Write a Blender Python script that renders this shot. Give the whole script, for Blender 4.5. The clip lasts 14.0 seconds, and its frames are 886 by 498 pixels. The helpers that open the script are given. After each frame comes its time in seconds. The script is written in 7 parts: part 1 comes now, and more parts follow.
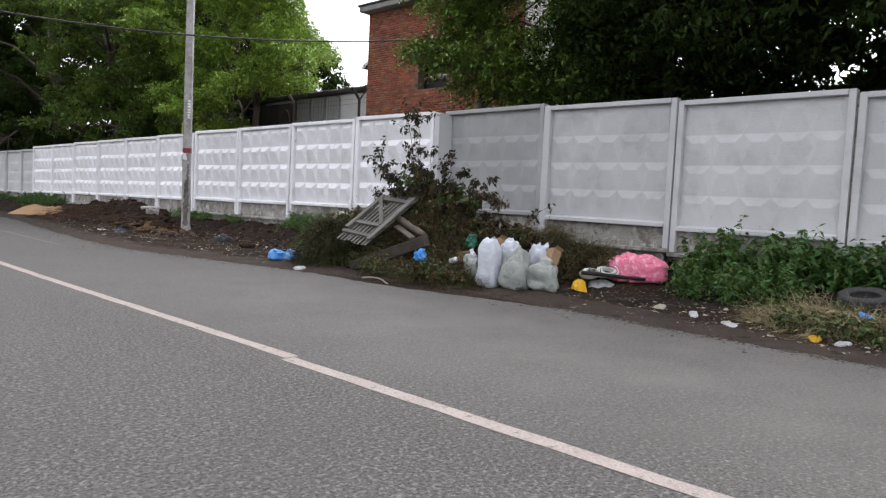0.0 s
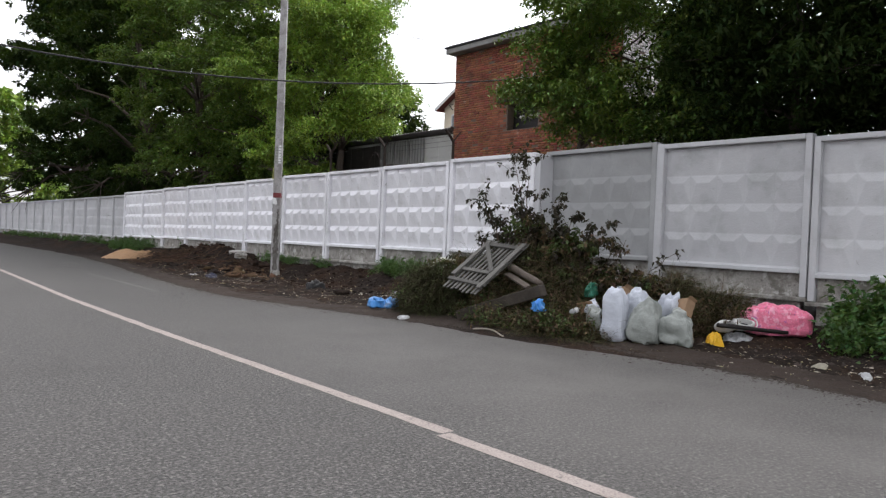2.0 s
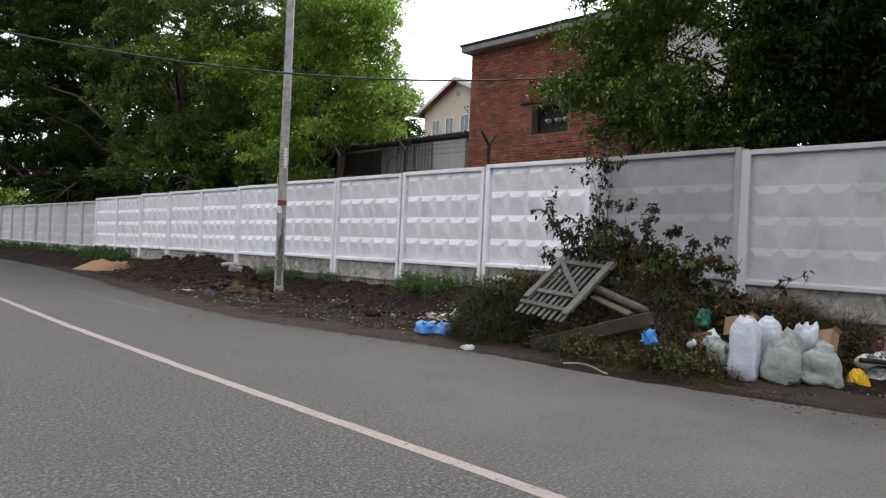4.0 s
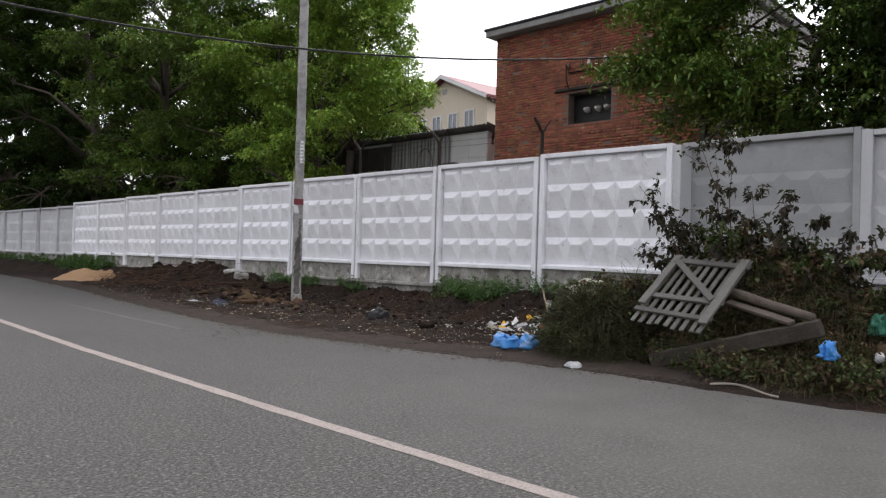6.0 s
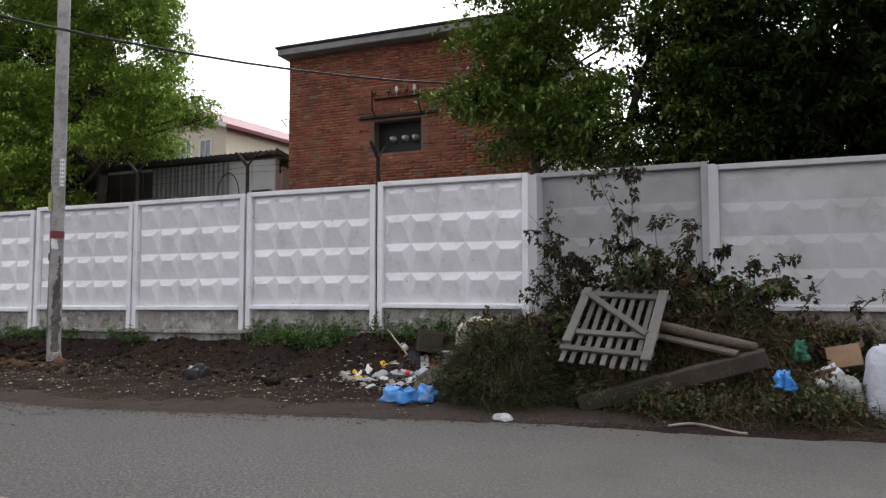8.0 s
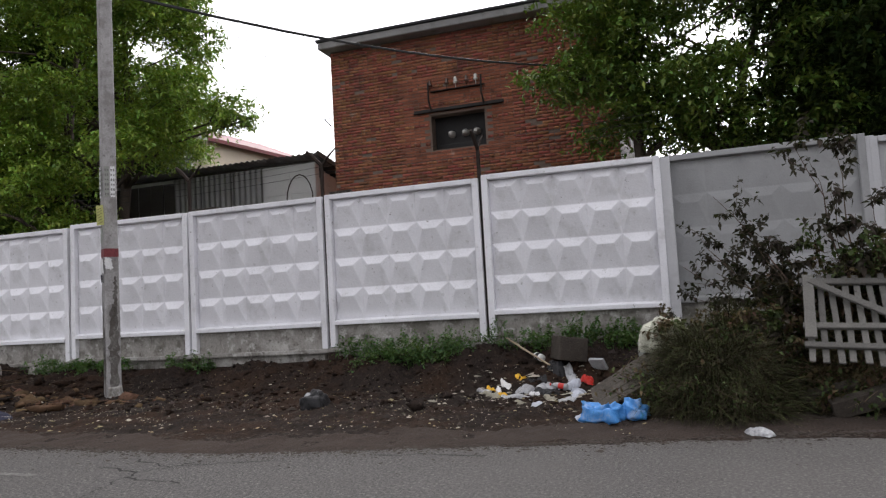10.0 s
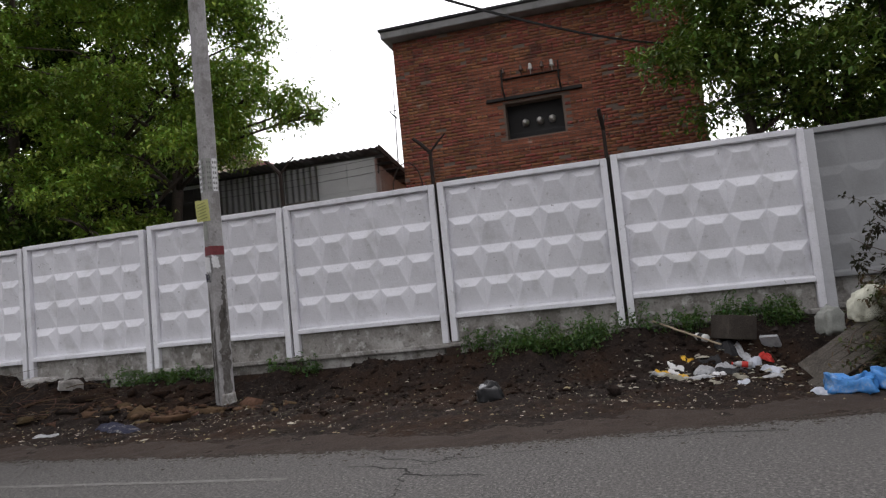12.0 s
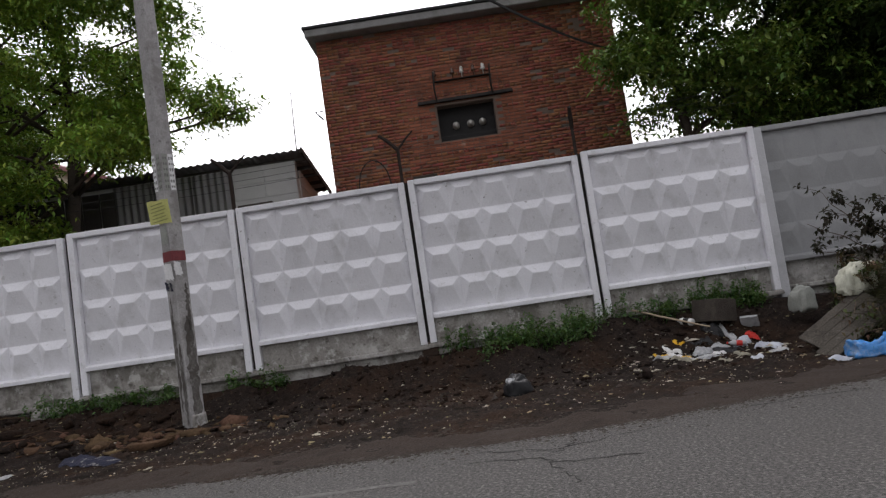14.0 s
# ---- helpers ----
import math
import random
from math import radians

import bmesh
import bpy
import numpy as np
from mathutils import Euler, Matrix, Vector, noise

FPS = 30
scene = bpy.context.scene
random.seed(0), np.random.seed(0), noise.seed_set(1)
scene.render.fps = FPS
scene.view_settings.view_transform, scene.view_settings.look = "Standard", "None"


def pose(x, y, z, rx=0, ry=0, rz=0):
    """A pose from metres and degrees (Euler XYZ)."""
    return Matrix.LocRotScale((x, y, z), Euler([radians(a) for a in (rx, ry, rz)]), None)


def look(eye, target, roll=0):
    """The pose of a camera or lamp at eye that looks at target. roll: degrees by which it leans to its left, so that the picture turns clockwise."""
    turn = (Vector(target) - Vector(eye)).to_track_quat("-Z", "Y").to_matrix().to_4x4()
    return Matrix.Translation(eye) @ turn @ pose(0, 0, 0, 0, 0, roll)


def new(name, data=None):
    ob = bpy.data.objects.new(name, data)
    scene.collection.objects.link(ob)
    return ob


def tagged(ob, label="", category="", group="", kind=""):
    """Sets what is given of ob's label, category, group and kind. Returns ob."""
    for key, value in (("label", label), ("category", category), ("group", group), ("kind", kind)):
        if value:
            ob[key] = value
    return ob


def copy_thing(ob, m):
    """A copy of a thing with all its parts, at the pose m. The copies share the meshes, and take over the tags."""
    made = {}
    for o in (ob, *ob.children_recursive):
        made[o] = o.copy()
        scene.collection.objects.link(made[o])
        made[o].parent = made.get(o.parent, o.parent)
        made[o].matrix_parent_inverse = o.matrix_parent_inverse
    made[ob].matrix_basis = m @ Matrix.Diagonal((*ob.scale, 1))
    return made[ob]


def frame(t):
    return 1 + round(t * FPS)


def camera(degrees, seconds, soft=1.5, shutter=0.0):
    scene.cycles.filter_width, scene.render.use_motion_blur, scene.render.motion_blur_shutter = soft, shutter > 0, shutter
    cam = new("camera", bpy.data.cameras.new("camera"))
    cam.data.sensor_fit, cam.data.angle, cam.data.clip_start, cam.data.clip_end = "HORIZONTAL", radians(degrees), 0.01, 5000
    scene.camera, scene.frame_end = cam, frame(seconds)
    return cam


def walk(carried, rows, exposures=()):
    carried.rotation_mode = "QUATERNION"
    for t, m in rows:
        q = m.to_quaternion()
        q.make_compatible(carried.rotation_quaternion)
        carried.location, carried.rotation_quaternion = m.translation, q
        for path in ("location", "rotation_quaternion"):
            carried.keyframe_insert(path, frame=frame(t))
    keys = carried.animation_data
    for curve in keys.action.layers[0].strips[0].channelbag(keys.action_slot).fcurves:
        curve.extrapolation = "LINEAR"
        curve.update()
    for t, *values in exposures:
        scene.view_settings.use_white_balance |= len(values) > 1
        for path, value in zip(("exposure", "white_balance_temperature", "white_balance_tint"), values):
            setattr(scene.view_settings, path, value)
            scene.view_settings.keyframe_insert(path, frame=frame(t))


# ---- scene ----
# camera and its walk
cam = camera(63.5, 14.0, soft=1.3)
PATH = [
    (0, (-0.48, 0.311, 1.405), (0.956, 1.697, 1.276), 2.7),
    (0.5, (-0.583, 0.403, 1.442), (0.714, 1.92, 1.31), 3.6),
    (1, (-0.654, 0.501, 1.454), (0.581, 2.07, 1.332), 4.3),
    (1.5, (-0.597, 0.845, 1.432), (0.715, 2.35, 1.315), 2.1),
    (2, (-0.581, 1.399, 1.486), (0.724, 2.915, 1.459), 2.3),
    (2.5, (-0.609, 1.99, 1.543), (0.698, 3.503, 1.477), 3.6),
    (3, (-0.671, 2.658, 1.565), (0.661, 4.149, 1.558), 2.6),
    (3.2, (-0.707, 2.919, 1.609), (0.641, 4.396, 1.575), 1.1),
    (5.3, (-0.555, 5.545, 1.45), (0.893, 6.923, 1.523), 5.3),
    (5.5, (-0.567, 5.786, 1.448), (0.875, 7.172, 1.489), 4.7),
    (6, (-0.55, 6.507, 1.444), (0.892, 7.892, 1.456), 1.6),
    (6.5, (-0.477, 7.223, 1.458), (1.099, 8.451, 1.531), 2.6),
    (7, (-0.6, 7.962, 1.441), (1.112, 8.988, 1.563), 0.1),
    (7.5, (-0.491, 8.609, 1.481), (1.273, 9.548, 1.559), 2.5),
    (7.7, (-0.501, 8.9, 1.44), (1.324, 9.71, 1.555), 2.3),
    (9.8, (-0.155, 12.037, 1.397), (1.744, 12.644, 1.554), -4.8),
    (10, (-0.094, 12.331, 1.437), (1.799, 12.959, 1.586), -3.3),
    (10.5, (-0.211, 13.002, 1.434), (1.74, 13.392, 1.644), -3.2),
    (11, (-0.212, 13.854, 1.277), (1.695, 14.426, 1.461), -5.8),
    (11.5, (-0.255, 14.544, 1.334), (1.644, 15.148, 1.507), -5.3),
    (12, (-0.407, 15.297, 1.337), (1.52, 15.806, 1.5), -5.7),
    (12.5, (-0.468, 16.008, 1.326), (1.451, 16.561, 1.434), -9.3),
    (13, (-0.528, 16.735, 1.314), (1.401, 17.246, 1.448), -5.4),
    (13.5, (-0.509, 17.246, 1.301), (1.447, 17.632, 1.459), -6.4),
    (14, (-0.478, 17.802, 1.368), (1.516, 17.843, 1.518), -8.5),
]
EXPOSURES = [(0.0, 0.52, 6420, 13), (1.5, 0.29, 6430, 13), (3.0, 0.29, 6440, 13), (7.0, 0.09, 6480, 14), (11.0, -0.09, 6540, 15), (12.0, -0.25, 6540, 15), (14.0, -0.43, 6540, 15)]
walk(cam, [(t, look(eye, target, roll)) for t, eye, target, roll in PATH], EXPOSURES)

# world, sun
world = bpy.data.worlds.new("overcast_sky")
scene.world = world
world.use_nodes = True
_wt = world.node_tree
_wt.nodes.clear()
_sky = _wt.nodes.new("ShaderNodeTexSky")
_sky.sky_type = "NISHITA"
_sky.sun_disc = False
_sky.sun_elevation = radians(55)
_sky.sun_rotation = radians(90)
_sky.dust_density = 1.5
_hs = _wt.nodes.new("ShaderNodeHueSaturation")
_hs.inputs["Saturation"].default_value = 0.10
_hs.inputs["Value"].default_value = 2.2
_bg = _wt.nodes.new("ShaderNodeBackground")
_bg.inputs["Strength"].default_value = 0.15
_wo = _wt.nodes.new("ShaderNodeOutputWorld")
_wt.links.new(_sky.outputs[0], _hs.inputs["Color"])
# an overcast sky is brightest overhead and towards the veiled sun
_tc = _wt.nodes.new("ShaderNodeTexCoord")
_sep = _wt.nodes.new("ShaderNodeSeparateXYZ")
_grad = _wt.nodes.new("ShaderNodeMapRange")
_grad.inputs["From Min"].default_value, _grad.inputs["From Max"].default_value = 0.0, 1.0
_grad.inputs["To Min"].default_value, _grad.inputs["To Max"].default_value = 0.62, 1.8
_mul = _wt.nodes.new("ShaderNodeMix")
_mul.data_type, _mul.blend_type = "RGBA", "MULTIPLY"
_mul.inputs[0].default_value = 1.0
_wt.links.new(_tc.outputs["Generated"], _sep.inputs[0])
_wt.links.new(_sep.outputs["Z"], _grad.inputs["Value"])
_wt.links.new(_hs.outputs[0], _mul.inputs[6])
_side = _wt.nodes.new("ShaderNodeMapRange")
_side.inputs["From Min"].default_value, _side.inputs["From Max"].default_value = -1.0, 1.0
_side.inputs["To Min"].default_value, _side.inputs["To Max"].default_value = 0.80, 1.08
_both = _wt.nodes.new("ShaderNodeMath")
_both.operation = "MULTIPLY"
_wt.links.new(_sep.outputs["X"], _side.inputs["Value"])
_wt.links.new(_grad.outputs["Result"], _both.inputs[0])
_wt.links.new(_side.outputs["Result"], _both.inputs[1])
_wt.links.new(_both.outputs[0], _mul.inputs[7])
_wt.links.new(_mul.outputs[2], _bg.inputs["Color"])
_wt.links.new(_bg.outputs[0], _wo.inputs["Surface"])

sun_data = bpy.data.lights.new("sun", "SUN")
sun_data.energy = 0.5
sun_data.angle = radians(60)
sun_data.color = (1.0, 0.97, 0.93)
sun = new("sun", sun_data)
sun.matrix_world = look((-10, 10, 30), (-10 - 8.4, 10, 30 - 12))

# ---------------------------------------------------------------- materials
def material(name, base, rough=0.8, metal=0.0, spots=(), grain=(40.0, 0.25), patch=(1.5, 0.2), bump=0.15, bump_scale=60.0,
             island=0.0, obj_random=0.0, translucent=0.0, dark=None, spec=0.35, lighter=None):
    """A procedural surface: base colour with fine grain, broad patches, optional stains and per-piece variation."""
    m = bpy.data.materials.new(name)
    m.use_nodes = True
    nt = m.node_tree
    n, l = nt.nodes, nt.links
    n.clear()
    out = n.new("ShaderNodeOutputMaterial")
    bs = n.new("ShaderNodeBsdfPrincipled")
    bs.inputs["Roughness"].default_value = rough
    bs.inputs["Metallic"].default_value = metal
    bs.inputs["Specular IOR Level"].default_value = spec
    geo = n.new("ShaderNodeNewGeometry")
    pos = geo.outputs["Position"]

    def noise_node(scale, detail=4.0, roughness=0.6):
        t = n.new("ShaderNodeTexNoise")
        t.inputs["Scale"].default_value = scale
        t.inputs["Detail"].default_value = detail
        t.inputs["Roughness"].default_value = roughness
        l.new(pos, t.inputs["Vector"])
        return t.outputs["Fac"]

    def math_node(op, a, b):
        t = n.new("ShaderNodeMath")
        t.operation = op
        for k, v in ((0, a), (1, b)):
            if isinstance(v, (int, float)):
                t.inputs[k].default_value = v
            else:
                l.new(v, t.inputs[k])
        return t.outputs[0]

    def mix(fac, a, b, kind="MIX"):
        t = n.new("ShaderNodeMix")
        t.data_type = "RGBA"
        t.blend_type = kind
        for k, v in ((0, fac), (6, a), (7, b)):
            if isinstance(v, (int, float)):
                t.inputs[k].default_value = v
            elif isinstance(v, tuple):
                t.inputs[k].default_value = (*v, 1.0)
            else:
                l.new(v, t.inputs[k])
        return t.outputs[2]

    def ramp(v, lo, hi):
        t = n.new("ShaderNodeMapRange")
        t.inputs["From Min"].default_value = lo
        t.inputs["From Max"].default_value = hi
        l.new(v, t.inputs["Value"])
        return t.outputs["Result"]

    dk = dark or tuple(c * 0.45 for c in base)
    lt = tuple(min(1.0, c * 1.25 + 0.01) for c in base)
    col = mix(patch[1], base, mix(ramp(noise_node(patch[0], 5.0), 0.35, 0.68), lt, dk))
    col = mix(grain[1], col, mix(ramp(noise_node(grain[0], 3.0), 0.3, 0.7), lt, dk))
    for scale, lo, hi, amount, colour in spots:
        f = math_node("MULTIPLY", ramp(noise_node(scale, 6.0, 0.65), lo, hi), amount)
        col = mix(f, col, colour)
    if island:
        hv = n.new("ShaderNodeHueSaturation")
        v = ramp(geo.outputs["Random Per Island"], 0.0, 1.0)
        l.new(math_node("ADD", math_node("MULTIPLY", v, island), 1.0 - island * 0.5), hv.inputs["Value"])
        w = n.new("ShaderNodeTexWhiteNoise")
        w.noise_dimensions = "1D"
        l.new(geo.outputs["Random Per Island"], w.inputs["W"])
        l.new(math_node("ADD", math_node("MULTIPLY", w.outputs["Value"], 0.08 * min(island, 1.0)), 0.5 - 0.04 * min(island, 1.0)), hv.inputs["Hue"])
        l.new(col, hv.inputs["Color"])
        col = hv.outputs[0]
    if obj_random:
        oi = n.new("ShaderNodeObjectInfo")
        hv = n.new("ShaderNodeHueSaturation")
        l.new(math_node("ADD", math_node("MULTIPLY", oi.outputs["Random"], obj_random), 1.0 - obj_random * 0.5), hv.inputs["Value"])
        l.new(col, hv.inputs["Color"])
        col = hv.outputs[0]
    if lighter:
        # a paler stretch of the lane: ramps over x and y
        sx = n.new("ShaderNodeSeparateXYZ")
        l.new(pos, sx.inputs[0])
        f = math_node("MULTIPLY", ramp(sx.outputs["X"], *lighter[0]), ramp(sx.outputs["Y"], *lighter[1]))
        f = math_node("MULTIPLY", f, math_node("ADD", ramp(noise_node(0.9, 5.0), 0.3, 0.7), 0.6))
        col = mix(math_node("MULTIPLY", f, lighter[2]), col, lighter[3])
    l.new(col, bs.inputs["Base Color"])
    if bump:
        bp = n.new("ShaderNodeBump")
        bp.inputs["Strength"].default_value = bump
        bp.inputs["Distance"].default_value = 0.02
        l.new(noise_node(bump_scale, 5.0), bp.inputs["Height"])
        l.new(bp.outputs[0], bs.inputs["Normal"])
    surf = bs.outputs[0]
    if translucent:
        tr = n.new("ShaderNodeBsdfTranslucent")
        l.new(mix(0.5, col, (0.25, 0.42, 0.03)), tr.inputs["Color"])
        ms = n.new("ShaderNodeMixShader")
        ms.inputs[0].default_value = translucent
        l.new(surf, ms.inputs[1])
        l.new(tr.outputs[0], ms.inputs[2])
        surf = ms.outputs[0]
    l.new(surf, out.inputs["Surface"])
    return m


ASPHALT = material("asphalt", (0.073, 0.069, 0.064), 0.74, spec=0.26, grain=(38.0, 0.88), patch=(0.5, 0.35), bump=0.6, bump_scale=45.0,
                   spots=((1.2, 0.5, 0.7, 0.4, (0.072, 0.067, 0.061)), (30.0, 0.53, 0.60, 0.75, (0.165, 0.157, 0.146)), (48.0, 0.53, 0.60, 0.85, (0.012, 0.012, 0.012)),
                          (14.0, 0.66, 0.68, 0.7, (0.21, 0.20, 0.186)), (0.3, 0.5, 0.65, 0.35, (0.038, 0.0355, 0.033))), dark=(0.014, 0.014, 0.014),
                   lighter=((2.6, 5.0), (16.0, 9.0), 0.42, (0.135, 0.129, 0.121)))
LINE = material("worn_road_paint", (0.29, 0.25, 0.228), 0.8, spec=0.2, grain=(60.0, 0.5), patch=(3.0, 0.35),
                spots=((14.0, 0.58, 0.68, 0.85, (0.09, 0.085, 0.08)), (45.0, 0.6, 0.66, 0.7, (0.07, 0.068, 0.065)), (2.0, 0.5, 0.8, 0.4, (0.30, 0.27, 0.25))))
CRACK = material("asphalt_crack", (0.014, 0.013, 0.012), 0.95)
FAINT_LINE = material("nearly_worn_off_paint", (0.145, 0.14, 0.133), 0.85, spec=0.2, grain=(60.0, 0.6), patch=(3.0, 0.5), spots=((9.0, 0.46, 0.56, 0.8, (0.09, 0.086, 0.081)),))
SOIL = material("soil", (0.0185, 0.0118, 0.0085), 0.95, spec=0.08, grain=(45.0, 0.75), patch=(1.1, 0.6), bump=1.0, bump_scale=22.0,
                spots=((0.7, 0.46, 0.58, 0.6, (0.036, 0.020, 0.012)), (2.5, 0.55, 0.65, 0.6, (0.032, 0.022, 0.016)), (5.0, 0.53, 0.62, 0.7, (0.007, 0.0058, 0.005)), (16.0, 0.56, 0.66, 0.6, (0.060, 0.043, 0.030)), (24.0, 0.56, 0.62, 0.7, (0.006, 0.005, 0.0045)), (60.0, 0.70, 0.75, 0.4, (0.15, 0.13, 0.1))), dark=(0.007, 0.0055, 0.005))
DUST = material("road_dust", (0.048, 0.040, 0.034), 0.95, spec=0.1, island=0.6, bump=0.0)
CLAY = material("tan_clay", (0.095, 0.058, 0.033), 0.95, spec=0.08, grain=(30.0, 0.5), patch=(3.0, 0.6), bump=0.6, bump_scale=20.0, island=0.6)
TRODDEN = material("trodden_dusty_soil", (0.041, 0.030, 0.024), 0.95, spec=0.1, grain=(50.0, 0.7), patch=(1.4, 0.6), bump=0.9, bump_scale=26.0,
                   spots=((3.0, 0.52, 0.66, 0.6, (0.025, 0.020, 0.017)), (0.9, 0.5, 0.66, 0.5, (0.050, 0.041, 0.035)), (40.0, 0.62, 0.68, 0.5, (0.13, 0.115, 0.1))))
SAND = material("sand", (0.36, 0.22, 0.12), 0.95, grain=(80.0, 0.4), patch=(3.0, 0.3), bump=0.5)
WHITE_PAINT = material("whitewashed_concrete", (0.76, 0.76, 0.79), 0.75, grain=(40.0, 0.15), patch=(1.2, 0.25), bump=0.4, bump_scale=22.0,
                       spots=((2.4, 0.54, 0.70, 0.45, (0.5, 0.5, 0.49)), (8.0, 0.61, 0.68, 0.45, (0.42, 0.42, 0.41)), (6.0, 0.69, 0.72, 0.8, (0.16, 0.15, 0.135)), (16.0, 0.68, 0.71, 0.8, (0.2, 0.19, 0.17))), dark=(0.52, 0.52, 0.54), obj_random=0.08)
GREY_PAINT = material("thin_whitewash_over_concrete", (0.49, 0.495, 0.51), 0.8, grain=(60.0, 0.15), patch=(0.8, 0.3), bump=0.3, bump_scale=30.0,
                      spots=((1.1, 0.5, 0.72, 0.5, (0.60, 0.60, 0.61)), (1.6, 0.54, 0.72, 0.6, (0.36, 0.37, 0.365)), (9.0, 0.66, 0.72, 0.5, (0.26, 0.26, 0.25))), dark=(0.36, 0.36, 0.37), obj_random=0.1)
DIRTY_PAINT = material("dirty_grey_whitewash", (0.32, 0.327, 0.33), 0.85, grain=(60.0, 0.2), patch=(0.9, 0.4), bump=0.3, bump_scale=30.0,
                       spots=((0.8, 0.48, 0.66, 0.6, (0.42, 0.425, 0.43)), (1.6, 0.52, 0.7, 0.6, (0.24, 0.245, 0.24)), (9.0, 0.66, 0.72, 0.5, (0.18, 0.18, 0.17))), dark=(0.24, 0.24, 0.24))
PLINTH = material("stained_concrete", (0.33, 0.315, 0.29), 0.9, grain=(30.0, 0.4), patch=(1.6, 0.5), bump=0.7, bump_scale=18.0,
                  spots=((1.4, 0.52, 0.64, 0.6, (0.56, 0.55, 0.53)), (2.6, 0.5, 0.62, 0.75, (0.12, 0.11, 0.095)), (5.0, 0.56, 0.64, 0.6, (0.6, 0.59, 0.57)), (7.0, 0.58, 0.66, 0.7, (0.07, 0.062, 0.052)), (6.0, 0.62, 0.7, 0.4, (0.12, 0.13, 0.07))))
POLE_CONC = material("weathered_concrete", (0.36, 0.35, 0.345), 0.9, grain=(40.0, 0.3), patch=(2.5, 0.4), bump=0.5, bump_scale=30.0,
                     spots=((3.0, 0.5, 0.62, 0.6, (0.16, 0.15, 0.14)), (9.0, 0.6, 0.68, 0.6, (0.1, 0.095, 0.09))))
TAR = material("soot_stained_concrete", (0.15, 0.142, 0.132), 0.9, spec=0.15, grain=(30.0, 0.5), patch=(3.0, 0.6), bump=0.6, bump_scale=30.0,
               spots=((4.0, 0.48, 0.58, 0.7, (0.075, 0.066, 0.058)), (9.0, 0.56, 0.64, 0.7, (0.26, 0.25, 0.24))), dark=(0.05, 0.045, 0.04))
BRICK = material("red_brick", (0.29, 0.100, 0.055), 0.9, grain=(60.0, 0.45), patch=(1.2, 0.45), bump=0.7, bump_scale=50.0, island=0.5,
                 spots=((1.8, 0.54, 0.68, 0.7, (0.11, 0.052, 0.038)), (2.5, 0.64, 0.72, 0.6, (0.36, 0.27, 0.22)), (7.0, 0.60, 0.66, 0.6, (0.05, 0.03, 0.024))))
BRICK_ONE = material("red_brick", (0.29, 0.100, 0.055), 0.9, grain=(60.0, 0.45), patch=(1.2, 0.45), bump=0.7, bump_scale=50.0, obj_random=0.5,
                     spots=((1.8, 0.54, 0.68, 0.7, (0.11, 0.052, 0.038)), (2.5, 0.64, 0.72, 0.6, (0.36, 0.27, 0.22)), (7.0, 0.60, 0.66, 0.6, (0.05, 0.03, 0.024))))
MORTAR = material("mortar", (0.17, 0.125, 0.10), 0.95, grain=(50.0, 0.3), patch=(1.5, 0.4))
WHITE_BRICK = material("white_painted_brick", (0.55, 0.54, 0.52), 0.9, island=0.25, grain=(40.0, 0.2), patch=(1.5, 0.3),
                       spots=((5.0, 0.6, 0.68, 0.7, (0.33, 0.16, 0.11)),))
FELT = material("roofing_felt", (0.045, 0.045, 0.048), 0.85, patch=(2.0, 0.4))
FASCIA = material("grey_concrete_slab", (0.27, 0.265, 0.26), 0.9, patch=(1.5, 0.4), spots=((3.0, 0.55, 0.68, 0.6, (0.13, 0.125, 0.12)),))
BLACK_STEEL = material("sooty_steel", (0.035, 0.032, 0.03), 0.6, metal=0.6, patch=(5.0, 0.3))
RUST = material("rusty_steel", (0.030, 0.021, 0.017), 0.85, spec=0.15, patch=(8.0, 0.5))
DARK_VOID = material("dark_plate", (0.022, 0.021, 0.021), 0.7)
CERAMIC = material("glazed_ceramic", (0.62, 0.60, 0.56), 0.2, spec=0.6)
BROWN_CERAMIC = material("brown_glazed_ceramic", (0.10, 0.05, 0.035), 0.2, spec=0.6)
CORRUGATED = material("weathered_metal_sheet", (0.2, 0.198, 0.195), 0.6, metal=0.3, patch=(0.8, 0.4), island=0.3, spots=((1.5, 0.55, 0.7, 0.6, (0.15, 0.12, 0.10)),))
DARK_WOOD = material("blackened_wood", (0.05, 0.044, 0.04), 0.9, patch=(2.0, 0.4), island=0.4)
BLOCK = material("pale_block_wall", (0.5, 0.5, 0.49), 0.9, patch=(0.8, 0.3), island=0.15)
SLATE = material("wavy_cement_roofing", (0.33, 0.325, 0.32), 0.9, patch=(1.2, 0.4), spots=((2.5, 0.55, 0.7, 0.5, (0.16, 0.16, 0.15)),))
CREAM = material("cream_render", (0.66, 0.58, 0.46), 0.9, patch=(0.3, 0.1), grain=(5.0, 0.06))
RED_ROOF = material("red_metal_roof", (0.17, 0.035, 0.035), 0.5, patch=(0.5, 0.2))
TRIM_WHITE = material("white_trim", (0.72, 0.72, 0.72), 0.6, patch=(1.0, 0.1))
GLASS_DARK = material("window_glass", (0.14, 0.16, 0.18), 0.08, spec=0.8, bump=0.0)
GREY_WOOD = material("weathered_grey_wood", (0.112, 0.107, 0.098), 0.85, grain=(70.0, 0.5), patch=(4.0, 0.4), bump=0.6, bump_scale=50.0, island=0.3, obj_random=0.4,
                     spots=((6.0, 0.57, 0.68, 0.5, (0.08, 0.08, 0.07)),))
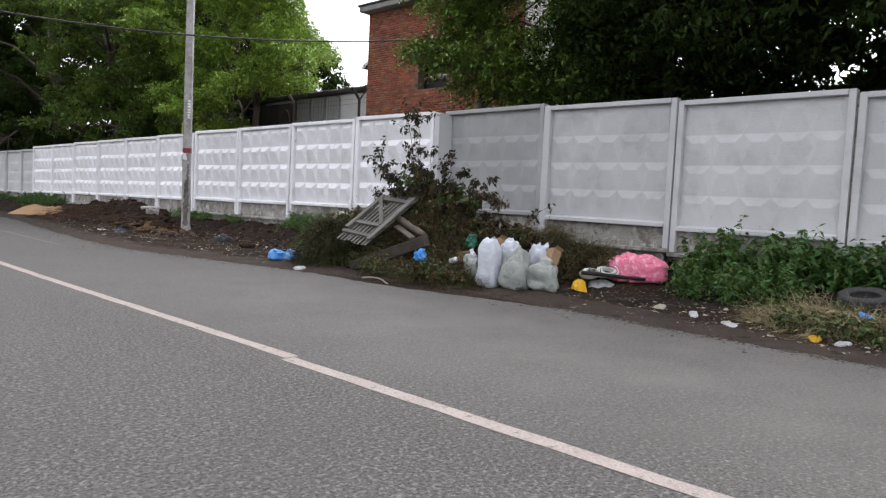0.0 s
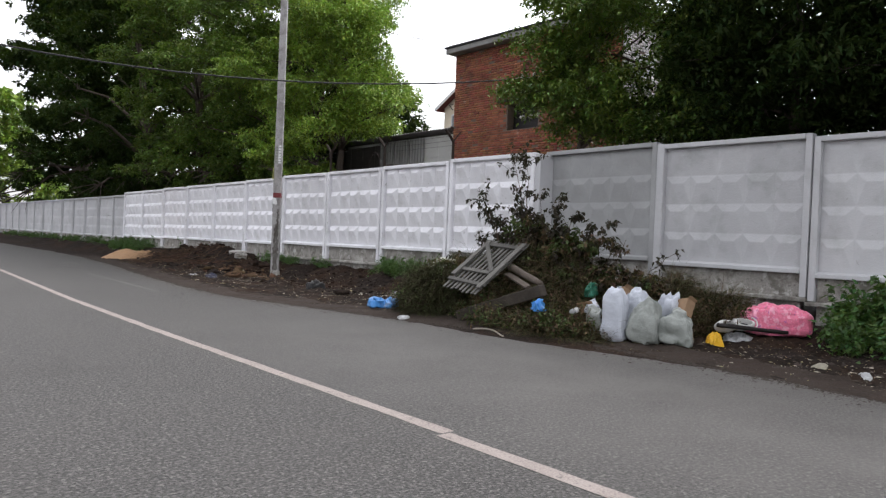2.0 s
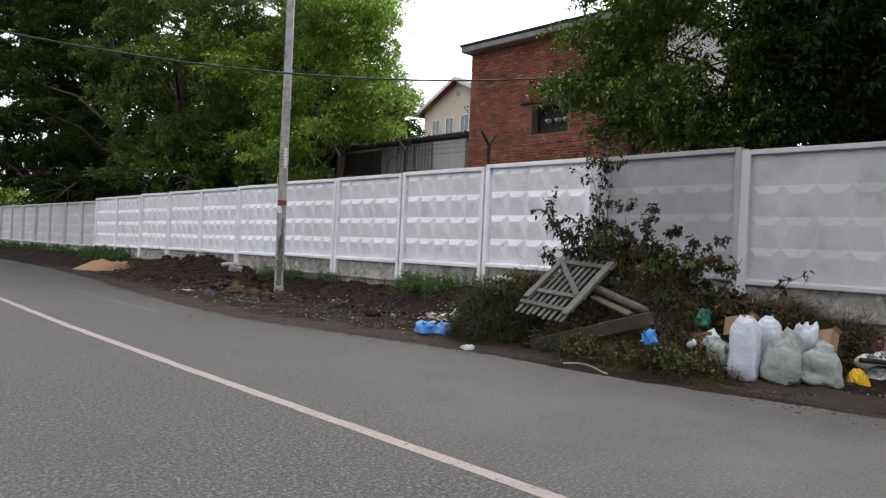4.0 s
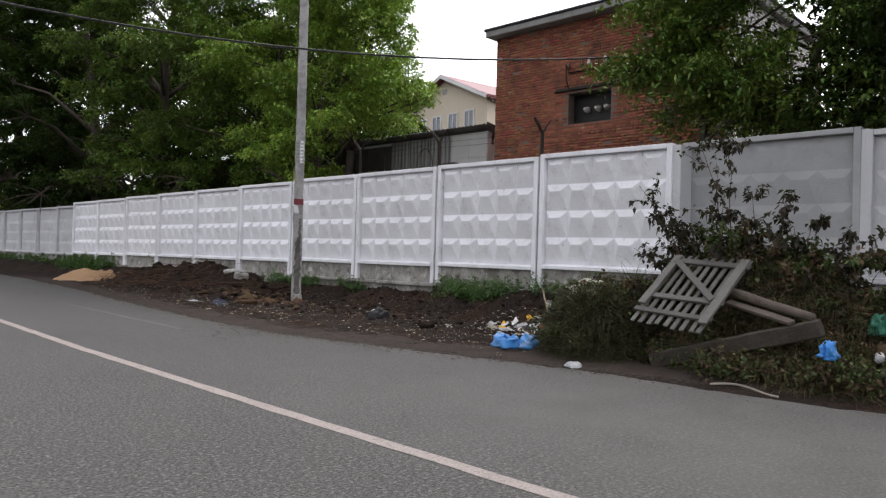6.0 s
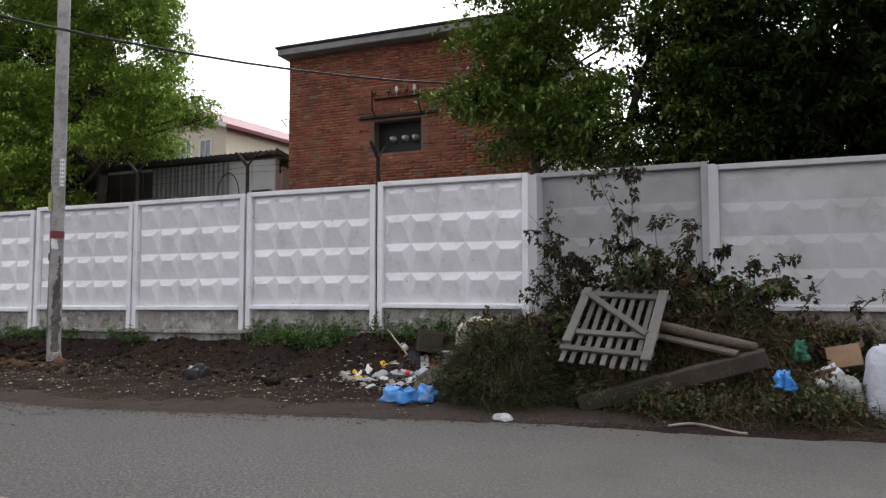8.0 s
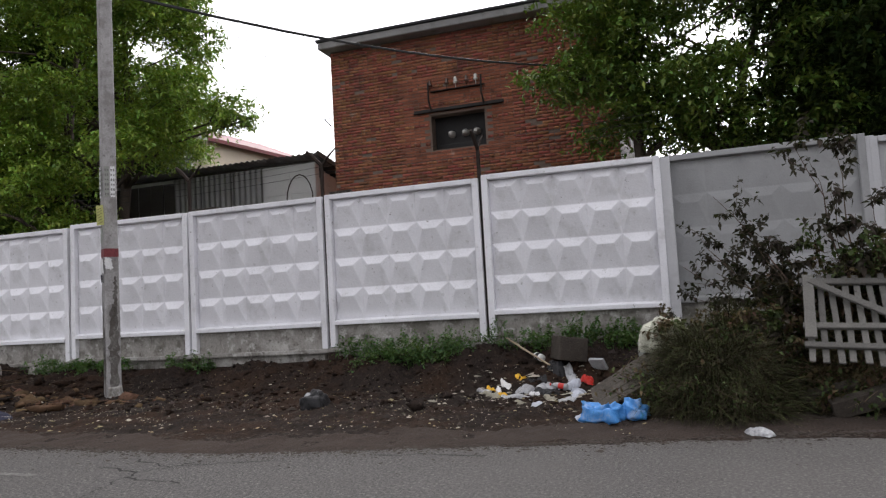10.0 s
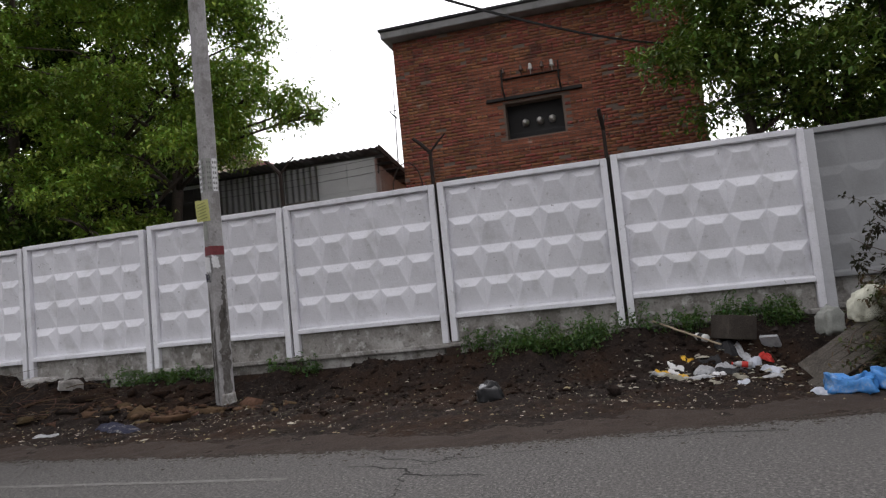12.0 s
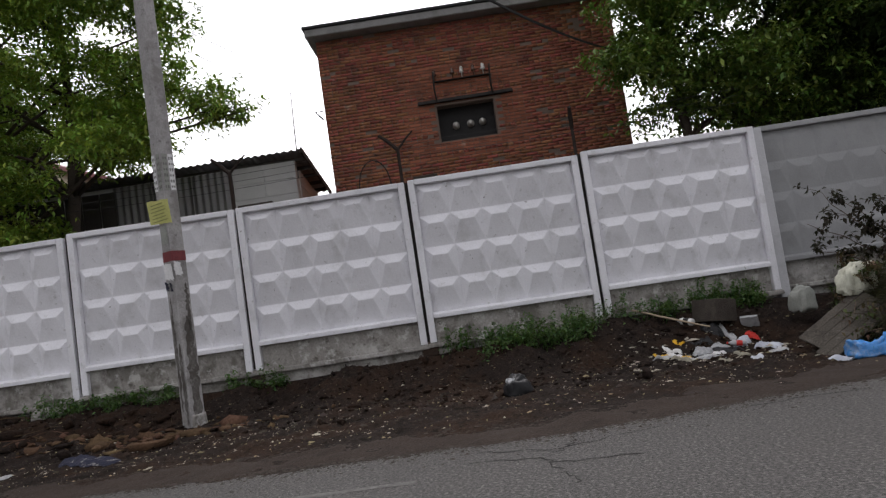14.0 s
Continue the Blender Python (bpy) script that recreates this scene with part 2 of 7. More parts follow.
HATCH_WOOD = material("grey_brown_boards", (0.082, 0.070, 0.060), 0.9, spec=0.15, grain=(50.0, 0.6), patch=(5.0, 0.5), bump=0.8, bump_scale=40.0, island=0.5, obj_random=0.5, spots=((4.0, 0.55, 0.64, 0.6, (0.03, 0.026, 0.022)), (9.0, 0.6, 0.66, 0.5, (0.16, 0.15, 0.13))))
BROWN_WOOD = material("old_brown_timber", (0.066, 0.056, 0.047), 0.95, spec=0.12, grain=(70.0, 0.5), patch=(5.0, 0.5), bump=0.8, bump_scale=40.0, obj_random=0.2,
                      spots=((4.0, 0.55, 0.66, 0.6, (0.12, 0.105, 0.088)), (2.0, 0.5, 0.62, 0.6, (0.030, 0.026, 0.02))))
LOG_WOOD = material("dead_log", (0.098, 0.078, 0.063), 0.9, grain=(60.0, 0.5), patch=(5.0, 0.5), bump=0.6, bump_scale=40.0, spots=((6.0, 0.56, 0.64, 0.6, (0.06, 0.046, 0.036)),))
PALE_WOOD = material("pale_stick_wood", (0.36, 0.29, 0.2), 0.85, grain=(70.0, 0.3))
BARK = material("bark", (0.075, 0.058, 0.046), 0.95, grain=(35.0, 0.5), patch=(3.0, 0.4), bump=0.9, bump_scale=25.0)
TWIG = material("dry_twigs", (0.10, 0.072, 0.052), 0.9, spec=0.1, patch=(6.0, 0.4), island=0.6)
DRY_BRANCH = material("reddish_dry_branches", (0.085, 0.050, 0.032), 0.9, spec=0.1, patch=(6.0, 0.5), island=0.9)
# lit leaf copy; broad dark patches paint in shade between leaf clumps
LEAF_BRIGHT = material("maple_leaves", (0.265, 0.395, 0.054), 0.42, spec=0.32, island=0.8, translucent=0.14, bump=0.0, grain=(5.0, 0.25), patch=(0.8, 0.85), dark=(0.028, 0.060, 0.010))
# near-black green: the shade of backlit crowns is painted into the leaf colour
LEAF_DARK = material("shade_painted_leaves", (0.021, 0.038, 0.009), 0.7, spec=0.06, island=0.9, translucent=0.08, bump=0.0, grain=(5.0, 0.2), patch=(1.0, 0.6), dark=(0.006, 0.011, 0.003))
# middle leaf copy: partial shade is painted into this green
LEAF_MID = material("half_shade_painted_leaves", (0.125, 0.195, 0.028), 0.45, spec=0.28, island=0.9, translucent=0.1, bump=0.0, grain=(5.0, 0.25), patch=(1.0, 0.8), dark=(0.018, 0.038, 0.008))
# darker copy of the maple leaves, with shade put into the colour
LEAF_SHADE = material("shade_painted_maple_leaves", (0.100, 0.162, 0.025), 0.48, spec=0.22, island=0.9, translucent=0.16, bump=0.0, grain=(5.0, 0.25), patch=(1.0, 0.8), dark=(0.010, 0.020, 0.005))
LEAF_WEED = material("weed_leaves", (0.050, 0.108, 0.026), 0.55, island=1.1, translucent=0.18, bump=0.0, grain=(9.0, 0.2), patch=(1.5, 0.3))
LEAF_DEAD = material("withered_leaves", (0.038, 0.030, 0.023), 0.8, spec=0.15, island=1.2, translucent=0.06, bump=0.0, grain=(9.0, 0.3), patch=(1.5, 0.6), dark=(0.016, 0.013, 0.011))
LEAF_BROWN = material("dry_brown_leaves", (0.092, 0.060, 0.036), 0.85, spec=0.1, island=1.3, translucent=0.1, bump=0.0, grain=(9.0, 0.3), patch=(1.5, 0.6), dark=(0.032, 0.022, 0.015))
LEAF_WILT = material("wilted_green_leaves", (0.052, 0.074, 0.025), 0.7, spec=0.12, island=1.2, translucent=0.1, bump=0.0, grain=(9.0, 0.3), patch=(1.5, 0.6), dark=(0.026, 0.030, 0.012))
LEAF_HAY = material("matted_hay", (0.098, 0.070, 0.040), 0.9, spec=0.1, island=1.6, bump=0.0, grain=(9.0, 0.3), patch=(2.5, 0.6), dark=(0.03, 0.023, 0.014))
HAY_GREEN = material("matted_green_stalks", (0.060, 0.070, 0.025), 0.9, spec=0.1, island=1.5, bump=0.0, grain=(9.0, 0.3), patch=(2.5, 0.6), dark=(0.02, 0.024, 0.01))
HAY_DARK = material("matted_dark_stalks", (0.046, 0.038, 0.021), 0.9, spec=0.08, island=1.6, bump=0.0, grain=(9.0, 0.3), patch=(2.5, 0.6), dark=(0.012, 0.012, 0.007))
# near-black colour stands in for the shade inside open gaps between bays
SEAM = material("dark_gap_fill", (0.035, 0.032, 0.029), 0.95, spec=0.1, patch=(4.0, 0.5))
STRAW = material("dry_stalks", (0.24, 0.2, 0.11), 0.85, island=0.7, bump=0.0)
WHITE_BAG = material("white_woven_plastic", (0.50, 0.53, 0.59), 0.45, grain=(90.0, 0.15), patch=(5.0, 0.15), bump=1.0, bump_scale=11.0)
GREY_BAG = material("greyish_woven_plastic", (0.285, 0.305, 0.285), 0.5, grain=(90.0, 0.15), patch=(5.0, 0.25), bump=1.0, bump_scale=11.0)
CREAM_BAG = material("dirty_cream_sacking", (0.52, 0.52, 0.42), 0.6, patch=(5.0, 0.3), bump=0.5, bump_scale=18.0)
PINK_BAG = material("pink_plastic_film", (0.84, 0.20, 0.32), 0.35, grain=(30.0, 0.3), patch=(7.0, 0.4), bump=0.8, bump_scale=14.0, spots=((9.0, 0.54, 0.6, 0.6, (0.88, 0.5, 0.62)), (13.0, 0.58, 0.64, 0.75, (0.42, 0.12, 0.36)), (17.0, 0.62, 0.68, 0.7, (0.85, 0.75, 0.8))))
BLUE_BAG = material("blue_plastic_film", (0.05, 0.22, 0.62), 0.35, patch=(9.0, 0.5), bump=0.5, bump_scale=14.0, spots=((12.0, 0.58, 0.68, 0.6, (0.45, 0.6, 0.8)),), dark=(0.02, 0.16, 0.3))
GREEN_BAG = material("green_plastic_film", (0.03, 0.17, 0.11), 0.4, patch=(9.0, 0.4), bump=0.5, bump_scale=14.0)
LIGHT_BLUE_BAG = material("printed_blue_film", (0.06, 0.24, 0.56), 0.35, patch=(9.0, 0.4), bump=0.6, bump_scale=14.0, spots=((5.0, 0.55, 0.68, 0.7, (0.42, 0.48, 0.56)), (13.0, 0.6, 0.66, 0.8, (0.02, 0.16, 0.2))), dark=(0.02, 0.14, 0.4))
BLACK_BAG = material("black_plastic_film", (0.010, 0.010, 0.011), 0.45, spec=0.25, patch=(9.0, 0.3), bump=0.6, bump_scale=16.0)
CLEAR_BAG = material("milky_plastic_film", (0.40, 0.41, 0.42), 0.35, patch=(8.0, 0.6), bump=0.6, bump_scale=16.0, dark=(0.12, 0.12, 0.12))
CARDBOARD = material("cardboard", (0.27, 0.175, 0.105), 0.9, patch=(4.0, 0.35), grain=(50.0, 0.2))
YELLOW = material("yellow_plastic", (0.72, 0.42, 0.02), 0.4, patch=(6.0, 0.3))
RED = material("red_plastic", (0.55, 0.03, 0.02), 0.4, patch=(6.0, 0.2))
WHITE_PLASTIC = material("white_plastic", (0.66, 0.66, 0.64), 0.4, patch=(6.0, 0.25))
PAPER = material("scattered_paper", (0.34, 0.31, 0.25), 0.85, island=0.7, patch=(6.0, 0.3), bump=0.0)
RUBBER = material("worn_rubber", (0.045, 0.045, 0.046), 0.75, patch=(6.0, 0.4), grain=(60.0, 0.3), bump=0.4)
DARK_CLOTH = material("dirty_dark_cloth", (0.018, 0.02, 0.04), 0.95, patch=(9.0, 0.3), dark=(0.02, 0.02, 0.03), bump=0.6, spots=((9.0, 0.56, 0.62, 0.7, (0.28, 0.27, 0.25)),))
STRIPE = material("grey_striped_cloth", (0.30, 0.31, 0.28), 0.9, patch=(5.0, 0.3))
RED_BAND = material("dark_red_paint", (0.17, 0.03, 0.035), 0.6, patch=(20.0, 0.3))
YELLOW_NOTE = material("yellow_paper", (0.50, 0.50, 0.17), 0.8, patch=(12.0, 0.2), bump=0.2)
INK = material("grey_print", (0.16, 0.16, 0.15), 0.8, bump=0.0)
OLIVE_INK = material("faded_print", (0.26, 0.27, 0.10), 0.8, bump=0.0)
CABLE = material("black_cable", (0.02, 0.02, 0.02), 0.6, bump=0.0)
MAROON_DOOR = material("maroon_painted_shutter", (0.085, 0.032, 0.032), 0.7, patch=(3.0, 0.3))
STONE = material("pebbles_and_rubble", (0.040, 0.030, 0.024), 0.95, island=0.8, bump=0.4)


# ---------------------------------------------------------------- mesh helpers
def link_mesh(name, me, mat, parent=None, label="", smooth=False):
    if mat is not None:
        me.materials.append(mat)
    if smooth:
        me.polygons.foreach_set("use_smooth", [True] * len(me.polygons))
    ob = new(name, me)
    if parent is not None:
        ob.parent = parent
    return tagged(ob, label)


def part(name, bm, mat, parent=None, label="", smooth=False):
    """Links a bmesh as one mesh object under a thing or a part."""
    me = bpy.data.meshes.new(name)
    bm.to_mesh(me)
    bm.free()
    return link_mesh(name, me, mat, parent, label, smooth)


def thing(name, m, label, category, group="", kind=""):
    """An Empty at the thing's base."""
    ob = new(name)
    ob.empty_display_size = 0.2
    ob.matrix_world = m
    return tagged(ob, label, category, group, kind)


def box(bm, c, s, m=None):
    """A box of size s round c, turned by m."""
    mm = Matrix.Translation(c) @ Matrix.Diagonal((*s, 1.0))
    if m is not None:
        mm = m @ mm
    return bmesh.ops.create_cube(bm, size=1.0, matrix=mm)["verts"]


def soften(bm, w=0.01, seg=1):
    bmesh.ops.bevel(bm, geom=list(bm.edges), offset=w, segments=seg, affect="EDGES", profile=0.6)
    return bm


def wobble(bm, amount, scale, seed=0.0):
    for v in bm.verts:
        v.co += noise.noise_vector(v.co * scale + Vector((seed, seed * 1.7, -seed))) * amount
    return bm


def tube(bm, pts, radii, sides=6, cap=True):
    """A tapered tube along a line of points."""
    rings = []
    pts = [Vector(p) for p in pts]
    for i, p in enumerate(pts):
        d = (pts[min(i + 1, len(pts) - 1)] - pts[max(i - 1, 0)]).normalized()
        a = d.orthogonal().normalized() if i == 0 else (rings_axis - rings_axis.dot(d) * d).normalized()
        rings_axis = a
        b = d.cross(a)
        r = radii[i] if isinstance(radii, (list, tuple)) else radii
        rings.append([bm.verts.new(p + (a * math.cos(2 * math.pi * k / sides) + b * math.sin(2 * math.pi * k / sides)) * r) for k in range(sides)])
    for r0, r1 in zip(rings, rings[1:]):
        for k in range(sides):
            bm.faces.new((r0[k], r0[(k + 1) % sides], r1[(k + 1) % sides], r1[k]))
    if cap:
        bm.faces.new(rings[0][::-1])
        bm.faces.new(rings[-1])
    return bm


def lathe(bm, profile, sides=16, centre=(0, 0, 0), m=None):
    """Turns a profile of (radius, height) about z."""
    rings = []
    for r, z in profile:
        ring = []
        for k in range(sides):
            a = 2 * math.pi * k / sides
            p = Vector((centre[0] + r * math.cos(a), centre[1] + r * math.sin(a), centre[2] + z))
            ring.append(bm.verts.new(m @ p if m is not None else p))
        rings.append(ring)
    for r0, r1 in zip(rings, rings[1:]):
        for k in range(sides):
            bm.faces.new((r0[k], r0[(k + 1) % sides], r1[(k + 1) % sides], r1[k]))
    bm.faces.new(rings[0][::-1])
    bm.faces.new(rings[-1])
    return bm


def mesh_from(name, verts, faces):
    """A mesh from numpy arrays: verts (n, 3), faces (m, k) all of one size."""
    me = bpy.data.meshes.new(name)
    k = faces.shape[1]
    me.vertices.add(len(verts))
    me.vertices.foreach_set("co", np.ascontiguousarray(verts, dtype=np.float32).ravel())
    me.loops.add(faces.size)
    me.loops.foreach_set("vertex_index", np.ascontiguousarray(faces, dtype=np.int32).ravel())
    me.polygons.add(len(faces))
    me.polygons.foreach_set("loop_start", np.arange(0, faces.size, k, dtype=np.int32))
    me.update(calc_edges=True)
    return me


def leaf_mesh(name, centres, rng, length=0.14, width=0.06, droop=0.3, lie=0.0, spread=0.4):
    """One pointed, folded leaf at every centre: five corners, in three triangles."""
    n = len(centres)
    yaw = rng.uniform(0, 2 * np.pi, n)
    tilt = rng.normal(-droop, spread, n) * (1 - lie)
    d = np.stack([np.cos(yaw) * np.cos(tilt), np.sin(yaw) * np.cos(tilt), np.sin(tilt)], 1)
    up = np.stack([rng.normal(0, 0.45, n) * (1 - lie * 0.7), rng.normal(0, 0.45, n) * (1 - lie * 0.7), np.ones(n)], 1)
    side = np.cross(d, up)
    side /= np.linalg.norm(side, axis=1)[:, None] + 1e-9
    nor = np.cross(side, d)
    ln = (length * rng.uniform(0.6, 1.3, n))[:, None]
    wd = (width * rng.uniform(0.6, 1.3, n))[:, None]
    v = np.empty((n, 4, 3))
    v[:, 0] = centres
    v[:, 1] = centres + d * ln * 0.42 + side * wd * 0.5 + nor * wd * 0.2
    v[:, 2] = centres + d * ln - np.array([0, 0, 1]) * ln * 0.12
    v[:, 3] = centres + d * ln * 0.42 - side * wd * 0.5 + nor * wd * 0.2
    base = (np.arange(n) * 4)[:, None]
    f = np.concatenate([base + np.array([[0, 1, 2]]), base + np.array([[0, 2, 3]])])
    return mesh_from(name, v.reshape(-1, 3), f)


# ---------------------------------------------------------------- ground, road
EDGE_Y = [-400, 0, 3, 5.5, 8, 10, 11.5, 14, 17, 19, 22, 25, 30, 36, 45, 400]
EDGE_X = [7.55, 7.55, 7.6, 7.85, 7.9, 7.66, 7.4, 6.86, 6.35, 6.44, 6.7, 7.05, 7.75, 8.3, 8.6, 8.6]


def edge_at(y):
    return np.interp(y, EDGE_Y, EDGE_X)


def smooth(a, b, x):
    t = np.clip((x - a) / (b - a), 0, 1)
    return t * t * (3 - 2 * t)


BANK_Y = [-400, 0, 6, 10, 13, 15.5, 18, 20, 23, 26, 30, 40, 60, 400]
BANK_Z = [0.4, 0.3, 0.26, 0.48, 0.66, 0.66, 0.54, 0.46, 0.45, 0.50, 0.55, 0.5, 0.45, 0.45]


def hump(x, y, cx, cy, rx, ry, h):
    return h * np.exp(-((x - cx) / rx) ** 2 - ((y - cy) / ry) ** 2)


def fbm(x, y, s, k):
    """Cheap sum of sines, for uneven ground."""
    return (np.sin(x * s + 1.7 * np.sin(y * s * 0.83 + k)) + np.sin(y * s * 1.13 + 1.3 * np.sin(x * s * 0.71 + 2.1 * k)) + np.sin((x + y) * s * 1.9 + k * 3.3) * 0.5) / 2.5


def ground_z(x, y):
    x, y = np.asarray(x, float), np.asarray(y, float)
    e = edge_at(y) + 0.10 * fbm(x * 0.2, y, 1.0, 0.4) + 0.03 * fbm(x, y, 5.0, 1.4)
    s = x - e
    z = np.clip(s * 0.035 + 0.0025 * fbm(x, y, 8.0, 3.0) + 0.0015 * fbm(x, y, 21.0, 1.0), -0.04, 0.12)
    bank = np.interp(y, BANK_Y, BANK_Z)
    z = z + (bank - 0.12) * smooth(9.9, 11.5, x)
    off = smooth(0.15, 1.2, s) * (1 - smooth(11.3, 11.6, x))
    for cx, cy, rx, ry, h in ((10.2, 25.5, 0.7, 1.2, 0.22), (10.75, 28.3, 0.75, 2.0, 0.42), (10.2, 28.6, 0.8, 1.8, 0.16), (10.3, 31.6, 0.9, 1.5, 0.30), (9.6, 23.8, 0.6, 0.7, 0.14),
                              (10.6, 19.8, 0.6, 0.8, 0.12), (10.9, 16.6, 0.5, 0.8, 0.08), (9.1, 9.4, 1.1, 2.0, 0.18), (8.4, 12.2, 0.6, 0.7, 0.12), (10.5, 7.8, 0.9, 0.8, 0.2)):
        z = z + hump(x, y, cx, cy, rx, ry, h)
    z = z - hump(x, y, 10.95, 20.9, 0.45, 0.55, 0.22)
    z = z + off * (0.04 * fbm(x, y, 3.7, 0.9) + 0.03 * fbm(x, y, 9.0, 2.2) + 0.02 * fbm(x, y, 23.0, 5.0)) * (1 + 1.2 * smooth(9.8, 11.0, x))
    return z


def gz(x, y):
    return float(ground_z(x, y))


def lines(*spans):
    out = []
    for a, b, step in spans:
        out += list(np.arange(a, b, step))
    return np.array(out + [spans[-1][1]])


_gx = lines((-600, -100, 100), (-100, -20, 20), (-20, 6, 2.0), (6, 12.6, 0.075), (12.6, 20, 0.8), (20, 100, 20), (100, 600, 100))
_gy = lines((-600, -100, 100), (-100, -8, 12), (-8, 0, 0.5), (0, 34, 0.075), (34, 60, 0.4), (60, 120, 5), (120, 600, 80))
_X, _Y = np.meshgrid(_gx, _gy, indexing="ij")
_Z = ground_z(_X, _Y)
# clods and lumps on the dug-up bank
for _i in range(len(_gx)):
    if 7.3 < _gx[_i] < 11.5:
        for _k in range(len(_gy)):
            if -2.0 < _gy[_k] < 36.0:
                _s = _gx[_i] - float(edge_at(_gy[_k]))
                if _s > 0.1:
                    _q = Vector((_gx[_i], _gy[_k], 0.0))
                    _w = min(1.0, _s) * (0.35 + 0.65 * float(smooth(9.2, 10.6, _gx[_i])) + 0.5 * float(smooth(22.5, 24.0, _gy[_k])))
                    _Z[_i, _k] += _w * (0.035 * abs(noise.noise(_q * 4.5)) + 0.03 * abs(noise.noise(_q * 10.0)) + 0.02 * noise.noise(_q * 19.0) - 0.012)
_idx = np.arange(_X.size).reshape(_X.shape)
_f = np.stack([_idx[:-1, :-1], _idx[1:, :-1], _idx[1:, 1:], _idx[:-1, 1:]], -1).reshape(-1, 4)
tagged(link_mesh("ground", mesh_from("ground", np.stack([_X, _Y, _Z], -1).reshape(-1, 3), _f), SOIL, smooth=True),
       "dark trampled soil verge with litter rising to the fence", "ground", kind="structure")

# asphalt road: a slab whose edge runs under the soil
_ry = lines((-300, -20, 20), (-20, 50, 0.5), (50, 300, 10))
_rx0 = np.full(len(_ry), -2.6)
_rx1 = edge_at(_ry) + 0.6
_nx = 14
_t = np.linspace(0, 1, _nx)
_RX = _rx0[:, None] * (1 - _t) + _rx1[:, None] * _t
_RY = np.repeat(_ry[:, None], _nx, 1)
_RZ = np.zeros_like(_RX)
_idx = np.arange(_RX.size).reshape(_RX.shape)
_f = np.stack([_idx[:-1, :-1], _idx[:-1, 1:], _idx[1:, 1:], _idx[1:, :-1]], -1).reshape(-1, 4)
tagged(link_mesh("road", mesh_from("road", np.stack([_RX, _RY, _RZ], -1).reshape(-1, 3), _f), ASPHALT),
       "grey worn asphalt road with fine aggregate", "road", kind="structure")

# edge line, in two runs that meet with a small step
def road_line(y0, y1, x, w):
    ys = np.arange(y0, y1, 0.12)
    x = x + np.interp(ys, [8.0, 12.0, 17.0, 28.0, 60.0, 160.0], [0.0, 0.0, 0.06, 0.45, 1.1, 2.0])
    l = x - w / 2 + 0.008 * fbm(ys, ys * 0, 7.0, 1.0)
    r = x + w / 2 + 0.008 * fbm(ys, ys * 0, 6.0, 4.0)
    v = np.concatenate([np.stack([l, ys, np.full_like(ys, 0.004)], 1), np.stack([r, ys, np.full_like(ys, 0.004)], 1)])
    n = len(ys)
    i = np.arange(n - 1)
    return v, np.stack([i, i + n, i + n + 1, i + 1], 1)


for _y0, _y1, _x, _w in ((-40, 5.6, 3.01, 0.145), (5.5, 160, 3.07, 0.135)):
    _v, _f = road_line(_y0, _y1, _x, _w)
    tagged(link_mesh("road_line", mesh_from("road_line", _v, _f), LINE), "worn whitish painted line on the asphalt", "road line", kind="structure")


_v, _f = road_line(18.4, 25.0, 5.2, 0.09)
tagged(link_mesh("road_line", mesh_from("road_line", _v, _f), FAINT_LINE), "nearly worn-off pale line on the asphalt", "road line", kind="structure")

# grey trodden strip of soil along the asphalt, ragged where it meets the dug earth
_sy = np.arange(-8.0, 40.0, 0.08)
_st = np.linspace(0, 1, 22)
_w = 0.85 + 0.35 * fbm(_sy, _sy * 0.0, 0.9, 2.0) + 0.18 * fbm(_sy, _sy * 0.0, 3.3, 1.0)
_SX = edge_at(_sy)[:, None] - 0.16 + 0.10 * fbm(_sy * 0.2, _sy, 1.0, 0.4)[:, None] + _st[None] * (0.2 + _w)[:, None]
_SY = np.repeat(_sy[:, None], len(_st), 1)
_SZ = ground_z(_SX, _SY) + 0.010 + 0.012 * fbm(_SX, _SY, 6.0, 2.0) + 0.006 * fbm(_SX, _SY, 17.0, 4.0) - 0.03 * smooth(0.75, 1.0, _st)[None]
_k = smooth(0.0, 0.3, _st)[None]
_SZ = _SZ * _k - 0.022 * (1 - _k)
_idx = np.arange(_SX.size).reshape(_SX.shape)
_f = np.stack([_idx[:-1, :-1], _idx[:-1, 1:], _idx[1:, 1:], _idx[1:, :-1]], -1).reshape(-1, 4)
tagged(link_mesh("trodden_verge", mesh_from("trodden_verge", np.stack([_SX, _SY, _SZ], -1).reshape(-1, 3), _f), TRODDEN, smooth=True),
       "grey-brown trodden dusty strip beside the asphalt", "verge", kind="structure")


# cracks in the asphalt
def crack(pts, w, seed):
    rng = random.Random(seed)
    bm = bmesh.new()
    prev = None
    for x, y in pts:
        ww = w * rng.uniform(0.4, 1.3)
        a = bm.verts.new((x - ww, y + ww * 0.4, 0.003))
        b = bm.verts.new((x + ww, y - ww * 0.4, 0.003))
        if prev:
            bm.faces.new((prev[0], prev[1], b, a))
        prev = (a, b)
    return bm


def jag(x0, y0, x1, y1, n, amp, seed):
    rng = random.Random(seed)
    return [(x0 + (x1 - x0) * i / n + rng.uniform(-amp, amp), y0 + (y1 - y0) * i / n + rng.uniform(-amp, amp)) for i in range(n + 1)]


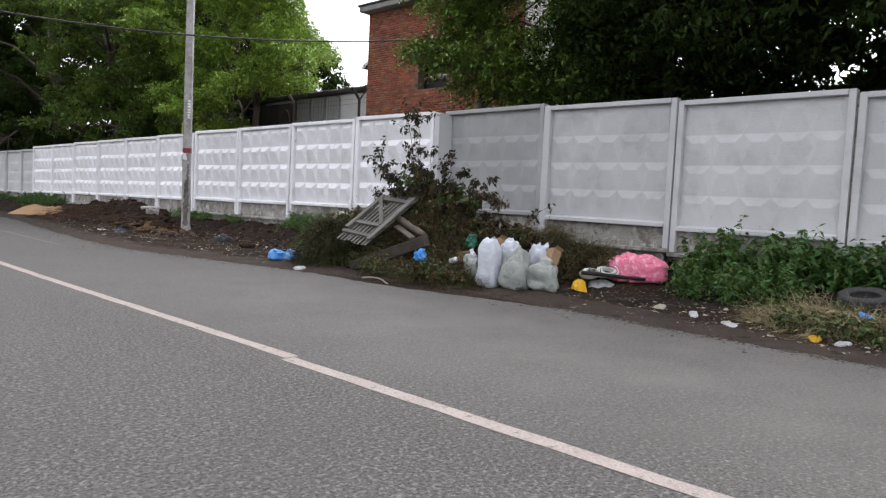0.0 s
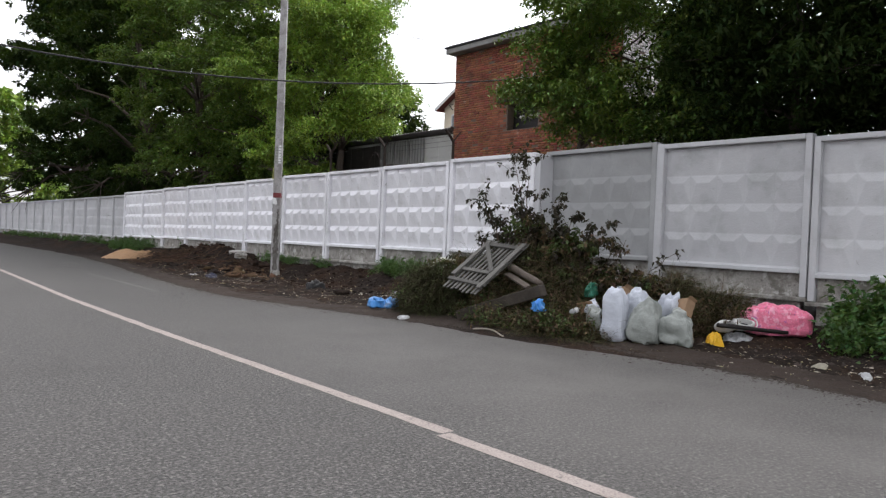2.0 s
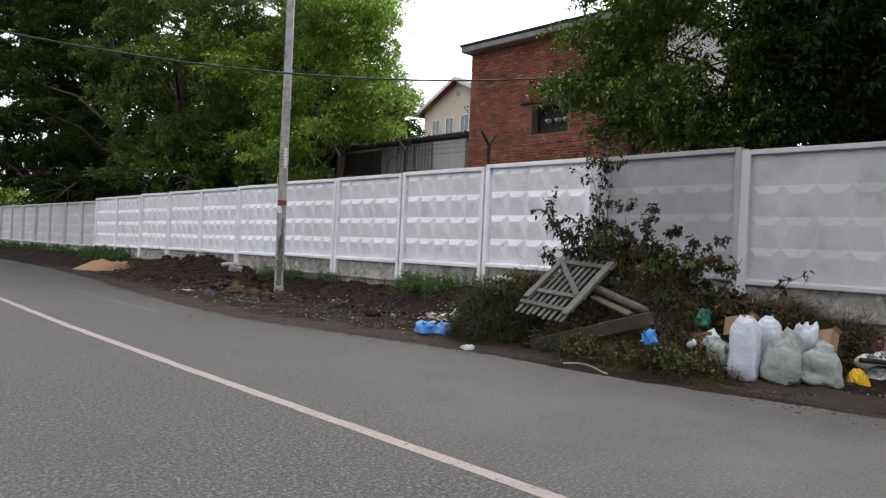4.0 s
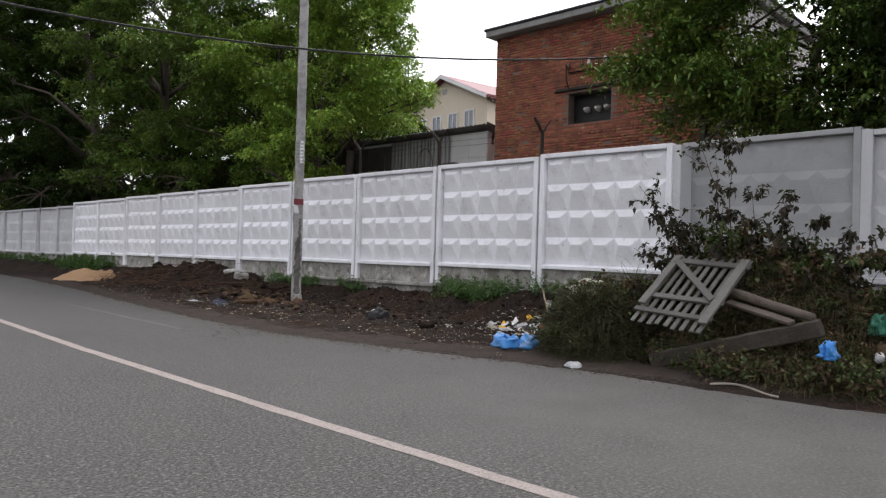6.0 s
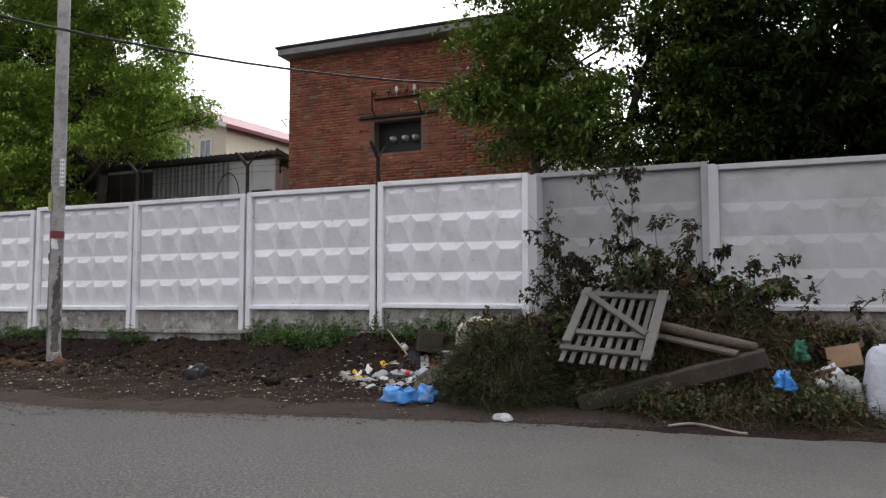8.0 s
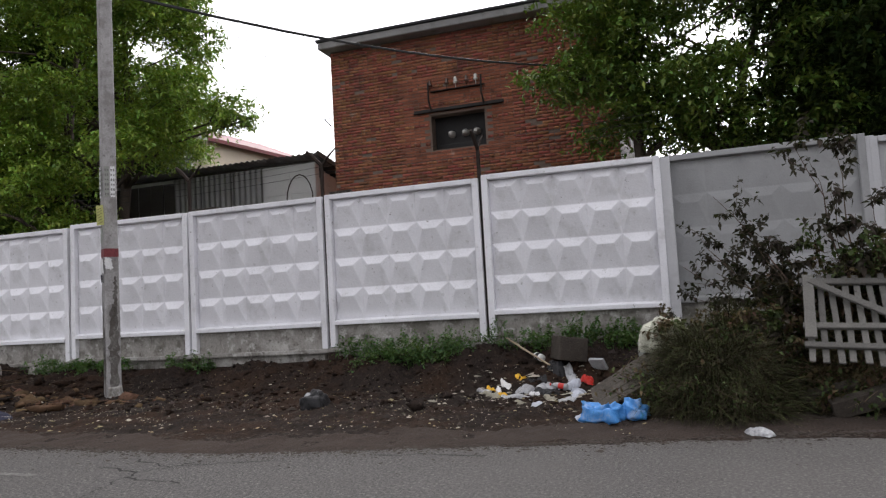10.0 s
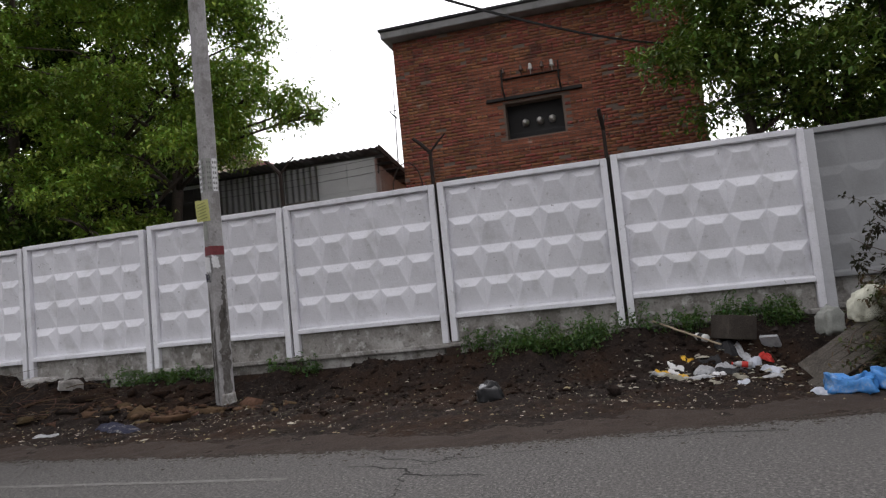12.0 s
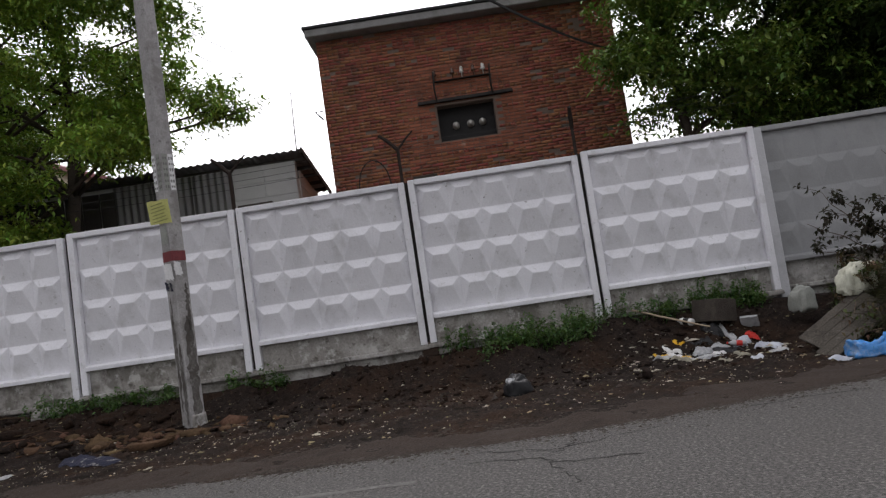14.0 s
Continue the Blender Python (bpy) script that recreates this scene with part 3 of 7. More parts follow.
for _k, _c in enumerate([(4.6, 17.2, 5.5, 17.35, 14, 0.05), (5.5, 17.35, 5.85, 17.1, 7, 0.04), (5.85, 17.1, 6.5, 16.9, 10, 0.04), (5.8, 17.15, 6.05, 16.3, 10, 0.04), (5.75, 17.2, 6.05, 17.9, 10, 0.04), (5.5, 17.35, 5.7, 18.0, 8, 0.03), (5.3, 17.3, 5.2, 16.6, 8, 0.04), (5.9, 17.5, 6.3, 17.3, 6, 0.03), (6.4, 15.3, 6.45, 14.2, 8, 0.04), (3.05, 12.5, 3.1, 17.0, 40, 0.02)]):
    tagged(part("asphalt_crack", crack(jag(*_c, _k), 0.013, _k), CRACK), "thin dark branching crack in asphalt", "crack", kind="structure")


# ---------------------------------------------------------------- concrete fence
PANEL_W, PANEL_H = 2.945, 2.40


def panel_frame(bm, w=PANEL_W, h=PANEL_H):
    st, top, bot, th = 0.112, 0.092, 0.115, 0.16
    # the outward side is -x; origin at the foot of the panel, middle of its length
    box(bm, (0, -w / 2 + st / 2, h / 2 - 0.2), (th, st, h + 0.4))
    box(bm, (0, w / 2 - st / 2, h / 2 - 0.2), (th, st, h + 0.4))
    box(bm, (-0.005, 0, h - top / 2), (th + 0.01, w - 2 * st - 0.004, top))
    sill = box(bm, (-0.012, 0, bot / 2), (th + 0.02, w - 2 * st - 0.004, bot))
    for v in sill:
        if v.co.z > bot / 2 and v.co.x < 0:
            v.co.z -= 0.04
    soften(bm, 0.014, 2)
    return bm


def panel_field(bm, w=PANEL_W, h=PANEL_H, cols=5, rows=4, deep=0.098):
    st, top, bot = 0.112, 0.092, 0.115
    W, H = w - 2 * st, h - top - bot
    cw, ch = W / cols, H / rows
    x0 = 0.03
    rng = random.Random(4)
    for r in range(rows):
        for c in range(cols):
            ya, yb = -W / 2 + c * cw, -W / 2 + (c + 1) * cw
            za, zb = bot + r * ch, bot + (r + 1) * ch
            zr = zb - ch * 0.27
            j = rng.uniform(-0.006, 0.006)
            p = [bm.verts.new(q) for q in ((x0, ya, za), (x0, yb, za), (x0, yb, zb), (x0, ya, zb),
                                            (x0 - deep + j, ya + cw * 0.27, zr), (x0 - deep + j, yb - cw * 0.27, zr))]
            for q in ((0, 4, 5, 1), (3, 2, 5, 4), (0, 3, 4), (1, 5, 2)):
                bm.faces.new([p[i] for i in q])
    bmesh.ops.remove_doubles(bm, verts=bm.verts, dist=0.001)
    bmesh.ops.bevel(bm, geom=list(bm.edges), offset=0.007, segments=1, affect="EDGES", profile=0.5)
    box(bm, (0.06, 0, h / 2), (0.05, W + 0.02, H + 0.02))
    bmesh.ops.recalc_face_normals(bm, faces=bm.faces)
    return bm


def panel_field_flat(bm):
    panel_field(bm, deep=0.034)
    return bm


def plinth(bm, w=PANEL_W):
    box(bm, (0.085, 0, -0.40), (0.16, w - 0.23, 0.82))
    box(bm, (0.025, 0, -0.445), (0.28, w + 0.05, 0.075))
    soften(bm, 0.02, 2)
    bmesh.ops.subdivide_edges(bm, edges=[e for e in bm.edges if e.calc_length() > 0.5], cuts=10, use_grid_fill=True)
    return wobble(bm, 0.012, 5.0)


def make_panel(name, paint, field, label):
    ob = thing(name, Matrix(), label, "concrete fence", "concrete fence bays")
    part("frame", panel_frame(bmesh.new()), paint, ob)
    part("relief_field", field(bmesh.new()), paint, ob, "raised rows of hipped lozenges cast in concrete")
    part("plinth", plinth(bmesh.new()), PLINTH, ob, "bare stained concrete plinth")
    # added strip closing the gap to the next bay, shade-dark on white bays
    bm = bmesh.new()
    box(bm, (0.03, PANEL_W / 2 + 0.027, PANEL_H / 2 - 0.2), (0.05, 0.075, PANEL_H + 0.36))
    part("joint_filling", bm, SEAM if paint is WHITE_PAINT else PLINTH, ob, "added strip closing the open gap between bays")
    return ob


white_panel = make_panel("concrete_fence_bay", WHITE_PAINT, panel_field, "white painted concrete fence bay with raised lozenges")
grey_panel = make_panel("concrete_fence_bay", GREY_PAINT, panel_field_flat, "greyish thinly whitewashed concrete fence bay with shallow lozenges")
dirty_panel = make_panel("concrete_fence_bay", DIRTY_PAINT, panel_field_flat, "dirty grey concrete fence bay with shallow lozenges and thin whitewash")
_rng = random.Random(11)
_first = {"w": True, "g": True, "d": True}


def put_panel(kind, x, y0, y1, top):
    src = {"w": white_panel, "g": grey_panel, "d": dirty_panel}[kind]
    dx, dy = 0.0, y1 - y0
    m = Matrix.Translation((x + _rng.uniform(-0.012, 0.012), (y0 + y1) / 2, top - PANEL_H + _rng.uniform(-0.012, 0.012))) @ pose(0, 0, 0, _rng.uniform(-0.25, 0.25), _rng.uniform(-0.4, 0.4), _rng.uniform(-0.4, 0.4))
    if _first[kind]:
        _first[kind] = False
        src.matrix_world = m
    else:
        copy_thing(src, m)


FENCE_X = 11.75
for _i in range(10):
    _y = 12.52 + 3.0 * _i
    put_panel("w", FENCE_X, _y, _y + 3.0, 3.585 - 0.0085 * (_y + 1.5 - 12.5))
for _i in range(20):
    _y = 42.6 + 3.0 * _i
    put_panel("g", 12.05, _y, _y + 3.0, 3.26 - 0.004 * _i)
for _i in range(8):
    _y = 9.55 - 2.98 * _i
    put_panel("d" if _i == 0 else "g", 12.12, _y, _y + 2.98, 3.61 - 0.065 * min(_i, 3))


# square posts where the fence steps back and at a wide joint
def fence_post(x, y, top, w, label, depth=0.2):
    bm = bmesh.new()
    box(bm, (x, y, top / 2), (depth, w, top))
    soften(bm, 0.015, 2)
    wobble(bm, 0.006, 6.0)
    ob = tagged(part("fence_post", bm, GREY_PAINT), label, "fence post", "fence posts")
    return ob


fence_post(11.95, 12.47, 3.53, 0.165, "square whitewashed concrete post closing a step in the fence", 0.48)
fence_post(12.14, 9.55, 3.57, 0.19, "whitewashed concrete post with a cracked edge between fence panels")
fence_post(11.9, 42.56, 3.25, 0.14, "square whitewashed concrete post closing a step in the fence")

# ---------------------------------------------------------------- utility pole
def utility_pole(x, y):
    ob = thing("utility_pole", Matrix.Translation((x, y, -0.25)) @ pose(0, 0, 0, 0, 0, 56), "weathered grey concrete utility pole with pasted notices", "utility pole")

    def half(z):
        return 0.124 - 0.0016 * z

    def ring(bm, z, grow=0.0, c=0.018):
        h = half(z) + grow
        return [bm.verts.new((p, q, z)) for p, q in ((-h, -h + c), (-h, h - c), (-h + c, h), (h - c, h), (h, h - c), (h, -h + c), (h - c, -h), (-h + c, -h))]

    def loft(levels, grow=0.0, shake=0.0):
        bm = bmesh.new()
        rings = [ring(bm, z, grow) for z in levels]
        for r0, r1 in zip(rings, rings[1:]):
            for k in range(8):
                bm.faces.new((r0[k], r1[k], r1[(k + 1) % 8], r0[(k + 1) % 8]))
        bm.faces.new(rings[0])
        bm.faces.new(rings[-1][::-1])
        bmesh.ops.recalc_face_normals(bm, faces=bm.faces)
        return wobble(bm, shake, 5.0) if shake else bm

    part("shaft", loft([0.0, 0.3, 0.6, 0.9, 1.3, 1.8, 2.5, 3.2, 4.0, 5.0, 6.0, 7.5, 9.0, 10.0], 0.0, 0.005), POLE_CONC, ob)
    part("painted_band", loft([2.84, 2.99], 0.005), RED_BAND, ob, "dark red painted band")

    def on_face(face, u, z, out):
        h = half(z) + out
        return (-h, u, z) if face == "front" else (u, h, z)

    def sheet(name, face, u0, z0, w, h, mat, label, curl=0.01, seed=0, lean=0.0, lift=0.006, ragged=0.0):
        """A pasted sheet, centred at u0 on a face, its foot at z0, curling away at the sides."""
        b = bmesh.new()
        nx, nz = 8, 8
        g = [[None] * (nz + 1) for _ in range(nx + 1)]
        rg = random.Random(seed)
        for i in range(nx + 1):
            for k in range(nz + 1):
                u, v = i / nx - 0.5, k / nz
                rim = ragged * rg.uniform(-1, 1) if i in (0, nx) or k in (0, nz) else 0.0
                out = lift + curl * (abs(u) * 2) ** 2 + rg.uniform(0, 0.003)
                g[i][k] = b.verts.new(on_face(face, u0 + u * w + lean * (v - 0.5) + rim, z0 + v * h + lean * u + rim, out))
        for i in range(nx):
            for k in range(nz):
                b.faces.new((g[i][k], g[i + 1][k], g[i + 1][k + 1], g[i][k + 1]))
        e = bmesh.ops.extrude_face_region(b, geom=list(b.faces))
        step = Vector((-0.002, 0, 0)) if face == "front" else Vector((0, 0.002, 0))
        for v in [q for q in e["geom"] if isinstance(q, bmesh.types.BMVert)]:
            v.co += step
        bmesh.ops.recalc_face_normals(b, faces=b.faces)
        return part(name, b, mat, ob, label)

    def print_bar(parent, face, u, z, w, h, mat, out):
        b = bmesh.new()
        c = on_face(face, u, z, out)
        box(b, c, (0.003, w, h) if face == "front" else (w, 0.003, h))
        part("print_bar", b, mat, parent)

    # a wide yellow notice fixed to one face, standing out past both of its edges
    note = sheet("notice", "side", 0.035, 3.42, 0.54, 0.37, YELLOW_NOTE, "faded yellow paper notice", 0.012, 1, 0.05, 0.012, 0.008)
    for k in range(6):
        print_bar(note, "side", 0.04 + 0.01 * k, 3.47 + k * 0.052, 0.40 - 0.05 * (k % 3), 0.014, OLIVE_INK, 0.022)
    sheet("torn_paper", "side", 0.0, 3.10, 0.15, 0.28, STRIPE, "grey paper remnant", 0.004, 3, 0.0, 0.005, 0.01)
    sheet("torn_paper", "side", -0.02, 2.56, 0.2, 0.24, TRIM_WHITE, "torn white paper scrap", 0.012, 2, 0.02, 0.006, 0.02)
    sheet("torn_paper", "front", 0.06, 2.62, 0.12, 0.2, TRIM_WHITE, "torn white paper scrap over the corner", 0.014, 6, 0.02, 0.006, 0.02)
    sheet("torn_paper", "side", 0.03, 2.40, 0.16, 0.12, DARK_CLOTH, "dark scraps of torn paper", 0.008, 4, 0.02, 0.005, 0.02)
    for face, us in (("front", (0.055, -0.045)), ("side", (-0.06, 0.055))):
        for c, u in enumerate(us):
            st = sheet("notice", face, u, 3.92, 0.082, 0.56, TRIM_WHITE if c else STRIPE, "strip of pale paper print", 0.002, 10 + c, 0.0, 0.004, 0.004)
            for k in range(6):
                for q in (-0.02, 0.02):
                    print_bar(st, face, u + q, 3.97 + k * 0.088, 0.022, 0.045 - 0.012 * ((k + c) % 2), INK, 0.0085)
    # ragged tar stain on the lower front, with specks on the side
    rg = random.Random(12)
    for face, u0, wd, z0, z1 in (("front", -0.01, 0.26, 0.35, 2.0), ("front", -0.05, 0.10, 1.7, 2.5), ("side", 0.04, 0.09, 0.6, 2.3), ("side", -0.05, 0.12, 0.4, 1.6)):
        b = bmesh.new()
        prev = None
        n = 26
        for i in range(n + 1):
            v = i / n
            z = z0 + (z1 - z0) * v
            ww = wd * (math.sin(math.pi * (0.08 + 0.9 * v)) ** 0.6) * rg.uniform(0.45, 1.0)
            uu = u0 + rg.uniform(-0.015, 0.015)
            lim = half(z) - 0.02
            a, c = max(-lim, uu - ww / 2), min(lim, uu + ww / 2)
            pr = (b.verts.new(on_face(face, a, z, 0.0065)), b.verts.new(on_face(face, c, z, 0.0065)))
            if prev:
                b.faces.new((prev[0], prev[1], pr[1], pr[0]))
            prev = pr
        bmesh.ops.recalc_face_normals(b, faces=b.faces)
        part("tar_stain", b, TAR, ob, "dark sooty stain with ragged edges")
    # crumbling concrete foot
    b = bmesh.new()
    box(b, (-0.02, -0.02, 0.36), (0.25, 0.25, 0.36))
    soften(b, 0.03, 2)
    bmesh.ops.subdivide_edges(b, edges=list(b.edges), cuts=2, use_grid_fill=True)
    part("foot", wobble(b, 0.025, 7.0), PLINTH, ob, "crumbling pale concrete foot")
    return ob


utility_pole(10.2, 22.06)

# overhead cable, hanging from a far pole to the brick building
def cable(name, p0, p1, sag, r, label, n=28):
    bm = bmesh.new()
    p0, p1 = Vector(p0), Vector(p1)
    pts = []
    for i in range(n + 1):
        t = i / n
        p = p0.lerp(p1, t)
        p.z -= sag * 4 * t * (1 - t)
        pts.append(p)
    tube(bm, pts, r, 5)
    return tagged(part(name, bm, CABLE), label, "cable")


cable("overhead_cable", (16.0, 12.75, 6.42), (-8.0, 26.55, 8.57), 2.15, 0.020, "thick black twisted overhead cable reaching the brick building")
for _k in range(2):
    cable("overhead_wire", (20.0 + _k * 1.5, 23.5 + _k, 9.6 + 0.3 * _k), (-8.0, 31.5 + _k, 13.5 + _k), 1.2, 0.009, "thin overhead wire against the sky")


# ---------------------------------------------------------------- brick building
BX, BY0, BY1, BTOP = 16.06, 13.42, 20.42, 7.95


def brick_field(x, y0, y1, z0, z1, hole, rng):
    """Places of bricks in running bond: rows of (y, z, length)."""
    out = []
    course, bl, hl = 0.077, 0.26, 0.13
    r = 0
    z = z0
    while z + course < z1:
        y = y0
        first = True
        while y < y1 - 0.02:
            ln = bl if not (first and r % 2) else hl
            if r % 6 == 5:
                ln = hl
            first = False
            e = min(y + ln, y1)
            if e - y > 0.04 and not (hole and y + 0.02 < hole[1] and e - 0.02 > hole[0] and z + course > hole[2] and z < hole[3]):
                out.append(((y + e) / 2, z + course / 2, e - y))
            y = e
        z += course
        r += 1
    return out


def bricks_mesh(name, cells, put, rng):
    """All bricks of a wall as blocks in one mesh; put(along, up, out) gives a corner."""
    n = len(cells)
    v = np.empty((n, 8, 3))
    for i, (a, z, ln) in enumerate(cells):
        h, w = 0.031, ln / 2 - 0.006
        o = rng.uniform(-0.004, 0.006) if rng.random() > 0.04 else -0.02
        for k, (sa, sz, so) in enumerate(((-1, -1, 0), (1, -1, 0), (1, 1, 0), (-1, 1, 0), (-1, -1, 1), (1, -1, 1), (1, 1, 1), (-1, 1, 1))):
            j = rng.uniform(-0.003, 0.003)
            v[i, k] = put(a + sa * w + j, z + sz * h + j, (0.012 + o) if so else -0.03)
    q = np.array([[4, 5, 6, 7], [0, 1, 5, 4], [1, 2, 6, 5], [2, 3, 7, 6], [3, 0, 4, 7]])
    f = ((np.arange(n) * 8)[:, None, None] + q[None]).reshape(-1, 4)
    return mesh_from(name, v.reshape(-1, 3), f)


def brick_building():
    ob = thing("brick_building", Matrix.Translation((BX, BY0, 0)), "old red brick building with a flat roof and a sooty opening", "building")
    inv = Matrix.Translation((-BX, -BY0, 0))
    hole = (16.46, 17.80, 5.10, 5.95)
    rng = random.Random(5)
    depth = 6.5
    # front wall with a real opening, as four pieces of masonry behind the bricks
    bm = bmesh.new()
    ys, zs = (0.0, hole[0] - BY0, hole[1] - BY0, BY1 - BY0), (0.0, hole[2], hole[3], BTOP)
    g = {(x, i, k): bm.verts.new((x, ys[i], zs[k])) for x in (0.0, 0.3) for i in range(4) for k in range(4)}
    for i in range(3):
        for k in range(3):
            if (i, k) != (1, 1):
                bm.faces.new([g[0.0, i + p, k + q] for p, q in ((0, 0), (0, 1), (1, 1), (1, 0))])
                bm.faces.new([g[0.3, i + p, k + q] for p, q in ((0, 0), (1, 0), (1, 1), (0, 1))])
    rim = [(i, k, i + 1, k) for i in range(3) for k in (0, 3)] + [(i, k, i, k + 1) for k in range(3) for i in (0, 3)]
    for i, k, i2, k2 in rim + [(1, 1, 2, 1), (1, 2, 2, 2), (1, 1, 1, 2), (2, 1, 2, 2)]:
        bm.faces.new((g[0.0, i, k], g[0.0, i2, k2], g[0.3, i2, k2], g[0.3, i, k]))
    bmesh.ops.recalc_face_normals(bm, faces=bm.faces)
    wall = part("front_wall", bm, MORTAR, ob, "red brick front wall with soot stains")
    bm = bmesh.new()
    box(bm, (0.3 + depth / 2, 0.15, BTOP / 2), (depth, 0.3, BTOP))
    side = part("side_wall", bm, MORTAR, ob, "white painted brick side wall, flaking to red")
    bm = bmesh.new()
    box(bm, (0.3 + depth / 2, BY1 - BY0 - 0.15, BTOP / 2), (depth, 0.3, BTOP))
    box(bm, (0.3 + depth + 0.15, (BY1 - BY0) / 2, BTOP / 2), (0.3, BY1 - BY0, BTOP))
    part("rear_walls", bm, BRICK, ob)
    bm = bmesh.new()
    box(bm, (3.4, 3.5, BTOP - 0.6), (6.0, 6.4, 0.2))
    part("inner_ceiling", bm, DARK_VOID, ob)
    bm = bmesh.new()
    box(bm, (0.42, (hole[0] + hole[1]) / 2 - BY0, (hole[2] + hole[3]) / 2), (0.03, hole[1] - hole[0] + 0.2, hole[3] - hole[2] + 0.2))
    plate = part("opening_plate", bm, DARK_VOID, ob, "black sooty plate in the opening")
    for dy in (-0.30, 0.05, 0.34):
        bm = bmesh.new()
        m = Matrix.Translation((0.40, 17.1 - BY0 - dy, 5.52)) @ pose(0, 0, 0, 0, -90, 0)
        lathe(bm, ((0.05, 0), (0.09, 0.02), (0.05, 0.06), (0.085, 0.10), (0.045, 0.14), (0.05, 0.2), (0.03, 0.22)), 12, m=m)
        part("insulator", bm, CERAMIC if dy else BROWN_CERAMIC, plate, "round ceramic bushing", True)
    # steel angles above and across the opening
    for yc, zc, ln, th in ((17.1, 6.03, 2.25, 0.10), (17.1, 6.52, 1.35, 0.05)):
        bm = bmesh.new()
        box(bm, (-0.06, yc - BY0, zc), (0.10, ln, 0.014))
        box(bm, (-0.012, yc - BY0, zc + th / 2 - 0.01), (0.014, ln, th))
        soften(bm, 0.003)
        part("steel_angle", bm, BLACK_STEEL, ob, "sooty steel angle")
    for yc in (16.45, 17.77):
        bm = bmesh.new()
        tube(bm, [(-0.03, yc - BY0, 6.05), (-0.16, yc - BY0 + 0.02, 6.3), (-0.2, yc - BY0, 6.72)], 0.022, 6)
        part("bracket", bm, BLACK_STEEL, ob, "sooty steel bracket")
    for k, yc in enumerate((17.75, 17.32, 17.1, 16.83, 16.6)):
        bm = bmesh.new()
        lathe(bm, ((0.012, 0), (0.012, 0.10), (0.05, 0.11), (0.055, 0.15), (0.032, 0.17), (0.045, 0.20), (0.03, 0.25), (0.012, 0.26)), 10, (-0.12, yc - BY0, 6.53))
        part("insulator", bm, CERAMIC if k in (2, 4) else BROWN_CERAMIC, ob, "pin insulator", True)
    bm = bmesh.new()
    tube(bm, [(-0.02, BY1 - BY0 + 0.05, 6.25), (-0.05, BY1 - BY0 + 0.22, 6.25), (-0.03, BY1 - BY0 + 0.05, 6.05)], 0.02, 5)
    part("wall_bracket", bm, BLACK_STEEL, ob)
    bm = bmesh.new()
    tube(bm, [(0.12, 0.05, 6.5), (-0.02, -0.4, 6.46), (-0.06, -0.68, 6.43)], 0.02, 5)
    part("cable_bracket", bm, BLACK_STEEL, ob)
    # roof: projecting slab with felt on top
    bm = bmesh.new()
    box(bm, (depth / 2 + 0.1, (BY1 - BY0) / 2, BTOP + 0.09), (depth + 0.9, BY1 - BY0 + 0.36, 0.18))
    soften(bm, 0.02)
    slab = part("roof_slab", wobble(bm, 0.01, 2.0), FASCIA, ob, "grey concrete roof edge")
    bm = bmesh.new()
    box(bm, (depth / 2 + 0.1, (BY1 - BY0) / 2, BTOP + 0.22), (depth + 1.0, BY1 - BY0 + 0.46, 0.07))
    part("roof_felt", soften(bm, 0.02), FELT, slab, "black roofing felt")
    # side opening with a maroon shutter
    bm = bmesh.new()
    box(bm, (2.75, -0.03, 5.75), (1.05, 0.06, 0.95))
    part("shutter", soften(bm, 0.01), MAROON_DOOR, ob, "maroon painted shutter")
    bm = bmesh.new()
    tube(bm, [(2.3, -0.09, 6.0), (3.2, -0.09, 5.5)], 0.03, 5)
    part("shutter_bar", bm, BLACK_STEEL, ob)
    # bricks
    cells = brick_field(BX, BY0, BY1, 3.0, BTOP, hole, rng)
    near = [c for c in cells if abs(c[0] - 17.1) < 1.42 and 4.7 < c[1] < 6.9 and abs(c[2] - 0.26) < 0.01][:300]
    keys = {(round(c[0], 3), round(c[1], 3)) for c in near}
    rest = [c for c in cells if (round(c[0], 3), round(c[1], 3)) not in keys]
    tagged(link_mesh("brickwork", bricks_mesh("brickwork", rest, lambda a, z, o: (-o, a - BY0, z), rng), BRICK, wall), kind="stuff")
    cells = brick_field(BX, 0.0, depth, 3.0, BTOP, (2.2, 3.3, 5.25, 6.25), rng)
    tagged(link_mesh("painted_brickwork", bricks_mesh("painted_brickwork", cells, lambda a, z, o: (a, -o, z), rng), WHITE_BRICK, side), kind="stuff")
    return ob, wall, near


building, front_wall, NEAR_BRICKS = brick_building()


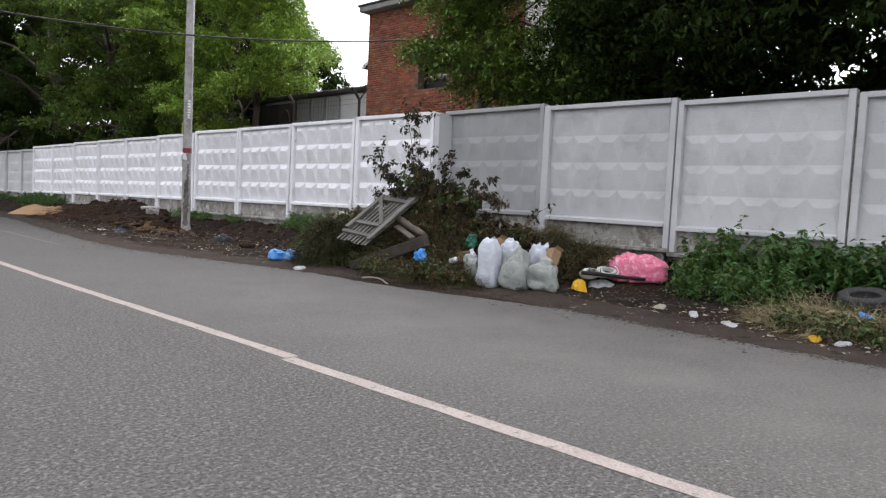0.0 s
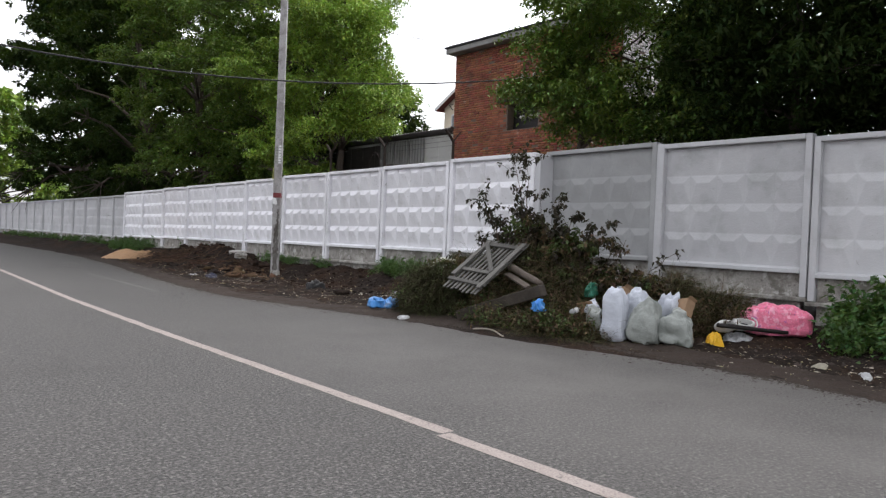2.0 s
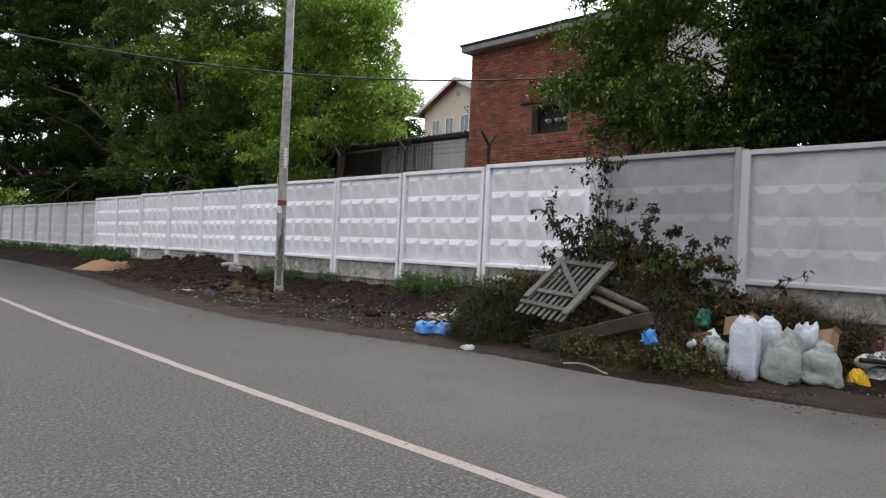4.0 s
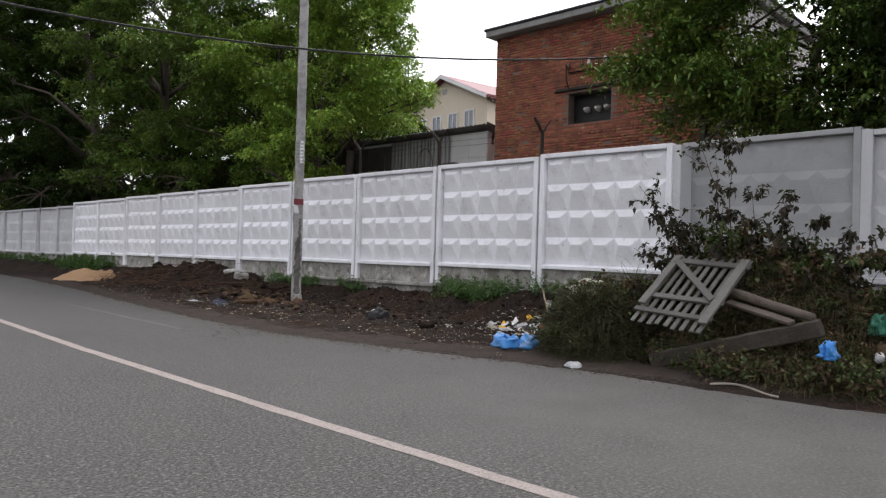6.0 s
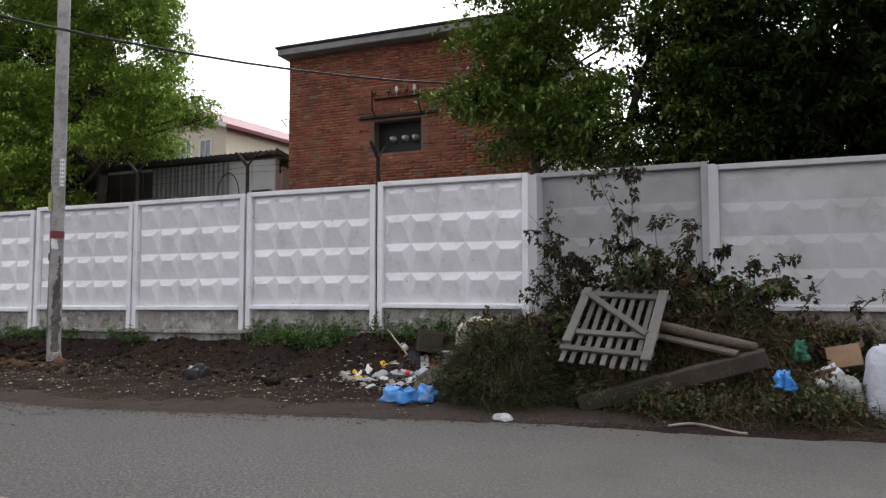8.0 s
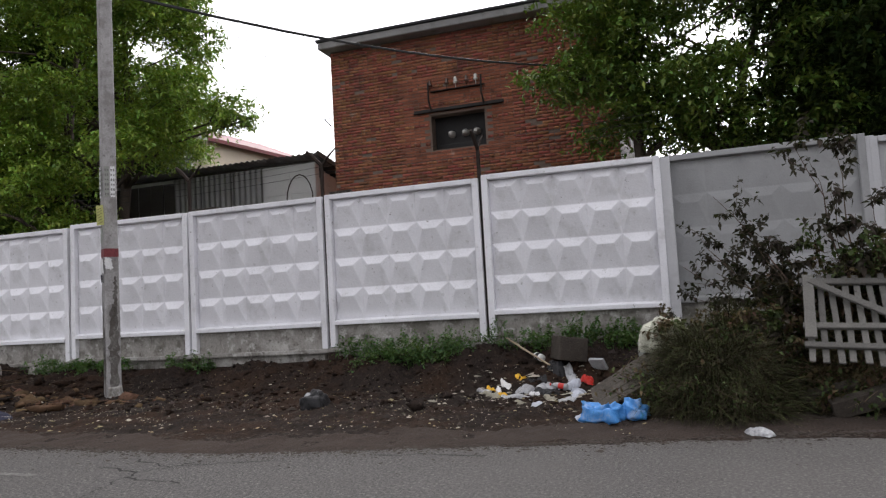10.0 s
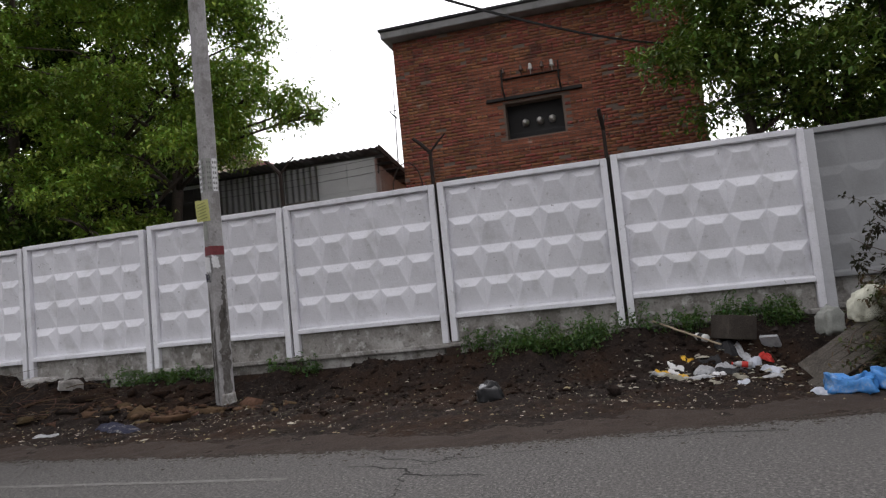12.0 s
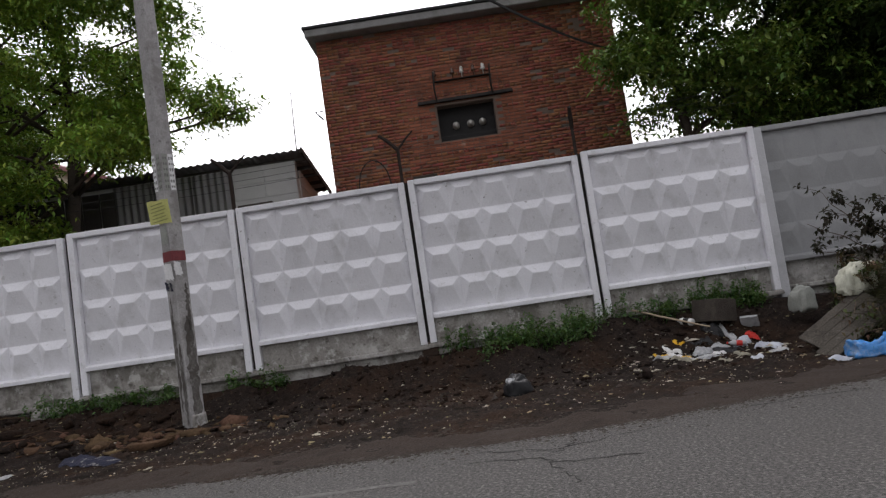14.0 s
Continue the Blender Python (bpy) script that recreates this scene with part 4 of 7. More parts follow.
# ---------------------------------------------------------------- long shed
def long_shed():
    x0, y0, y1, top = 17.0, 21.5, 40.0, 5.42
    ob = thing("long_shed", Matrix.Translation((x0, y0, 0)), "long low shed of corrugated sheet and dark boards with wavy roofing", "shed")
    L = y1 - y0
    D = 2.4
    bm = bmesh.new()
    box(bm, (0.1, L / 2, top / 2), (0.2, L, top))
    part("front_wall", bm, BLOCK, ob, "pale block front wall")
    bm = bmesh.new()
    box(bm, (0.2 + D / 2, 0.1, top / 2 - 0.2), (D, 0.2, top - 0.4))
    part("end_wall", bm, BLOCK, ob, "pale block end wall")
    bm = bmesh.new()
    box(bm, (0.2 + D, L / 2, top / 2 - 0.25), (0.2, L, top - 0.5))
    box(bm, (0.2 + D / 2, L - 0.1, top / 2 - 0.2), (D, 0.2, top - 0.4))
    part("rear_walls", bm, DARK_WOOD, ob)
    # blocks on the front, right part, and along the end
    for r in range(7):
        for c in range(11):
            bm = bmesh.new()
            if c < 2:
                box(bm, (-0.008, 0.40 + c * 0.78, 2.9 + r * 0.38), (0.03, 0.765, 0.365))
            else:
                box(bm, (0.42 + (c - 2) * 0.24, -0.008, 2.9 + r * 0.36 - 0.036 * (c - 2)), (0.228, 0.03, 0.345))
            part("block", bm, BLOCK, ob)
    # corrugated sheets
    for s in range(3):
        bm = bmesh.new()
        n = 56
        ya = 1.6 + s * 1.0
        prev = None
        for i in range(n + 1):
            y = ya + 1.0 * i / n
            x = -0.055 - 0.03 * math.cos(i * 2 * math.pi / 10)
            a, b = bm.verts.new((x, y, 2.6)), bm.verts.new((x, y, top - 0.02))
            if prev:
                bm.faces.new((prev[0], prev[1], b, a))
            prev = (a, b)
        e = bmesh.ops.extrude_face_region(bm, geom=list(bm.faces))
        for v in [q for q in e["geom"] if isinstance(q, bmesh.types.BMVert)]:
            v.co.x += 0.004
        part("corrugated_sheet", bm, CORRUGATED, ob, "grey corrugated metal sheet")
    for k in range(30):
        bm = bmesh.new()
        box(bm, (-0.02 - 0.01 * (k % 2), 4.73 + k * 0.45, 2.0 + top / 2 - 1.0), (0.03, 0.43, top - 2.2))
        part("wall_board", soften(bm, 0.005), DARK_WOOD, ob)
    # roof of wavy sheets sloping to the back
    nx, ny = 3, 400
    v, f = [], []
    for i in range(nx + 1):
        for k in range(ny + 1):
            y = -0.3 + (L + 0.8) * k / ny
            x = -0.22 + (D + 0.97) * i / nx
            v.append((x, y, top + 0.16 - 0.15 * x + 0.022 * math.cos(y * 2 * math.pi / 0.18)))
    v += [(a, b, c + 0.012) for a, b, c in v]
    m = (nx + 1) * (ny + 1)
    for i in range(nx):
        for k in range(ny):
            q = i * (ny + 1) + k
            f.append((q, q + 1, q + ny + 2, q + ny + 1))
            f.append((q + m, q + ny + 1 + m, q + ny + 2 + m, q + 1 + m))
    part_roof = link_mesh("roof", mesh_from("roof", np.array(v), np.array(f)), SLATE, ob, "grey wavy cement roofing")
    for k in range(5):
        bm = bmesh.new()
        box(bm, (0.1 + k * 0.62, L / 2 - 0.1, top + 0.03 - 0.093 * k), (0.07, L + 0.3, 0.09))
        part("purlin", bm, DARK_WOOD, ob)
    bm = bmesh.new()
    box(bm, (0, 0, 0), (3.6, 0.04, 0.14), Matrix.Translation((1.4, -0.28, top - 0.12)) @ pose(0, 0, 0, 0, 8.5, 0))
    part("barge_board", bm, DARK_WOOD, ob)
    return ob


long_shed()


# ---------------------------------------------------------------- far cream house
def far_house():
    m = Matrix.Translation((45.0, 50.4, 0)) @ pose(0, 0, 0, 0, 0, -8)
    ob = thing("house", m, "distant cream rendered house with a red gable roof", "house")
    W, eave, apex, D = 11.0, 14.6, 16.9, 12.0
    bm = bmesh.new()
    prof = [(-W / 2, 0), (W / 2, 0), (W / 2, eave), (0, apex), (-W / 2, eave)]
    a = [bm.verts.new((0, y, z)) for y, z in prof]
    b = [bm.verts.new((D, y, z)) for y, z in prof]
    bm.faces.new(a[::-1])
    bm.faces.new(b)
    for k in range(5):
        bm.faces.new((a[k], a[(k + 1) % 5], b[(k + 1) % 5], b[k]))
    bmesh.ops.recalc_face_normals(bm, faces=bm.faces)
    part("wall", bm, CREAM, ob)
    for s in (-1, 1):
        bm = bmesh.new()
        q = [(-0.7, 0, apex + 0.25), (-0.7, s * (W / 2 + 0.7), eave - 0.1), (D + 0.5, s * (W / 2 + 0.7), eave - 0.1), (D + 0.5, 0, apex + 0.25)]
        top = [bm.verts.new(p) for p in q]
        low = [bm.verts.new((p[0], p[1], p[2] - 0.28)) for p in q]
        bm.faces.new(top)
        bm.faces.new(low[::-1])
        for k in range(4):
            bm.faces.new((top[k], top[(k + 1) % 4], low[(k + 1) % 4], low[k]))
        bmesh.ops.recalc_face_normals(bm, faces=bm.faces)
        r = part("roof_slope", bm, RED_ROOF, ob)
        bm = bmesh.new()
        w2 = W / 2 + 0.7
        ang = math.degrees(math.atan2(apex - eave + 0.35, w2))
        box(bm, (-0.74, s * w2 / 2, (apex + eave) / 2 - 0.12), (0.06, w2 / math.cos(radians(ang)), 0.3), None)
        bmesh.ops.rotate(bm, verts=bm.verts, cent=(-0.74, s * w2 / 2, (apex + eave) / 2 - 0.12), matrix=Matrix.Rotation(radians(-s * ang), 3, "X"))
        part("barge_board", bm, TRIM_WHITE, r)
    for y in (-3.3, -1.1, 1.2, 3.4):
        w = thing("window", Matrix.Translation((0, y, 12.9)), "", "")
        w.parent = ob
        w.matrix_world = m @ Matrix.Translation((0, y, 12.9))
        bm = bmesh.new()
        for c, sz in (((-0.03, -0.62, 0), (0.12, 0.14, 1.6)), ((-0.03, 0.62, 0), (0.12, 0.14, 1.6)), ((-0.03, 0, 0.75), (0.12, 1.1, 0.12)), ((-0.03, 0, -0.75), (0.12, 1.1, 0.12)), ((-0.03, 0, 0), (0.1, 0.08, 1.38))):
            box(bm, c, sz)
        part("frame", bm, TRIM_WHITE, w)
        bm = bmesh.new()
        box(bm, (-0.01, 0, 0), (0.04, 1.1, 1.38))
        part("pane", bm, GLASS_DARK, w)
    bm = bmesh.new()
    box(bm, (-0.02, 0.2, 15.75), (0.06, 0.5, 0.5))
    part("attic_vent", bm, GLASS_DARK, ob)
    return ob


far_house()


# ---------------------------------------------------------------- posts for barbed wire
def wire_post(x, y, z, h=0.62, spread=0.3, turn=0.0):
    ob = thing("barbed_wire_post", Matrix.Translation((x, y, z - 0.25)) @ pose(0, 0, 0, 0, 0, turn), "rusty steel post with splayed arms fixed to the fence", "wire post", "barbed wire posts")
    bm = bmesh.new()
    box(bm, (0, 0, h / 2 + 0.1), (0.055, 0.055, h + 0.2))
    part("stem", soften(bm, 0.004), RUST, ob)
    for s in (1, -1):
        bm = bmesh.new()
        tube(bm, [(0, 0, h + 0.18), (0, s * spread * 0.55, h + 0.36), (0, s * spread, h + 0.48)], [0.036 if s > 0 else 0.022, 0.038 if s > 0 else 0.018, 0.03 if s > 0 else 0.012], 6)
        part("arm", bm, RUST, ob)
    return ob


wire_post(11.8, 18.58, 3.53, 0.66)
wire_post(11.8, 21.55, 3.5, 0.72)
wire_post(11.8, 15.54, 3.56, 0.56, 0.25, 82)
for _k, _z in enumerate((4.05, 4.18, 4.30)):
    cable("barbed_wire", (11.87, 12.6, _z), (11.87, 18.5, _z - 0.05), 0.05, 0.0035, "thin rusty barbed wire strung above the fence", 12)
    cable("barbed_wire", (11.87, 18.5, _z - 0.05), (11.87, 24.6, _z - 0.12), 0.08, 0.0035, "thin rusty barbed wire strung above the fence", 12)


# ---------------------------------------------------------------- trees
def limb_points(rng, p0, d, length, n=6, bend=0.25, up=0.05):
    pts = [Vector(p0)]
    d = Vector(d).normalized()
    for _ in range(n):
        d = (d + Vector((rng.uniform(-bend, bend), rng.uniform(-bend, bend), rng.uniform(-bend, bend) * 0.6 + up))).normalized()
        pts.append(pts[-1] + d * (length / n))
    return pts


def crown_lobes(rng, h, cr, low, n=18, span=(0.17, 0.28)):
    """Clumps of foliage spread through an egg-shaped crown."""
    out = []
    for k in range(n):
        t = (k + rng.uniform(0.1, 0.9)) / n
        z = low + 0.5 + (h - low - 1.2) * t
        prof = math.sin(math.pi * (0.22 + 0.70 * t)) ** 0.8
        a = k * 2.4 + rng.uniform(-0.5, 0.5)
        rad = cr * prof * rng.uniform(0.3, 0.95)
        out.append((math.cos(a) * rad, math.sin(a) * rad, z, cr * rng.uniform(*span)))
    return out


def tree(x, y, h, cr, leaf, leaves, seed, low=2.5, lean=(0, 0), size=0.21, label="", trunks=1, lobes=None, n_lobes=26, clear=None, span=(0.15, 0.25)):
    """A tapered trunk with limbs that carry clumps of leaf sprays, with gaps between the clumps."""
    rng = random.Random(seed)
    nr = np.random.default_rng(seed)
    z0 = 0.3
    ob = thing("tree", Matrix.Translation((x, y, z0)), label, "tree")
    bm = bmesh.new()
    mains = []
    r0 = 0.020 * h / trunks ** 0.4
    for tk in range(trunks):
        base = Vector((rng.uniform(-0.3, 0.3) * (trunks > 1), (tk - (trunks - 1) / 2) * 0.7, 0))
        d = Vector((lean[0] + rng.uniform(-0.1, 0.1), lean[1] + (tk - (trunks - 1) / 2) * 0.22, 1.0))
        main = limb_points(rng, base, d, h * 0.86, 10, 0.12, 0.06)
        tube(bm, main, [r0 * (1 - 0.088 * i) for i in range(11)], 8)
        mains.append(main)
    lobes = (lobes or []) + (crown_lobes(rng, h, cr, low, n_lobes, span) if n_lobes else [])
    cent = []
    if clear is not None:
        lobes = [q for q in lobes if not clear(np.array([q[0] + x]), np.array([q[1] + y]), np.array([q[2]]))[0]]
    for lx, ly, lz, lr in lobes:
        c = Vector((lx, ly, lz - z0))
        main = mains[rng.randrange(trunks)]
        cand = [p for p in main[2:] if p.z < c.z - 0.25 * (c - p).xy.length] or main[3:5]
        p = min(cand, key=lambda q: (q - c).length + abs(q.z - c.z + 0.6) * 0.3)
        i = main.index(p)
        rr = max(0.02, r0 * (1 - 0.088 * i) * 0.45)
        mid = p.lerp(c, 0.5) + Vector((rng.uniform(-0.2, 0.2), rng.uniform(-0.2, 0.2), 0.12 * (c - p).length))
        q = [p, p.lerp(mid, 0.5) + Vector((0, 0, 0.05)), mid, mid.lerp(c, 0.6), c]
        tube(bm, q, [rr, rr * 0.8, rr * 0.6, rr * 0.42, rr * 0.25], 5)
        cent.append((c, lr))
        for s in range(7):
            e = c + Vector((rng.gauss(0, 1), rng.gauss(0, 1), rng.gauss(0, 0.8))).normalized() * lr * rng.uniform(0.7, 1.0)
            tube(bm, [q[3], q[3].lerp(e, 0.5) + Vector((0, 0, 0.08)), e], [rr * 0.3, rr * 0.2, 0.006], 4, False)
    part("trunk", bm, BARK, ob, "dark rough trunk and limbs", True)
    per = 18
    w = np.array([r * r for _, r in cent])
    n = leaves // per
    pick = nr.choice(len(cent), n, p=w / w.sum())
    cc = np.array([tuple(c) for c, _ in cent])[pick]
    rr = np.array([r for _, r in cent])[pick]
    u = nr.normal(0, 1, (n, 3))
    u /= np.linalg.norm(u, axis=1)[:, None]
    rad = rr * np.where(nr.random(n) < 0.08, nr.uniform(0.9, 1.4, n), nr.uniform(0.1, 1.0, n) ** 0.5) * (1 + 0.22 * fbm(u[:, 0] * 3 + pick, u[:, 1] * 3 + u[:, 2] * 3, 1.7, seed))
    c = cc + u * rad[:, None] * np.array([1.15, 1.15, 0.52])
    ax = u * np.array([1, 1, 0.3]) + nr.normal(0, 0.7, (n, 3)) * np.array([1, 1, 0.3]) + np.array([0, 0, -0.25])
    ax /= np.linalg.norm(ax, axis=1)[:, None]
    t = nr.uniform(0, 0.5, (n, per, 1))
    pos = c[:, None, :] + ax[:, None, :] * t + nr.normal(0, 1.0, (n, per, 3)) * np.array([0.07, 0.07, 0.035]) - np.array([0, 0, 1.0]) * t ** 2 * 0.6
    pos = pos.reshape(-1, 3)
    wx = pos[:, 0] + x
    keep = (pos[:, 2] > low - z0) & ~((wx < 12.5) & (pos[:, 2] < 4.1)) & ~((wx < 11.0) & (pos[:, 2] < 7.5))
    if clear is not None:
        keep &= ~clear(wx, pos[:, 1] + y, pos[:, 2] + z0)
    pos = pos[keep]
    link_mesh("crown", leaf_mesh("crown", pos, nr, size, size * 0.46, 0.3, 0.0, 0.5), leaf, ob, "dense green leaf sprays with gaps")
    return ob


def above_shed(x, y, z):
    """Air between the maple and the shed roof."""
    e = y - 0.6 * np.maximum(0.0, x - 14.5) + 0.45 * fbm(x, z + y * 0.3, 2.3, 0.5) + 0.25 * fbm(x + y, z, 6.1, 1.5)
    low = (y - 1.2 * (x - 13.0) + 0.3 * fbm(x, z, 3.1, 2.5) < 24.1) & (z < 4.62 + 0.25 * (x - 13.0) + 0.15 * fbm(y, x, 4.0, 1.0))
    return low | (e < 25.6) & (z < 4.7 + 0.43 * (25.0 - e)) | (e < 22.9) & ((z < 5.7) | (z > 6.8))


def between_crowns(x, y, z):
    """Thin foliage where the crowns of two maples part."""
    e = y - 0.25 * (x - 14.0)
    return (e > 10.2) & (e < 11.2) & (z > 4.3) & (fbm(x * 0.5 + z, y + 0.7 * z, 3.1, 1.0) > 0.0)


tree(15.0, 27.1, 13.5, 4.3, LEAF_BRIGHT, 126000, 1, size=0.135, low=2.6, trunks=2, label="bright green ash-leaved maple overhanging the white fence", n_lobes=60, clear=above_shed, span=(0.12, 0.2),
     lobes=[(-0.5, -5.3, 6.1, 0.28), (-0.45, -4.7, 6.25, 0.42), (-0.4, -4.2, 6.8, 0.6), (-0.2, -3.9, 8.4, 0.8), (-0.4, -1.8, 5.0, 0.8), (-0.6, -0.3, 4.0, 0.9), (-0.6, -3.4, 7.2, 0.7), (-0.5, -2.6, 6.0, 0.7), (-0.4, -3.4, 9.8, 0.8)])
# the next two maples carry the leaf copy with painted shade
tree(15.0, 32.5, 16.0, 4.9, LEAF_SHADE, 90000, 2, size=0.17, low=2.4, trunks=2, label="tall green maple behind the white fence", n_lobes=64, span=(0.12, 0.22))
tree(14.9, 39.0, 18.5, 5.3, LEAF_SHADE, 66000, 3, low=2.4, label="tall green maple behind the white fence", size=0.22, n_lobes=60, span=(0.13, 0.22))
tree(14.6, 46.5, 20.0, 5.8, LEAF_DARK, 56000, 4, low=2.2, label="broad tree behind the fence with shade painted into its leaves", size=0.26, n_lobes=40)
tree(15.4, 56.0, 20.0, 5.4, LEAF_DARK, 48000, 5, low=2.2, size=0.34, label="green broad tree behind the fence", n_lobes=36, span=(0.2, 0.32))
tree(15.4, 68.0, 23.0, 6.6, LEAF_DARK, 56000, 6, low=2.0, size=0.42, label="tree far along the fence with shade painted into its leaves", n_lobes=34, span=(0.2, 0.34))
tree(13.0, 90.0, 15.5, 7.5, LEAF_BRIGHT, 26000, 7, low=0.5, size=0.58, label="pale green tree far down the road", n_lobes=34, span=(0.22, 0.34))
tree(9.6, 122.0, 17.0, 10.0, LEAF_BRIGHT, 26000, 8, low=0.5, size=0.8, label="pale green tree far down the road", n_lobes=34, span=(0.22, 0.36))
# added second row that fills sky gaps, its shade painted into the leaves
tree(18.6, 31.6, 12.0, 3.2, LEAF_DARK, 20000, 17, low=1.5, size=0.28, label="added second-row tree behind the fence, shade painted into its leaves", n_lobes=34)
tree(21.0, 32.5, 10.5, 4.2, LEAF_DARK, 12000, 16, low=1.5, size=0.34, label="added second-row tree behind the fence, shade painted into its leaves")
tree(20.5, 39.0, 13.5, 5.2, LEAF_DARK, 14000, 9, low=1.5, size=0.4, label="added second-row tree behind the fence, shade painted into its leaves")
tree(20.5, 50.0, 14.0, 5.6, LEAF_DARK, 16000, 10, low=1.5, size=0.46, label="added second-row tree behind the fence, shade painted into its leaves")
tree(13.5, 12.4, 10.5, 2.6, LEAF_MID, 54000, 11, low=3.9, size=0.135, clear=between_crowns, trunks=2, lean=(0.03, -0.05), label="green maple beside the brick building, half shade painted into its leaves", n_lobes=10,
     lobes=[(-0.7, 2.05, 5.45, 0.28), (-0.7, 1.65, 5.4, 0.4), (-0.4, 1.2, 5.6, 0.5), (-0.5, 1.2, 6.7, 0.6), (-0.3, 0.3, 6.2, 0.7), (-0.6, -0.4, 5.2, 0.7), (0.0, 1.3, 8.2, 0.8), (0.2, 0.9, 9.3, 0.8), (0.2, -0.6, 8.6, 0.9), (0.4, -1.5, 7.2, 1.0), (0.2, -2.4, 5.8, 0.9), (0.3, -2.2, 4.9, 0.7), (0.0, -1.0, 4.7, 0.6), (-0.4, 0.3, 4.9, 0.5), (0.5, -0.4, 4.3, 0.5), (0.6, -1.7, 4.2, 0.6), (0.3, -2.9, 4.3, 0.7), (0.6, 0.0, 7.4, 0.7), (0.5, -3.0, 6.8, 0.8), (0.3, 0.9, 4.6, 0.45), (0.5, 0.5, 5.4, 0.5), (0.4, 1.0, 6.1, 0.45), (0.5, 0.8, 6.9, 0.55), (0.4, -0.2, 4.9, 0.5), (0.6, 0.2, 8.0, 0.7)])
tree(14.2, 7.4, 11.0, 3.8, LEAF_DARK, 97000, 12, low=3.65, size=0.155, clear=between_crowns, trunks=2, label="maple hanging over the fence, shade painted into its green leaves", n_lobes=46, lobes=[(-0.3, 2.6, 4.9, 0.8), (0.2, 3.0, 6.2, 0.9), (0.5, -1.0, 4.4, 0.9), (0.3, 1.0, 4.3, 0.8), (0.4, 3.2, 4.3, 0.7), (0.3, 2.0, 4.2, 0.7), (0.6, 3.9, 5.2, 0.8), (0.6, 3.6, 7.4, 0.9)], span=(0.18, 0.3))
tree(14.4, 1.6, 11.0, 4.0, LEAF_DARK, 76000, 13, low=3.5, label="maple hanging over the fence, shade painted into its green leaves", n_lobes=40, span=(0.18, 0.3))
tree(17.3, 0.6, 10.0, 3.2, LEAF_DARK, 20000, 18, low=3.0, size=0.3, label="added second-row tree behind the fence, shade painted into its leaves", n_lobes=34)
tree(19.5, 3.5, 13.0, 4.6, LEAF_DARK, 24000, 14, low=3.4, size=0.34, label="added second-row tree behind the fence, shade painted into its leaves", n_lobes=30)
tree(19.5, -1.5, 13.0, 5.2, LEAF_DARK, 20000, 15, low=2.5, size=0.36, label="added second-row tree behind the fence, shade painted into its leaves", n_lobes=30)


for _k, (_x, _y, _h, _r) in enumerate(((12.5, 150.0, 9.0, 8.0), (10.6, 104.0, 6.5, 5.0))):
    tree(_x, _y, _h, _r, LEAF_BRIGHT, 9000, 80 + _k, low=0.3, size=0.8, n_lobes=18, label="pale green shrub far down the road", span=(0.24, 0.36))
# added shrubs, mostly unseen, that stop sky showing through; leaves painted shade-dark
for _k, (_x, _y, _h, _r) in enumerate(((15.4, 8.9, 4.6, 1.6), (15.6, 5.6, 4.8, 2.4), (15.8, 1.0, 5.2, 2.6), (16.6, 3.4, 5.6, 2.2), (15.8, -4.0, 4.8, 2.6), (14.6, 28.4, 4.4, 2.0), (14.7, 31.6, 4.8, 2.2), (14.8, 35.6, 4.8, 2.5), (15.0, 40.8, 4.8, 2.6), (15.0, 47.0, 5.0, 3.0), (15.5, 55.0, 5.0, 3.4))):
    tree(_x, _y, _h, _r, LEAF_DARK, 9000, 60 + _k, low=0.45, size=0.26, n_lobes=16, label="added dense shrub behind the fence, shade painted into its leaves", span=(0.24, 0.36))


# ---------------------------------------------------------------- weeds along the fence
def weed_patch(points, seed, h, leaf, label, n_leaf=60, size=0.08, wide=0.5, name="weed_patch"):
    """Stems with leaves at the given spots, as one growth."""
    rng = random.Random(seed)
    nr = np.random.default_rng(seed)
    ob = thing(name, Matrix(), label, "weeds", kind="stuff")
    bm = bmesh.new()
    pos = []
    for px, py in points:
        z = gz(px, py)
        hh = h * rng.uniform(0.3, 1.0) * (1.25 if rng.random() < 0.1 else 1.0)
        d = (rng.uniform(-0.35, 0.35), rng.uniform(-0.35, 0.35), 1.0)
        q = limb_points(rng, (px, py, z - 0.02), d, hh, 5, 0.16, 0.0)
        tube(bm, q, [0.006, 0.005, 0.004, 0.004, 0.003, 0.002], 3, False)
        m = int(n_leaf * rng.uniform(0.6, 1.2))
        qa = np.array([tuple(v) for v in q])
        s = nr.uniform(0.12, 1.0, m) * 5
        i = np.minimum(s.astype(int), 4)
        p = qa[i] + (qa[i + 1] - qa[i]) * (s - i)[:, None]
        pos.append(p + nr.normal(0, 1, (m, 3)) * np.array([0.07, 0.07, 0.05]) * wide * 2 * (1.15 - s / 5)[:, None])
    part("stems", bm, LEAF_WEED, ob)
    pos = np.concatenate(pos)
    link_mesh("leaves", leaf_mesh("leaves", pos, nr, size, size * 0.55, 0.25, 0.0, 0.45), leaf, ob)
    return ob


def spots(x0, x1, y0, y1, n, seed):
    r = random.Random(seed)
    return [(r.uniform(x0, x1), r.uniform(y0, y1)) for _ in range(n)]


def off_tyre(pts):
    """Leave the weeds out where the tyre lies."""
    return [p for p in pts if not (9.6 < p[0] < 11.2 and 2.2 < p[1] < 3.75)]


